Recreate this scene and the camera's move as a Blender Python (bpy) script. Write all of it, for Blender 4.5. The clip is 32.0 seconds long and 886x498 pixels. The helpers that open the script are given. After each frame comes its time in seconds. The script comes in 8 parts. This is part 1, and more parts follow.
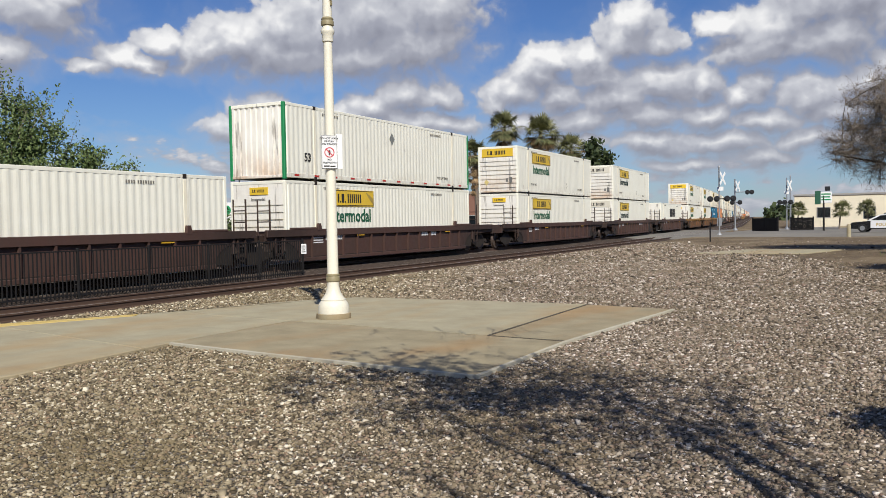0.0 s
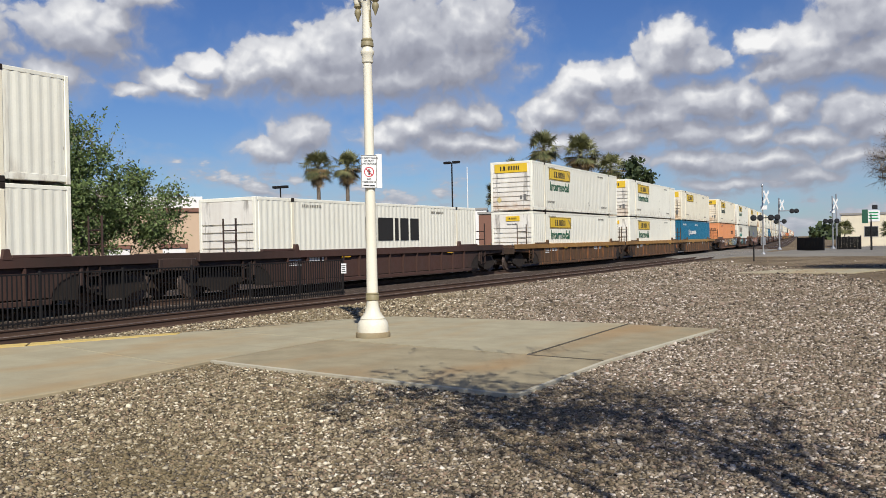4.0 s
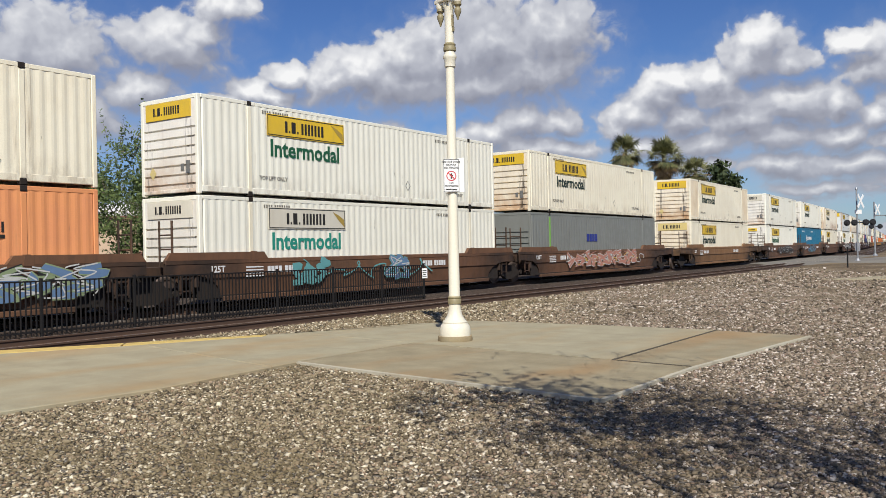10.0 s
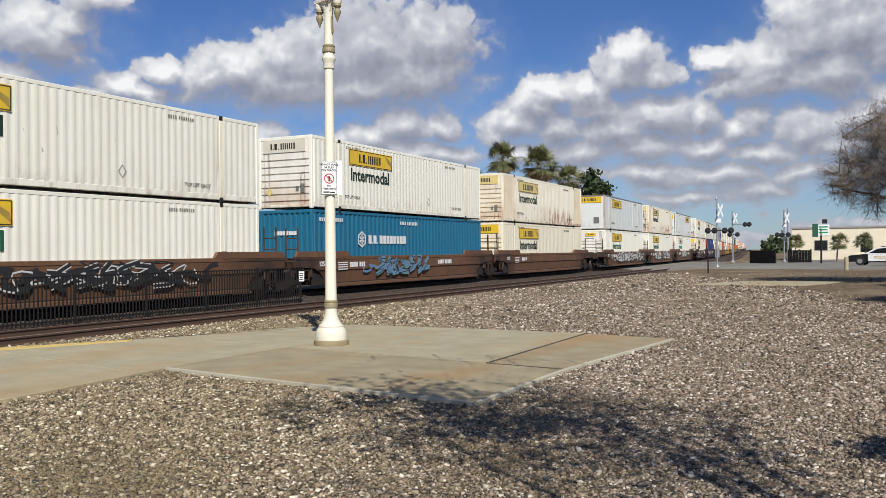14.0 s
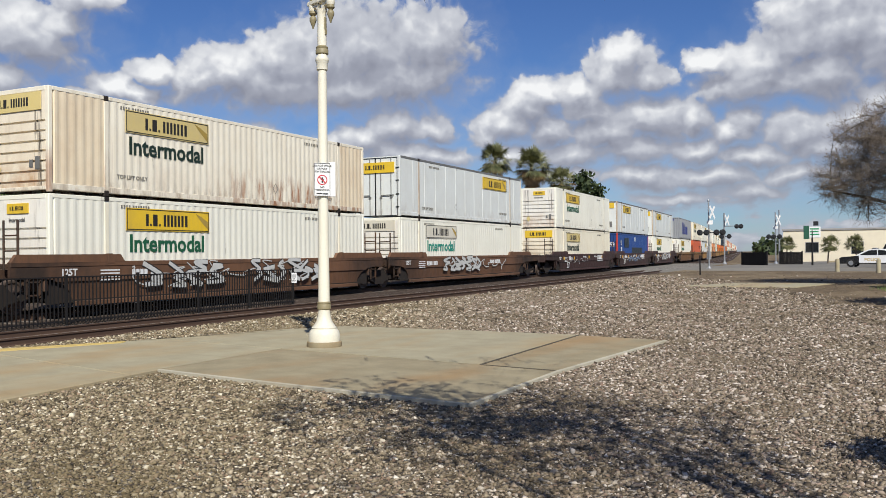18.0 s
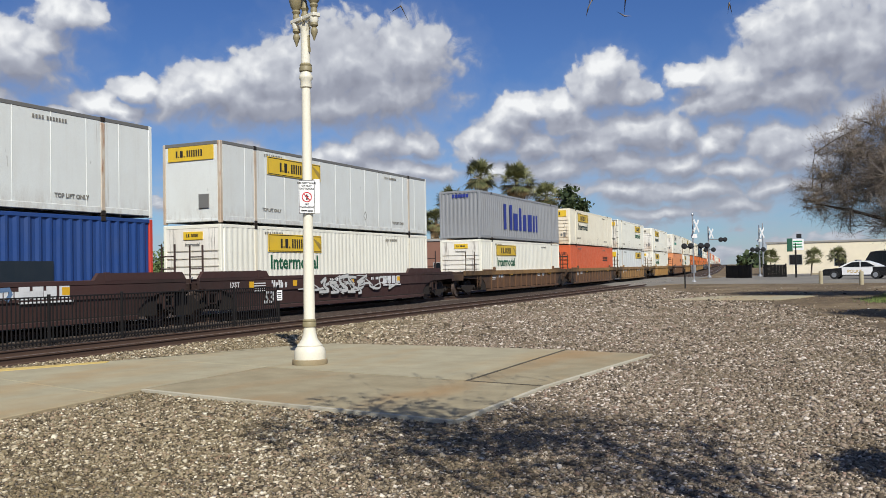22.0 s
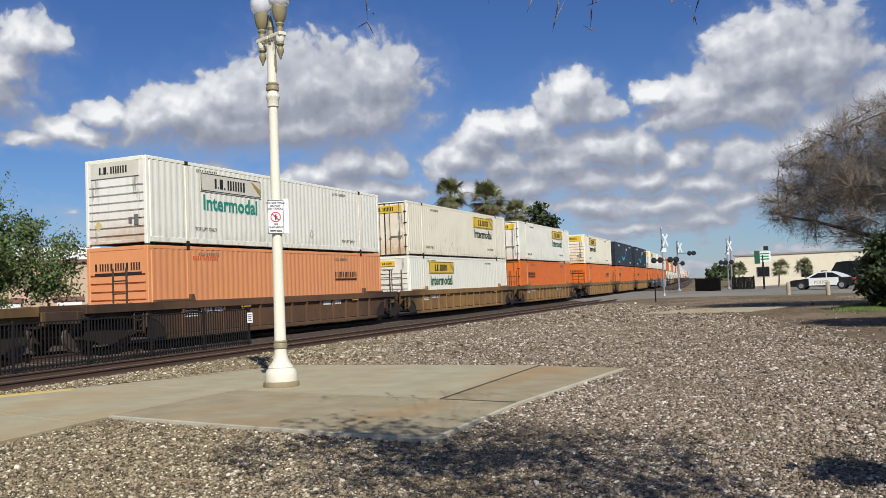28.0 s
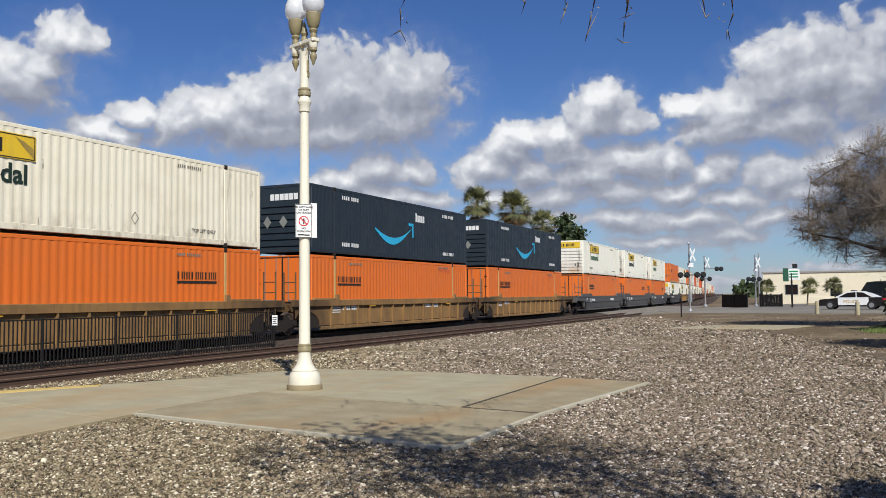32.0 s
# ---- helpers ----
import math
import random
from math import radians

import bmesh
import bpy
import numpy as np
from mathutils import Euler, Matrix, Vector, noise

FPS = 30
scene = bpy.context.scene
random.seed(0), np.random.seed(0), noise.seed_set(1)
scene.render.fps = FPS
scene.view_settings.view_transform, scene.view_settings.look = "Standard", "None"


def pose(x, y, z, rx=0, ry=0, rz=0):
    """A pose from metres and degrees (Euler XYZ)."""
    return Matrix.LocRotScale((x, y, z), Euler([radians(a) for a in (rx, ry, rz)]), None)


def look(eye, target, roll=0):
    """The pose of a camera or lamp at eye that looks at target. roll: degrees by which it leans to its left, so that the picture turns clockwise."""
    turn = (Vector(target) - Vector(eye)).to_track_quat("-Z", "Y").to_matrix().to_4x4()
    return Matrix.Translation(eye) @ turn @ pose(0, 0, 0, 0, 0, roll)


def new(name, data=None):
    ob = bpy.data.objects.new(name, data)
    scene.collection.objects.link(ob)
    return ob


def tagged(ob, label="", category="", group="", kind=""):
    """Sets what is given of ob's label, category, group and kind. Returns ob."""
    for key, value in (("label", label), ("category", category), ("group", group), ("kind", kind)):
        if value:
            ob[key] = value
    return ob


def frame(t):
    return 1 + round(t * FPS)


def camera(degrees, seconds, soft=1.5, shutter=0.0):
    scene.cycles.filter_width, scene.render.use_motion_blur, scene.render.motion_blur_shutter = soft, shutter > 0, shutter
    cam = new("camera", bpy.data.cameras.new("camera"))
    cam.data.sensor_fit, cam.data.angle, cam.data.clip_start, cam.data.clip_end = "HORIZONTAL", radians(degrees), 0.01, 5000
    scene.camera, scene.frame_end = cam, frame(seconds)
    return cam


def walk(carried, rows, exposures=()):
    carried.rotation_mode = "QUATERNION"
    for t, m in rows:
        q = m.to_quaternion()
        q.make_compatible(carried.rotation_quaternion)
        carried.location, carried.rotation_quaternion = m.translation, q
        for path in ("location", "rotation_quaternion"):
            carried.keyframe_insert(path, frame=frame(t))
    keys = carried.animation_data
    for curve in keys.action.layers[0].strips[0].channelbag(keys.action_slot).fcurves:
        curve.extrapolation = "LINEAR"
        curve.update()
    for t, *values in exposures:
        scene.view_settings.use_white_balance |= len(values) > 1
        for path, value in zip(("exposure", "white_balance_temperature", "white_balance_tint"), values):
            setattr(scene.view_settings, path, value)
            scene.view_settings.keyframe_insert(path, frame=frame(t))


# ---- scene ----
cam = camera(54.0, 32.0, soft=0.75)
PATH = [
    (0, (0.047, -0.027, 1.651), (-5.166, 8.501, 1.338), -1.03),
    (0.5, (0.056, -0.018, 1.652), (-5.279, 8.433, 1.322), -0.99),
    (1, (0.059, -0.010, 1.636), (-5.334, 8.406, 1.322), -1.19),
    (1.5, (0.067, -0.016, 1.641), (-5.394, 8.359, 1.465), -1.31),
    (2, (0.060, -0.021, 1.640), (-5.428, 8.338, 1.551), -1.35),
    (2.5, (0.058, -0.027, 1.641), (-5.451, 8.318, 1.553), -1.30),
    (3, (0.057, -0.028, 1.630), (-5.503, 8.283, 1.513), -1.19),
    (3.5, (0.054, -0.025, 1.633), (-5.535, 8.267, 1.556), -1.09),
    (5.5, (0.027, -0.000, 1.598), (-5.582, 8.278, 1.538), -1.39),
    (6, (0.034, -0.016, 1.596), (-5.804, 8.103, 1.650), -1.34),
    (6.5, (0.020, -0.030, 1.598), (-6.066, 7.904, 1.713), -1.18),
    (7, (0.021, -0.021, 1.585), (-6.135, 7.860, 1.650), -1.23),
    (7.5, (0.006, -0.012, 1.589), (-6.196, 7.832, 1.640), -1.27),
    (8, (-0.002, -0.018, 1.594), (-6.247, 7.792, 1.626), -1.28),
    (8.5, (0.003, -0.017, 1.591), (-6.283, 7.760, 1.568), -1.16),
    (9, (-0.005, -0.011, 1.587), (-6.311, 7.750, 1.553), -1.03),
    (9.5, (-0.008, -0.016, 1.587), (-6.320, 7.741, 1.564), -1.11),
    (10, (-0.005, -0.028, 1.589), (-6.330, 7.718, 1.604), -1.11),
    (10.5, (-0.002, -0.021, 1.594), (-6.296, 7.750, 1.624), -1.07),
    (11, (-0.000, -0.018, 1.592), (-6.215, 7.816, 1.643), -0.82),
    (11.5, (-0.004, -0.018, 1.582), (-6.199, 7.832, 1.581), -0.78),
    (12, (-0.005, -0.027, 1.583), (-6.182, 7.838, 1.560), -1.01),
    (12.5, (-0.009, -0.025, 1.597), (-6.173, 7.849, 1.615), -1.16),
    (13, (-0.004, -0.017, 1.600), (-6.070, 7.934, 1.650), -1.22),
    (13.5, (0.006, -0.016, 1.605), (-5.717, 8.184, 1.666), -0.95),
    (14, (0.005, -0.004, 1.599), (-5.183, 8.545, 1.631), -0.54),
    (14.5, (0.000, -0.005, 1.604), (-4.851, 8.740, 1.647), -0.31),
    (16.5, (-0.006, -0.011, 1.595), (-5.060, 8.619, 1.652), -0.20),
    (17, (-0.003, -0.010, 1.603), (-5.057, 8.619, 1.680), -0.29),
    (17.5, (-0.008, -0.002, 1.603), (-5.070, 8.622, 1.678), -0.43),
    (18, (-0.010, -0.009, 1.598), (-5.123, 8.585, 1.648), -0.50),
    (18.5, (-0.011, -0.010, 1.604), (-5.134, 8.578, 1.624), -0.34),
    (19, (-0.006, -0.014, 1.613), (-5.137, 8.569, 1.685), -0.40),
    (19.5, (-0.008, -0.003, 1.603), (-5.077, 8.616, 1.708), -0.49),
    (20, (-0.012, -0.010, 1.595), (-5.043, 8.631, 1.712), -0.74),
    (20.5, (0.002, -0.013, 1.597), (-5.054, 8.614, 1.734), -0.73),
    (21, (-0.001, -0.004, 1.592), (-5.127, 8.581, 1.748), -0.51),
    (21.5, (-0.010, 0.001, 1.594), (-5.098, 8.608, 1.719), -0.67),
    (22, (0.002, -0.004, 1.603), (-4.968, 8.670, 1.832), -1.04),
    (22.5, (0.005, -0.016, 1.611), (-4.957, 8.662, 1.883), -1.04),
    (23, (-0.001, -0.011, 1.602), (-5.002, 8.647, 1.797), -0.69),
    (23.5, (-0.005, -0.011, 1.602), (-5.002, 8.650, 1.731), -0.51),
    (24, (0.001, -0.007, 1.600), (-4.991, 8.657, 1.704), -0.65),
    (24.5, (-0.001, 0.004, 1.591), (-5.034, 8.645, 1.641), -1.06),
    (26.5, (-0.037, 0.063, 1.572), (-4.949, 8.770, 1.815), -2.92),
    (27, (-0.037, 0.067, 1.586), (-4.897, 8.802, 1.862), -3.15),
    (27.5, (-0.038, 0.065, 1.580), (-4.717, 8.895, 1.950), -2.52),
    (28, (-0.037, 0.065, 1.578), (-4.708, 8.896, 2.016), -2.22),
    (28.5, (-0.038, 0.063, 1.569), (-4.788, 8.848, 2.066), -2.03),
    (29, (-0.038, 0.056, 1.571), (-4.836, 8.815, 2.077), -1.76),
    (29.5, (-0.030, 0.052, 1.575), (-4.844, 8.803, 2.061), -1.66),
    (30, (-0.039, 0.052, 1.575), (-4.857, 8.801, 2.070), -1.56),
    (30.5, (-0.042, 0.043, 1.581), (-4.838, 8.802, 2.111), -1.53),
    (31, (-0.039, 0.039, 1.587), (-4.813, 8.811, 2.100), -1.13),
    (31.5, (-0.040, 0.036, 1.588), (-4.879, 8.773, 2.084), -0.48),
    (32, (-0.029, 0.030, 1.578), (-4.952, 8.717, 2.116), -0.52),
]
walk(cam, [(t, look(eye, target, roll)) for t, eye, target, roll in PATH],
     [(0.0, 0.10, 6500.0, 10.0), (12.0, 0.11, 6450.0, 10.0), (22.0, 0.10, 6380.0, 9.0), (32.0, 0.10, 6360.0, 9.0)])

# ---------------------------------------------------------------- light
SUN_EL, SUN_AZ = 42.0, 137.0          # degrees above ground; clockwise from +y
world = bpy.data.worlds.new("sky")
scene.world = world
world.use_nodes = True
SUN_DIR = Vector((math.sin(radians(SUN_AZ)) * math.cos(radians(SUN_EL)),
                  math.cos(radians(SUN_AZ)) * math.cos(radians(SUN_EL)), math.sin(radians(SUN_EL))))
sun = new("sun", bpy.data.lights.new("sun", "SUN"))
sun.data.energy, sun.data.angle, sun.data.color = 5.0, radians(0.53), (1.0, 0.955, 0.875)
sun.matrix_world = look((0, 0, 50), Vector((0, 0, 50)) - SUN_DIR)


# clouds: azimuth (clockwise from +y), height, half width and half height of each swelling, in degrees
BROAD_CLOUD = [
    (-35.7, 13.3, 4.4, 2.5), (-32, 13.8, 3.2, 2), (-38.7, 12.3, 4, 2.2), (-44.4, 11.4, 3, 1.6), (-42.3, 11, 3.9, 1.6),
    (-33.5, 11.3, 4.1, 1.9), (-46.5, 11, 1.7, 1.3), (-41.6, 12.4, 2.2, 1.1), (-37.2, 10.8, 5.5, 1.3), (-31.3, 12, 1.9, 1.7), (-48.9, 11.6, 1.3, 0.7),
    (-51.7, 10.6, 1.9, 0.8), (-49.9, 10.2, 2.3, 0.6), (-53.5, 9.8, 1.3, 0.4)]
LEFT_CLOUDS = [
    (-53.1, 15.5, 1.9, 1.1), (-54.4, 13.8, 1.7, 1.0), (-63.5, 12.0, 3.7, 2.4), (-56.0, 12.9, 3.1, 1.7), (-62.0, 8.6, 3.5, 1.4),
    (-65.1, 7.0, 2.7, 1.2), (-58.4, 10.3, 2.3, 1.2), (-67.7, 10.7, 2.7, 2.0)]
MIDDLE_CLOUDS = [
    (-33.9, 8.2, 2.8, 1), (-31.5, 8.2, 1.5, 1), (-35.8, 7.7, 2.2, 0.8), (-43, 7.1, 2.5, 1.1), (-44.8, 6.3, 2.1, 0.9), (-37.2, 7, 2.2, 0.9),
    (-31.3, 6.2, 2.2, 0.7), (-33.5, 6.6, 3, 0.7), (-18.9, 12.4, 1.7, 1), (-19.5, 11.4, 2, 1.5), (-17.3, 11.1, 1.6, 0.8), (-22, 10.4, 2.2, 1),
    (-24.2, 10.3, 1.8, 0.9), (-25.1, 9.6, 1.8, 1), (-26.4, 8.2, 2.6, 1.1), (-23.9, 8.1, 2.2, 1.1), (-27.9, 7.6, 1.5, 0.6), (-21.3, 9.1, 2.2, 0.9),
    (-17, 8.6, 3.2, 1.3), (-20.2, 7.8, 2.9, 1), (-14.6, 8.5, 1.4, 0.9), (-22.4, 6.4, 2.9, 0.8), (-18.4, 6.5, 3.2, 0.9), (-26.1, 6.2, 2.2, 0.6),
    (-13.5, 12, 1.7, 0.6)]
RIGHT_CLOUDS = [
    (-8.5, 13, 2.2, 1.9), (-6, 13.1, 2.8, 2.4), (-3.5, 12.5, 2.4, 3), (-10.8, 11.5, 2.6, 1.4), (-12.8, 10.6, 1.5, 1), (-10.5, 10.3, 3.6, 1.1),
    (-7.2, 10.6, 2.8, 1.4), (-1, 9.6, 2.5, 1.9), (-11.5, 8.3, 1.2, 0.9), (-12.2, 7.5, 2, 0.8), (-8.6, 7.3, 2.6, 1), (-5.4, 7.9, 2.4, 1.2),
    (-3.9, 8.8, 1.5, 1.2), (-7.3, 6.4, 2.5, 0.8), (-10.9, 5.9, 3, 0.7), (-14.6, 6.5, 2.4, 0.8), (-13.6, 4.7, 3.4, 0.7), (-17.7, 4.7, 3.2, 0.7),
    (-8.6, 4.7, 2.6, 0.6), (-22.1, 5, 2.6, 0.5), (-11.2, 3.8, 3, 0.5), (-16, 3.4, 2.8, 0.4)]
CLOUDS = BROAD_CLOUD + LEFT_CLOUDS + MIDDLE_CLOUDS + RIGHT_CLOUDS


class Nodes:
    """Short calls for the nodes of one tree."""

    def __init__(self, tree):
        self.tree = tree

    def make(self, kind):
        return self.tree.nodes.new(kind)

    def link(self, a, b):
        self.tree.links.new(a, b)

    def put(self, sock, v):
        if isinstance(v, (int, float, tuple)):
            sock.default_value = v
        else:
            self.link(v, sock)

    def math(self, op, *args):
        n = self.make("ShaderNodeMath")
        n.operation = op
        for i, v in enumerate(args):
            self.put(n.inputs[i], v)
        return n.outputs[0]

    def vector(self, op, *args):
        n = self.make("ShaderNodeVectorMath")
        n.operation = op
        for i, v in enumerate(args):
            self.put(n.inputs[i], v)
        return n.outputs["Value"] if op in ("LENGTH", "DOT_PRODUCT") else n.outputs[0]

    def noise(self, at, scale, detail, rough, colour=False):
        n = self.make("ShaderNodeTexNoise")
        n.inputs["Scale"].default_value, n.inputs["Detail"].default_value, n.inputs["Roughness"].default_value = scale, detail, rough
        self.link(at, n.inputs["Vector"])
        return n.outputs["Color" if colour else "Fac"]

    def cells(self, at, scale, smooth):
        n = self.make("ShaderNodeTexVoronoi")
        n.feature = "SMOOTH_F1"
        n.inputs["Scale"].default_value, n.inputs["Smoothness"].default_value = scale, smooth
        self.link(at, n.inputs["Vector"])
        return n.outputs["Distance"]

    def span(self, v, a, b, c=0.0, d=1.0, smooth=False):
        n = self.make("ShaderNodeMapRange")
        if smooth:
            n.interpolation_type = "SMOOTHSTEP"
        for k, x in zip(("Value", "From Min", "From Max", "To Min", "To Max"), (v, a, b, c, d)):
            self.put(n.inputs[k], x)
        return n.outputs[0]

    def mix(self, fac, a, b, mode="MIX"):
        n = self.make("ShaderNodeMix")
        n.data_type, n.blend_type = "RGBA", mode
        self.put(n.inputs[0], fac)
        self.put(n.inputs[6], a)
        self.put(n.inputs[7], b)
        return n.outputs[2]


def cloud_group():
    """How deep in cloud a place of the sky lies, given in degrees round and up: below 0 clear, above 0 cloud."""
    g = bpy.data.node_groups.new("cloud_depth", "ShaderNodeTree")
    g.interface.new_socket("Place", in_out="INPUT", socket_type="NodeSocketVector")
    g.interface.new_socket("Form", in_out="OUTPUT", socket_type="NodeSocketFloat")
    g.interface.new_socket("Depth", in_out="OUTPUT", socket_type="NodeSocketFloat")
    q = Nodes(g)
    gi, go = q.make("NodeGroupInput"), q.make("NodeGroupOutput")
    place = gi.outputs[0]
    # slow and quick turns of the air shift the outlines
    shift = q.vector("SUBTRACT", q.noise(place, 0.34, 3.0, 0.55, True), (0.5, 0.5, 0.5))
    at = q.vector("MULTIPLY_ADD", shift, (3.0, 2.0, 0.0), place)
    quick = q.vector("SUBTRACT", q.noise(place, 1.5, 4.0, 0.6, True), (0.5, 0.5, 0.5))
    at = q.vector("MULTIPLY_ADD", quick, (0.5, 0.36, 0.0), at)
    gap = None
    for az, el, w, h in CLOUDS:
        # low clouds stand apart, each rounder
        w, h = (w * 1.1, h * 1.5) if el < 9.5 else (w * 1.3, h * 1.36)
        d = q.vector("LENGTH", q.vector("MULTIPLY_ADD", at, (1 / w, 1 / h, 0.0), (-az / w, -el / h, 0.0)))
        gap = d if gap is None else q.math("SMOOTH_MIN", gap, d, 0.16)
    form = q.math("SUBTRACT", 1.0, gap)
    # flat banks low over the distance, and a broken layer over the rest of the sky
    axes = q.make("ShaderNodeSeparateXYZ")
    q.link(place, axes.inputs[0])
    wide = q.vector("MULTIPLY", place, (0.30, 0.85, 1.0))
    bank = q.math("MULTIPLY_ADD", q.noise(wide, 0.62, 5.0, 0.55), 3.6, -1.95)
    bank = q.math("SUBTRACT", bank, q.span(axes.outputs[1], 5.0, 9.0, 0.0, 1.7))
    side = q.math("ABSOLUTE", q.math("ADD", axes.outputs[0], 31.0))
    away = q.math("MAXIMUM", q.span(side, 36.0, 46.0), q.span(axes.outputs[1], 19.0, 26.0))
    layer = q.math("MULTIPLY_ADD", q.noise(place, 0.07, 6.0, 0.5), 4.2, -2.45)
    layer = q.math("ADD", layer, q.math("MULTIPLY_ADD", away, 2.0, -2.0))
    form = q.math("SMOOTH_MAX", form, q.math("MINIMUM", q.math("MAXIMUM", layer, bank), 0.7), 0.2)
    # rounded heads, large and small
    heads = q.math("MULTIPLY_ADD", q.cells(at, 0.5, 0.8), -0.26, 0.115)
    heads = q.math("MULTIPLY_ADD", q.cells(at, 1.35, 0.45), -0.27, q.math("ADD", heads, 0.125))
    form = q.math("ADD", form, heads)
    q.link(form, go.inputs[0])
    q.link(q.math("MULTIPLY_ADD", q.noise(at, 1.1, 7.0, 0.6), 0.62, q.math("SUBTRACT", form, 0.31)), go.inputs[1])
    return g


def build_sky():
    nt = world.node_tree
    nt.nodes.clear()
    q = Nodes(nt)
    out, bg = q.make("ShaderNodeOutputWorld"), q.make("ShaderNodeBackground")
    sky = q.make("ShaderNodeTexSky")
    sky.sky_type, sky.sun_disc = "NISHITA", False
    sky.sun_elevation, sky.sun_rotation = radians(SUN_EL), radians(SUN_AZ)
    sky.altitude, sky.air_density, sky.dust_density, sky.ozone_density = 200.0, 1.0, 0.25, 3.5
    way = q.make("ShaderNodeTexCoord").outputs["Generated"]
    axes = q.make("ShaderNodeSeparateXYZ")
    q.link(way, axes.inputs[0])
    place = q.make("ShaderNodeCombineXYZ")
    turn = 180 / math.pi
    q.link(q.math("MULTIPLY", q.math("ARCTAN2", axes.outputs[0], axes.outputs[1]), turn), place.inputs[0])
    high = q.math("MULTIPLY", q.math("ARCSINE", axes.outputs[2]), turn)
    q.link(high, place.inputs[1])
    group = cloud_group()
    here, above = q.make("ShaderNodeGroup"), q.make("ShaderNodeGroup")
    here.node_tree = above.node_tree = group
    q.link(place.outputs[0], here.inputs[0])
    # lit from above, a little from one side
    step = q.span(high, 3.0, 12.0, 0.42, 1.0)
    lift = q.vector("MULTIPLY", step, (-0.4, 1.3, 0.0))
    q.link(q.vector("ADD", place.outputs[0], lift), above.inputs[0])
    rise = q.math("SUBTRACT", here.outputs[0], q.math("MAXIMUM", above.outputs[0], -0.22))
    rise = q.math("MULTIPLY_ADD", q.math("SUBTRACT", here.outputs[1], above.outputs[1]), 0.34, rise)
    lit = q.math("SUBTRACT", rise, q.math("MULTIPLY", q.span(here.outputs[0], 0.1, 0.9), 0.08))
    shade = q.span(lit, -0.58, 1.04)
    tone = q.make("ShaderNodeValToRGB")
    el = tone.color_ramp.elements
    el[0].position, el[0].color = 0.0, (3.4, 3.55, 4.35, 1)
    el[1].position, el[1].color = 1.0, (11.4, 11.4, 11.4, 1)
    for p, c in ((0.34, (4.6, 4.8, 5.65, 1)), (0.66, (7.1, 7.3, 7.95, 1))):
        el.new(p).color = c
    q.link(shade, tone.inputs[0])
    # tops are crisp, bases melt into the blue
    cover = q.span(here.outputs[1], -0.12, q.span(shade, 0.15, 0.65, 0.62, 0.15), 0.0, 1.0, True)
    cloud = q.mix(q.span(high, 1.0, 7.0, 0.6, 0.0), tone.outputs[0], (4.7, 5.1, 5.9, 1))
    blue = q.mix(1.0, sky.outputs[0], q.mix(q.span(high, 4.0, 17.0), (0.60, 0.75, 1.0, 1), (0.48, 0.655, 1.0, 1)), "MULTIPLY")
    # thin vapour round the clouds, thicker towards the horizon
    veil = q.math("MULTIPLY", q.span(here.outputs[1], -0.75, 0.25, 0.0, 1.0, True), q.span(high, 5.0, 13.0, 0.42, 0.12))
    blue = q.mix(veil, blue, (5.3, 5.7, 6.7, 1))
    q.link(q.mix(cover, blue, cloud), bg.inputs[0])
    bg.inputs[1].default_value = 0.075
    q.link(bg.outputs[0], out.inputs[0])


build_sky()

# ---------------------------------------------------------------- materials


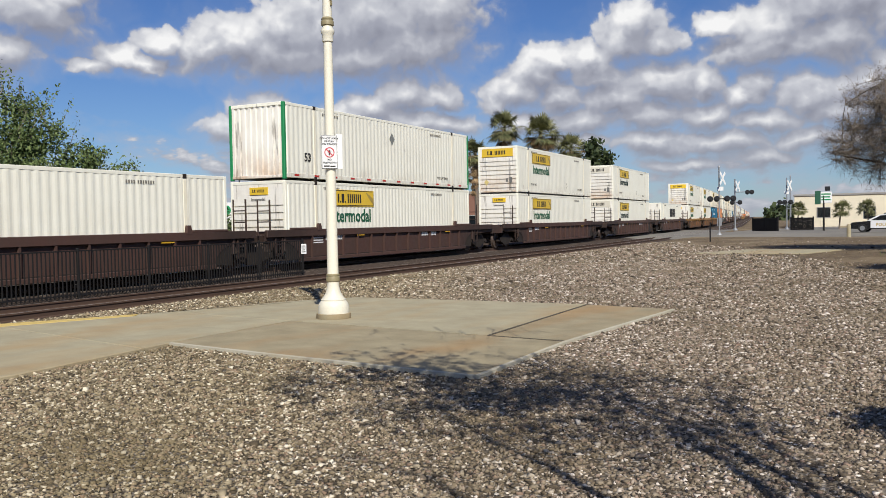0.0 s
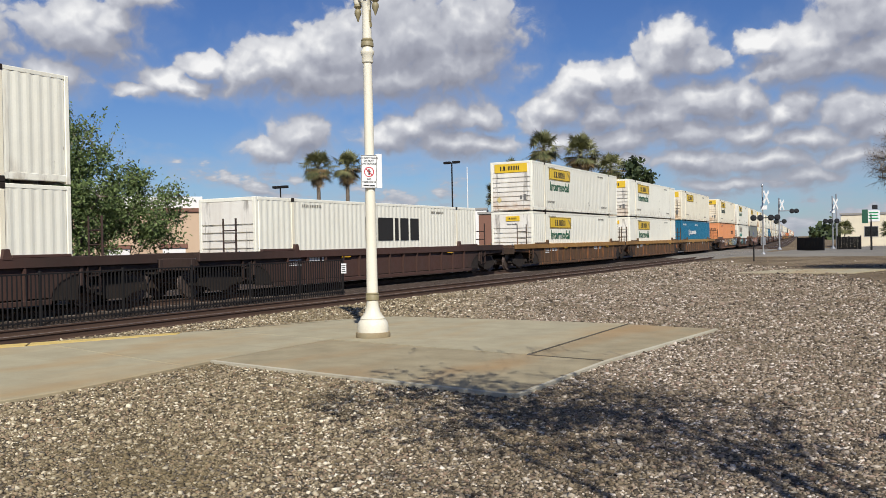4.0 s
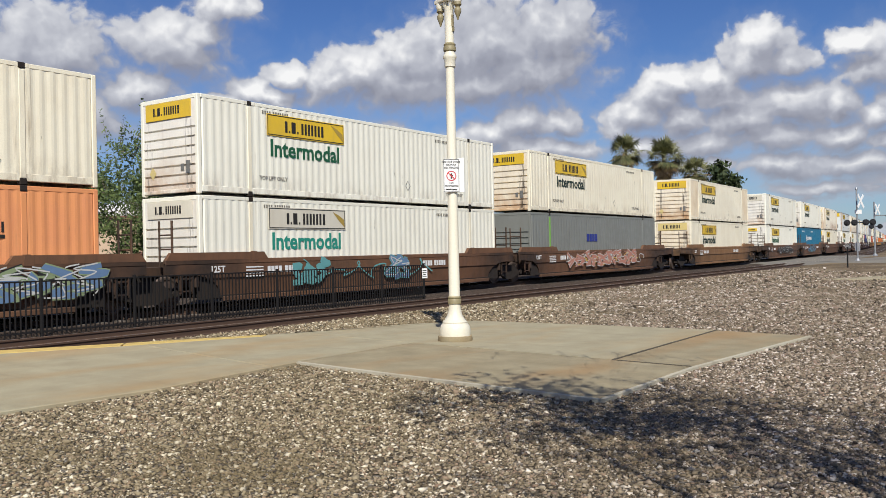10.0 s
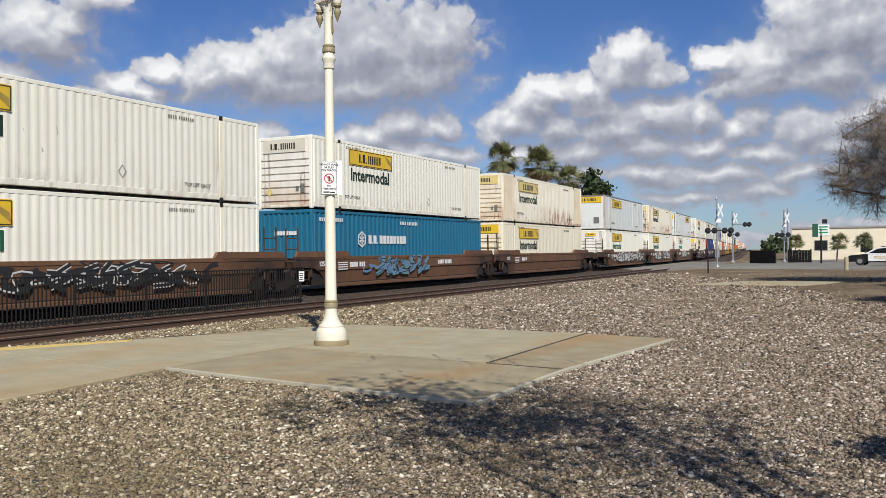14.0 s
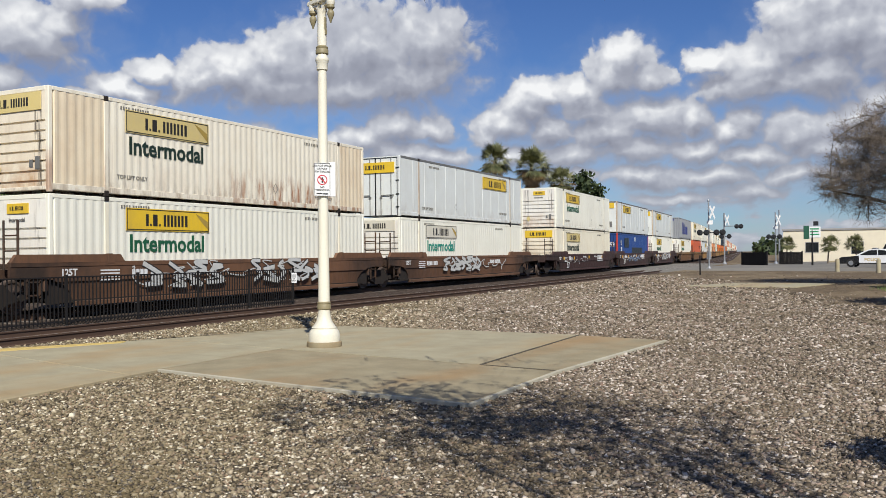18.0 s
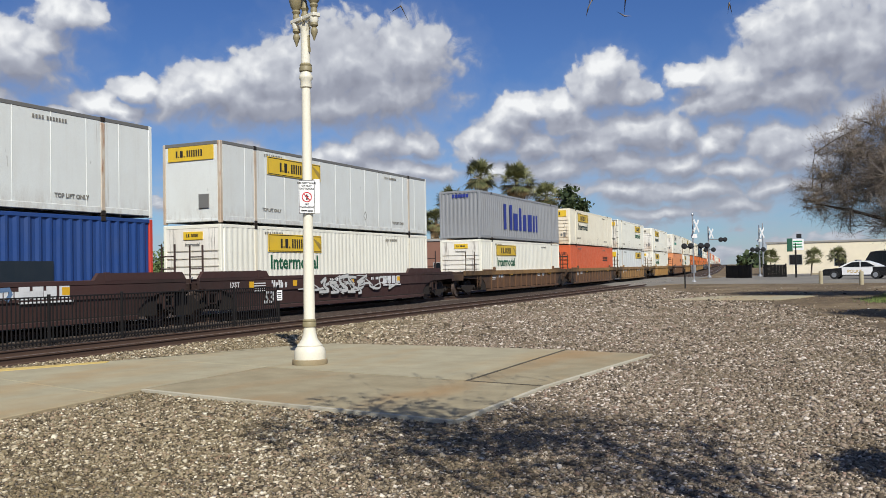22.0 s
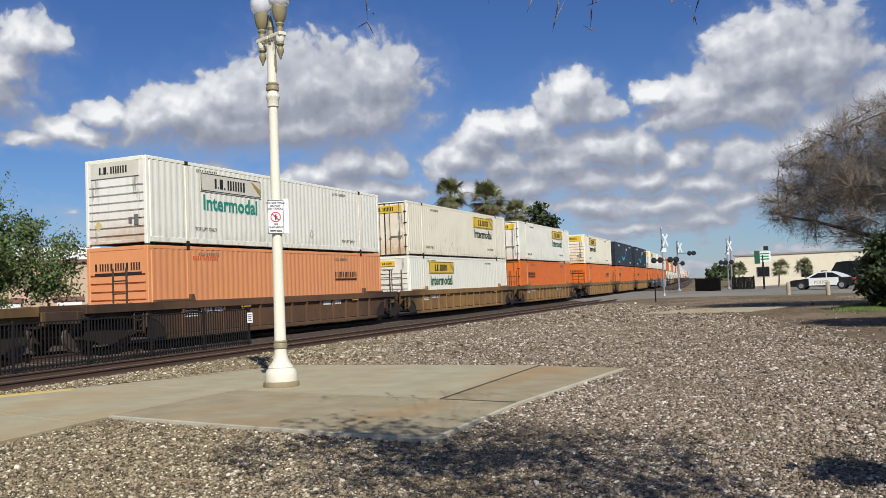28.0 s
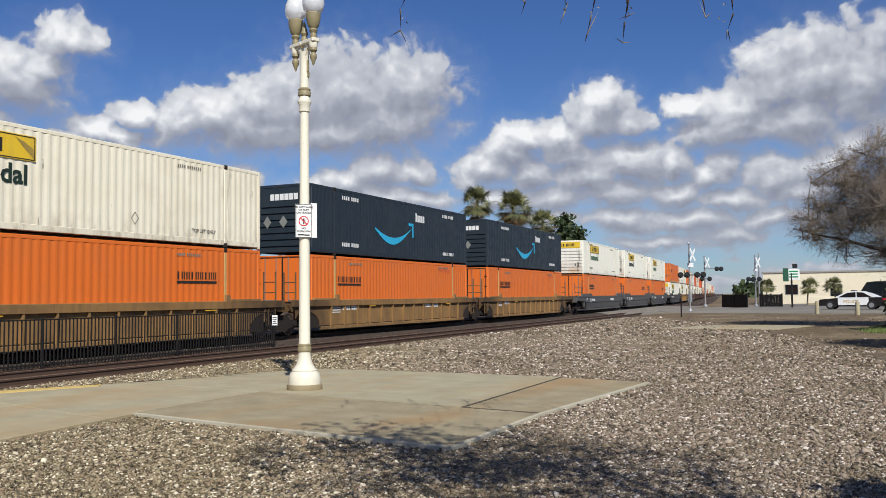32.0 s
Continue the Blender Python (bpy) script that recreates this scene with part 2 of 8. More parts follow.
class Mat:
    """A small builder for node materials."""

    def __init__(self, name):
        self.m = bpy.data.materials.new(name)
        self.m.use_nodes = True
        self.nt = self.m.node_tree
        self.bsdf = self.nt.nodes["Principled BSDF"]
        self.coord = self.nt.nodes.new("ShaderNodeTexCoord").outputs["Object"]

    def node(self, kind, **sets):
        n = self.nt.nodes.new(kind)
        for k, v in sets.items():
            n.inputs[k.replace("_", " ")].default_value = v
        return n

    def link(self, a, b):
        self.nt.links.new(a, b)

    def noise(self, scale, detail=4.0, rough=0.55, stretch=(1, 1, 1), world=False):
        src = self.coord
        if world:
            src = self.nt.nodes.new("ShaderNodeNewGeometry").outputs["Position"]
        mp = self.nt.nodes.new("ShaderNodeMapping")
        mp.inputs["Scale"].default_value = stretch
        self.link(src, mp.inputs["Vector"])
        n = self.node("ShaderNodeTexNoise", Scale=scale, Detail=detail, Roughness=rough)
        self.link(mp.outputs[0], n.inputs["Vector"])
        return n.outputs["Fac"]

    def ramp(self, fac, *stops):
        r = self.nt.nodes.new("ShaderNodeValToRGB")
        el = r.color_ramp.elements
        while len(el) < len(stops):
            el.new(0.5)
        for e, (p, c) in zip(el, stops):
            e.position = p
            e.color = (*c, 1) if isinstance(c, tuple) else (c, c, c, 1)
        self.link(fac, r.inputs[0])
        return r.outputs[0]

    def mix(self, fac, a, b, mode="MIX"):
        n = self.nt.nodes.new("ShaderNodeMix")
        n.data_type, n.blend_type = "RGBA", mode
        for val, sock in ((fac, n.inputs[0]), (a, n.inputs[6]), (b, n.inputs[7])):
            if isinstance(val, (int, float)):
                sock.default_value = val
            elif isinstance(val, tuple):
                sock.default_value = (*val, 1)
            else:
                self.link(val, sock)
        return n.outputs[2]

    def base(self, c):
        if isinstance(c, tuple):
            self.bsdf.inputs["Base Color"].default_value = (*c, 1)
        else:
            self.link(c, self.bsdf.inputs["Base Color"])
        return self

    def rough(self, r, metal=0.0, spec=0.5):
        if isinstance(r, (int, float)):
            self.bsdf.inputs["Roughness"].default_value = r
        else:
            self.link(r, self.bsdf.inputs["Roughness"])
        self.bsdf.inputs["Metallic"].default_value = metal
        self.bsdf.inputs["Specular IOR Level"].default_value = spec
        return self

    def bump(self, h, strength=0.3, dist=0.02):
        b = self.nt.nodes.new("ShaderNodeBump")
        b.inputs["Strength"].default_value, b.inputs["Distance"].default_value = strength, dist
        self.link(h, b.inputs["Height"])
        self.link(b.outputs[0], self.bsdf.inputs["Normal"])
        return self


CL_HALF = 8.075        # half a container's length


def weathered(name, color, dirt=(0.16, 0.11, 0.07), amount=0.35, rough=0.5, rust=0.0, streak=True, spec=0.4, band=False, scuffs=0.0, front=0.0, ends=0.0):
    """Painted steel: grime in vertical streaks, blotches, scuffs, optional rust, a shade and a pattern of its own for each object."""
    m = Mat(name)
    raw = m.coord
    info = m.nt.nodes.new("ShaderNodeObjectInfo")
    own = m.nt.nodes.new("ShaderNodeVectorMath")
    own.operation = "MULTIPLY_ADD"
    m.link(info.outputs["Random"], own.inputs[0])
    own.inputs[1].default_value = (37.0, 91.0, 53.0)
    m.link(raw, own.inputs[2])
    m.coord = own.outputs[0]
    tone = m.ramp(info.outputs["Random"], (0.0, 0.9), (1.0, 1.0))
    c = m.mix(1.0, color, tone, "MULTIPLY")
    blot = m.ramp(m.noise(0.9, 6, 0.6), (0.42, 0.0), (0.78, amount))
    c = m.mix(blot, c, dirt)
    if streak:
        st = m.ramp(m.noise(1.0, 5, 0.65, (5, 5, 0.35)), (0.5, 0.0), (0.8, amount * 0.9))
        c = m.mix(st, c, dirt)
    sep = m.nt.nodes.new("ShaderNodeSeparateXYZ")
    m.link(raw, sep.inputs[0])
    if scuffs > 0:
        # grime gathers at the foot and runs down at the lifting posts; dark scratches lie here and there
        foot = m.node("ShaderNodeMapRange", From_Min=0.75, From_Max=0.12)
        m.link(sep.outputs[2], foot.inputs["Value"])
        c = m.mix(m.mix(1.0, foot.outputs[0], m.ramp(m.noise(1.0, 6, 0.7, (3.5, 3.5, 1.2)), (0.46, 0.0), (0.66, scuffs * 0.75)), "MULTIPLY"), c, (0.24, 0.16, 0.09))
        near = m.nt.nodes.new("ShaderNodeMath")
        near.operation = "ABSOLUTE"
        m.link(sep.outputs[1], near.inputs[0])
        post = m.nt.nodes.new("ShaderNodeMath")
        post.operation = "COMPARE"
        m.link(near.outputs[0], post.inputs[0])
        post.inputs[1].default_value, post.inputs[2].default_value = 6.1, 0.24
        c = m.mix(m.mix(1.0, post.outputs[0], m.ramp(m.noise(1.0, 5, 0.65, (9, 9, 0.5)), (0.5, 0.0), (0.68, scuffs * 0.7)), "MULTIPLY"), c, (0.20, 0.12, 0.06))
        c = m.mix(m.ramp(m.noise(1.0, 5, 0.6, (4.5, 4.5, 1.1)), (0.69, 0.0), (0.74, scuffs)), c, (0.13, 0.10, 0.075))
    if front > 0:
        # rust-tan grime over the foot of an end wall, and soot run down near its corners
        foot = m.node("ShaderNodeMapRange", From_Min=1.25, From_Max=0.3)
        m.link(sep.outputs[2], foot.inputs["Value"])
        c = m.mix(m.mix(1.0, foot.outputs[0], m.ramp(m.noise(1.3, 6, 0.65), (0.34, 0.0), (0.62, front)), "MULTIPLY"), c, (0.52, 0.30, 0.14))
        side = m.nt.nodes.new("ShaderNodeMath")
        side.operation = "ABSOLUTE"
        m.link(sep.outputs[0], side.inputs[0])
        run = m.nt.nodes.new("ShaderNodeMath")
        run.operation = "COMPARE"
        m.link(side.outputs[0], run.inputs[0])
        run.inputs[1].default_value, run.inputs[2].default_value = 0.88, 0.15
        c = m.mix(m.mix(1.0, run.outputs[0], m.ramp(m.noise(1.0, 6, 0.65, (7, 7, 0.9)), (0.48, 0.0), (0.62, front)), "MULTIPLY"), c, (0.07, 0.05, 0.035))
    if ends > 0:
        # brake dust thrown over the ends of a car by its wheels
        far = m.nt.nodes.new("ShaderNodeMath")
        far.operation = "ABSOLUTE"
        m.link(sep.outputs[1], far.inputs[0])
        dust = m.node("ShaderNodeMapRange", From_Min=CL_HALF - 2.4, From_Max=CL_HALF - 0.2)
        m.link(far.outputs[0], dust.inputs["Value"])
        c = m.mix(m.mix(1.0, dust.outputs[0], m.ramp(m.noise(1.1, 5, 0.6), (0.3, 0.35), (0.6, ends)), "MULTIPLY"), c, (0.022, 0.016, 0.012))
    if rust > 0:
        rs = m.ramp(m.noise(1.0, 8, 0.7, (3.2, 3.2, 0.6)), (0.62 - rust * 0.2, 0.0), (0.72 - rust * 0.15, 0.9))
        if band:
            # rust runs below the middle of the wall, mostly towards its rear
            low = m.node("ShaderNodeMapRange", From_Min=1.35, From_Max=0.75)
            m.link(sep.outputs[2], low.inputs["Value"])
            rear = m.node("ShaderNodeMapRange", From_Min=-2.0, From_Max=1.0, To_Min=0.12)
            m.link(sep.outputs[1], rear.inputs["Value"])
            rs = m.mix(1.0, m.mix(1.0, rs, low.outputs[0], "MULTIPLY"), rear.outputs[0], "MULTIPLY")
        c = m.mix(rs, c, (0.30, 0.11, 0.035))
    fine = m.ramp(m.noise(38, 3), (0.3, 0.9), (0.7, 1.0))
    c = m.mix(1.0, c, fine, "MULTIPLY")
    m.base(c).rough(m.ramp(m.noise(3, 4), (0.3, rough - 0.1), (0.7, rough + 0.15)), 0.0, spec)
    m.bump(m.noise(7, 3), 0.12, 0.01)
    return m.m


def plain(name, color, rough=0.6, metal=0.0, var=0.12, scale=6.0):
    m = Mat(name)
    v = m.ramp(m.noise(scale, 5), (0.3, 1.0 - var), (0.7, 1.0))
    m.base(m.mix(1.0, color, v, "MULTIPLY")).rough(rough, metal)
    m.bump(m.noise(scale * 8, 3), 0.1, 0.004)
    return m.m


WHITE = weathered("container_white_paint", (0.905, 0.885, 0.75), (0.45, 0.37, 0.25), 0.14, scuffs=0.6)
CREAM = weathered("container_aged_cream_paint", (0.90, 0.84, 0.655), (0.50, 0.36, 0.19), 0.22, scuffs=0.75)
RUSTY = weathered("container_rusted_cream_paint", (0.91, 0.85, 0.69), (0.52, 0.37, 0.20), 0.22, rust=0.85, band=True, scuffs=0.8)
REEFER = weathered("container_smooth_pale_panel", (0.73, 0.755, 0.715), (0.42, 0.36, 0.27), 0.16, scuffs=0.5)
OLDPOST = weathered("container_rust_edged_post", (0.60, 0.53, 0.42), (0.30, 0.14, 0.05), 0.6, rust=0.4)
TANPOST = weathered("container_tan_post_paint", (0.60, 0.36, 0.13), (0.30, 0.15, 0.06), 0.4)
GREYTRIM = weathered("container_grey_trim", (0.17, 0.17, 0.16), amount=0.2)
BAYTAN = weathered("container_tan_stained_bay", (0.83, 0.71, 0.51), (0.48, 0.29, 0.14), 0.34)
WHITE_END = weathered("container_grimy_white_end", (0.88, 0.85, 0.76), (0.34, 0.24, 0.14), 0.28, scuffs=0.5, front=0.6)
CREAM_END = weathered("container_grimy_cream_end", (0.90, 0.81, 0.63), (0.34, 0.20, 0.10), 0.35, scuffs=0.6, front=0.9)
PALE_ORANGE = weathered("container_faded_orange_paint", (0.80, 0.33, 0.13), (0.62, 0.22, 0.13), 0.35, scuffs=0.35)
ORANGE = weathered("container_orange_paint", (0.76, 0.165, 0.02), (0.45, 0.15, 0.05), 0.25, scuffs=0.35)
RED_ORANGE = weathered("container_red_orange_paint", (0.66, 0.13, 0.045), (0.34, 0.1, 0.05), 0.25)
TEAL = weathered("container_teal_paint", (0.012, 0.145, 0.255), (0.05, 0.1, 0.12), 0.25)
BLUE = weathered("container_blue_paint", (0.018, 0.06, 0.22), (0.06, 0.08, 0.13), 0.25)
NAVY = weathered("container_navy_paint", (0.016, 0.026, 0.036), (0.05, 0.05, 0.05), 0.2)
GREY = weathered("container_grey_paint", (0.215, 0.225, 0.205), (0.13, 0.12, 0.10), 0.3)
STEELGREY = weathered("container_steel_grey_paint", (0.30, 0.31, 0.32), (0.20, 0.18, 0.15), 0.25)
GREENPAINT = weathered("container_green_trim", (0.01, 0.25, 0.085), amount=0.1)
LIMEPAINT = weathered("sprayed_lime_paint", (0.20, 0.50, 0.06), amount=0.2)
REDPAINT = weathered("red_post_paint", (0.55, 0.05, 0.03), amount=0.1)
BROWN = weathered("railcar_dark_brown_paint", (0.075, 0.036, 0.027), (0.05, 0.036, 0.027), 0.5, 0.7, ends=0.7)
BROWN2 = weathered("railcar_red_brown_paint", (0.165, 0.080, 0.041), (0.05, 0.033, 0.023), 0.6, 0.7, ends=0.88)
DARKBROWN = weathered("railcar_blackish_brown_paint", (0.062, 0.028, 0.024), (0.05, 0.037, 0.03), 0.4, 0.7, ends=0.6)
TAN = weathered("railcar_weathered_yellow_paint", (0.30, 0.17, 0.06), (0.08, 0.05, 0.03), 0.65, 0.7, ends=0.75)
OCHRE = weathered("railcar_orange_brown_paint", (0.26, 0.135, 0.058), (0.09, 0.055, 0.033), 0.5, 0.7, ends=0.85)
TANBROWN = weathered("railcar_rusted_tan_paint", (0.145, 0.075, 0.037), (0.055, 0.037, 0.025), 0.6, 0.7, ends=0.8)
CHORDTAN = weathered("railcar_tan_yellow_chord_paint", (0.40, 0.215, 0.06), (0.16, 0.08, 0.035), 0.5, 0.7, ends=0.4)
RUSTBROWN = weathered("railcar_rust_mottled_brown_paint", (0.115, 0.062, 0.03), (0.045, 0.03, 0.022), 0.6, 0.7, rust=0.4, ends=0.8)
YELLOWCAR = weathered("railcar_yellow_paint", (0.37, 0.21, 0.06), (0.12, 0.07, 0.035), 0.55, 0.65, ends=0.7)
DARKGREYCAR = weathered("railcar_dark_grey_paint", (0.085, 0.085, 0.085), (0.07, 0.06, 0.05), 0.4, 0.7)
TRUCKMAT = weathered("truck_grimy_iron", (0.019, 0.014, 0.011), (0.035, 0.023, 0.015), 0.5, 0.85)
WHEELMAT = plain("wheel_worn_steel", (0.16, 0.12, 0.10), 0.55, 0.6, 0.3)
BLACK = plain("black_paint", (0.012, 0.012, 0.013), 0.5)
SIGNYELLOW = weathered("yellow_sign_panel", (0.80, 0.53, 0.03), (0.42, 0.28, 0.08), 0.45, 0.45)
SIGNFADED = weathered("faded_yellow_sign_panel", (0.70, 0.56, 0.22), (0.5, 0.4, 0.25), 0.5, 0.5)
SIGNPALE = weathered("pale_sign_panel", (0.72, 0.68, 0.56), (0.5, 0.44, 0.32), 0.4, 0.5)
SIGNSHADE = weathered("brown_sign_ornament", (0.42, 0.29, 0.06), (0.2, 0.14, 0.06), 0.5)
DARKINK = plain("blackish_green_lettering", (0.012, 0.03, 0.02), 0.6)
INK = plain("black_lettering", (0.02, 0.018, 0.015), 0.6)
FADEDINK = plain("faded_black_stencil", (0.27, 0.25, 0.21), 0.7, 0.0, 0.6, 9.0)
GREENINK = plain("dark_green_lettering", (0.012, 0.10, 0.045), 0.6)
TEALINK = plain("teal_green_lettering", (0.02, 0.26, 0.19), 0.6)
BLUEINK = plain("deep_blue_lettering", (0.02, 0.035, 0.24), 0.55)
WHITEINK = plain("white_lettering", (0.72, 0.72, 0.70), 0.6)
CYANINK = plain("light_blue_logo_paint", (0.03, 0.42, 0.68), 0.5)
YELLOWINK = plain("yellow_reflector", (0.75, 0.42, 0.02), 0.5)
REDINK = plain("red_reflector", (0.5, 0.03, 0.02), 0.5)
GRAF = [plain("spray_paint_%s" % n, c, 0.65) for n, c in (
    ("white", (0.55, 0.55, 0.52)), ("teal", (0.12, 0.33, 0.33)), ("rose", (0.45, 0.20, 0.14)),
    ("yellow", (0.62, 0.40, 0.06)), ("blue", (0.12, 0.20, 0.33)), ("black", (0.02, 0.02, 0.02)), ("sage", (0.24, 0.30, 0.16)))]
POSTWHITE = weathered("lamp_post_cream_paint", (0.80, 0.76, 0.62), (0.4, 0.35, 0.25), 0.15, 0.4)
POSTTAN = plain("lamp_post_tan_band", (0.26, 0.22, 0.12), 0.55)
GLOBE = Mat("frosted_white_glass").base((0.82, 0.83, 0.84)).rough(0.3)
GLOBE.bsdf.inputs["Transmission Weight"].default_value = 0.35
GLOBE = GLOBE.m
GALV = plain("galvanised_steel", (0.42, 0.43, 0.44), 0.45, 0.7, 0.2)
FENCEMAT = Mat("black_fence_paint").base((0.013, 0.012, 0.012)).rough(0.75, 0.0, 0.22).m
SIGNWHITE = plain("white_sign_sheet", (0.78, 0.78, 0.76), 0.4)
RAILMAT = weathered("rusty_rail_steel", (0.085, 0.05, 0.033), (0.05, 0.034, 0.025), 0.4, 0.75, streak=False)
RAILTOP = plain("polished_rail_head", (0.42, 0.37, 0.33), 0.38, 0.8, 0.15)
TIEMAT = plain("railway_tie_concrete", (0.20, 0.17, 0.14), 0.9, 0.0, 0.4)

# ---------------------------------------------------------------- mesh helpers


class MB:
    """Collects vertices and faces of one part."""

    def __init__(self):
        self.v, self.f = [], []

    def add(self, verts, faces):
        n = len(self.v)
        self.v += [tuple(p) for p in verts]
        self.f += [tuple(i + n for i in f) for f in faces]
        return self

    def box(self, x0, x1, y0, y1, z0, z1, c=0.0):
        """A box; c: the chamfer of its upright and level edges."""
        if c <= 0:
            v = [(x, y, z) for z in (z0, z1) for x, y in ((x0, y0), (x1, y0), (x1, y1), (x0, y1))]
            return self.add(v, [(3, 2, 1, 0), (4, 5, 6, 7), (0, 1, 5, 4), (1, 2, 6, 5), (2, 3, 7, 6), (3, 0, 4, 7)])
        ring = lambda e, z: [(x0 + e, y0, z), (x1 - e, y0, z), (x1, y0 + e, z), (x1, y1 - e, z), (x1 - e, y1, z), (x0 + e, y1, z), (x0, y1 - e, z), (x0, y0 + e, z)]
        inner = lambda z: [(min(max(x, x0 + c), x1 - c), min(max(y, y0 + c), y1 - c), z) for x, y, _ in ring(c, z)]
        rings = [inner(z0), ring(c, z0 + c), ring(c, z1 - c), inner(z1)]
        v = [p for r in rings for p in r]
        f = [tuple(range(7, -1, -1)), tuple(range(24, 32))]
        for k in range(3):
            f += [(8 * k + i, 8 * k + (i + 1) % 8, 8 * k + 8 + (i + 1) % 8, 8 * k + 8 + i) for i in range(8)]
        return self.add(v, f)

    def lathe(self, profile, n=16, at=(0, 0, 0), axis="z"):
        """A turned form from (radius, height) pairs."""
        v = []
        for r, h in profile:
            for i in range(n):
                a = 2 * math.pi * i / n
                p = (r * math.cos(a), r * math.sin(a), h)
                if axis == "x":
                    p = (p[2], p[0], p[1])
                elif axis == "y":
                    p = (p[1], p[2], p[0])
                v.append((p[0] + at[0], p[1] + at[1], p[2] + at[2]))
        k = len(profile)
        f = [(j * n + i, j * n + (i + 1) % n, (j + 1) * n + (i + 1) % n, (j + 1) * n + i) for j in range(k - 1) for i in range(n)]
        f += [tuple(range(n - 1, -1, -1)), tuple(range((k - 1) * n, k * n))]
        return self.add(v, f)

    def tube(self, pts, r0, r1=None, n=6):
        r1 = r0 if r1 is None else r1
        pts = [Vector(p) for p in pts]
        v, up = [], Vector((0.31, 0.2, 0.93))
        for k, p in enumerate(pts):
            d = (pts[min(k + 1, len(pts) - 1)] - pts[max(k - 1, 0)]).normalized()
            a = d.cross(up)
            a = (a if a.length > 1e-3 else d.cross(Vector((1, 0, 0)))).normalized()
            b = d.cross(a)
            r = r0 + (r1 - r0) * k / max(1, len(pts) - 1)
            v += [p + r * (math.cos(2 * math.pi * i / n) * a + math.sin(2 * math.pi * i / n) * b) for i in range(n)]
        f = [(j * n + i, j * n + (i + 1) % n, (j + 1) * n + (i + 1) % n, (j + 1) * n + i) for j in range(len(pts) - 1) for i in range(n)]
        f += [tuple(range(n - 1, -1, -1)), tuple(range((len(pts) - 1) * n, len(pts) * n))]
        return self.add(v, f)

    def extrude(self, profile, a, b, axis="y"):
        """A closed profile in the plane across the axis, drawn from a to b."""
        put = {"y": lambda p, t: (p[0], t, p[1]), "x": lambda p, t: (t, p[0], p[1]), "z": lambda p, t: (p[0], p[1], t)}[axis]
        n = len(profile)
        v = [put(p, a) for p in profile] + [put(p, b) for p in profile]
        f = [(i, (i + 1) % n, n + (i + 1) % n, n + i) for i in range(n)] + [tuple(range(n - 1, -1, -1)), tuple(range(n, 2 * n))]
        return self.add(v, f)

    def moved(self, m):
        self.v = [tuple(m @ Vector(p)) for p in self.v]
        return self

    def mesh(self, name, mat, smooth=False):
        me = bpy.data.meshes.new(name)
        me.from_pydata(self.v, [], self.f)
        me.update()
        bm = bmesh.new()
        bm.from_mesh(me)
        bmesh.ops.recalc_face_normals(bm, faces=bm.faces)
        bm.to_mesh(me)
        bm.free()
        if mat:
            me.materials.append(mat)
        if smooth:
            me.shade_smooth() if smooth is True else me.set_sharp_from_angle(angle=radians(40))
            if smooth == "auto":
                for p in me.polygons:
                    p.use_smooth = True
        return me


def part(name, mb, material, parent, label="", smooth=False):
    """One mesh under a thing; mb may be a ready mesh, which is shared."""
    me = mb if isinstance(mb, bpy.types.Mesh) else mb.mesh(name, material, smooth)
    ob = new(name, me)
    ob.parent = parent
    if label:
        ob["label"] = label
    if name in ("stencil_bar", "twig_work", "bud_work", "spray_fill", "spray_outline", "spray_stroke", "sign_lettering", "marking"):
        ob["kind"] = "stuff"
    return ob


def empty(name, m=None):
    ob = new(name)
    ob.empty_display_size = 0.3
    if m is not None:
        ob.matrix_basis = m
    return ob


CACHE = {}


def cached(key, make, material, smooth=False):
    """The mesh of a repeated part, once for each material."""
    k = (key, material.name)
    if k not in CACHE:
        CACHE[k] = make().mesh(key.split("|")[0], material, smooth)
    return CACHE[k]


def text_mesh(words, size, material, depth=0.004):
    """Flat lettering in the plane x-z, facing -y, its lower left corner at the origin."""
    k = ("text|" + words + "|%g" % size, material.name)
    if k not in CACHE:
        cu = bpy.data.curves.new("lettering", "FONT")
        cu.body, cu.size, cu.extrude, cu.resolution_u, cu.offset = words, size, depth / 2, 2, size * 0.026
        ob = bpy.data.objects.new("lettering", cu)
        scene.collection.objects.link(ob)
        bpy.context.view_layer.update()
        me = bpy.data.meshes.new_from_object(ob.evaluated_get(bpy.context.evaluated_depsgraph_get()))
        bpy.data.objects.remove(ob)
        me.transform(Matrix.Rotation(radians(90), 4, "X"))
        me.materials.clear()
        me.materials.append(material)
        CACHE[k] = me
    return CACHE[k]


# ---------------------------------------------------------------- the line of the tracks


def bend(y):
    """The slope of the line, across for each metre along."""
    return -float(np.interp(y, (0, 20, 45, 80, 130, 190), (0.0815, 0.0745, 0.0884, 0.132, 0.1662, 0.207)))


STEP = 0.5
LINE_Y = [-760 + STEP * i for i in range(5521)]
LINE_X = [0.0]
for _y in LINE_Y[1:]:
    LINE_X.append(LINE_X[-1] + STEP * bend(_y - STEP / 2))
_shift = -16.1 - LINE_X[round((10 + 760) / STEP)]
LINE_X = [x + _shift for x in LINE_X]


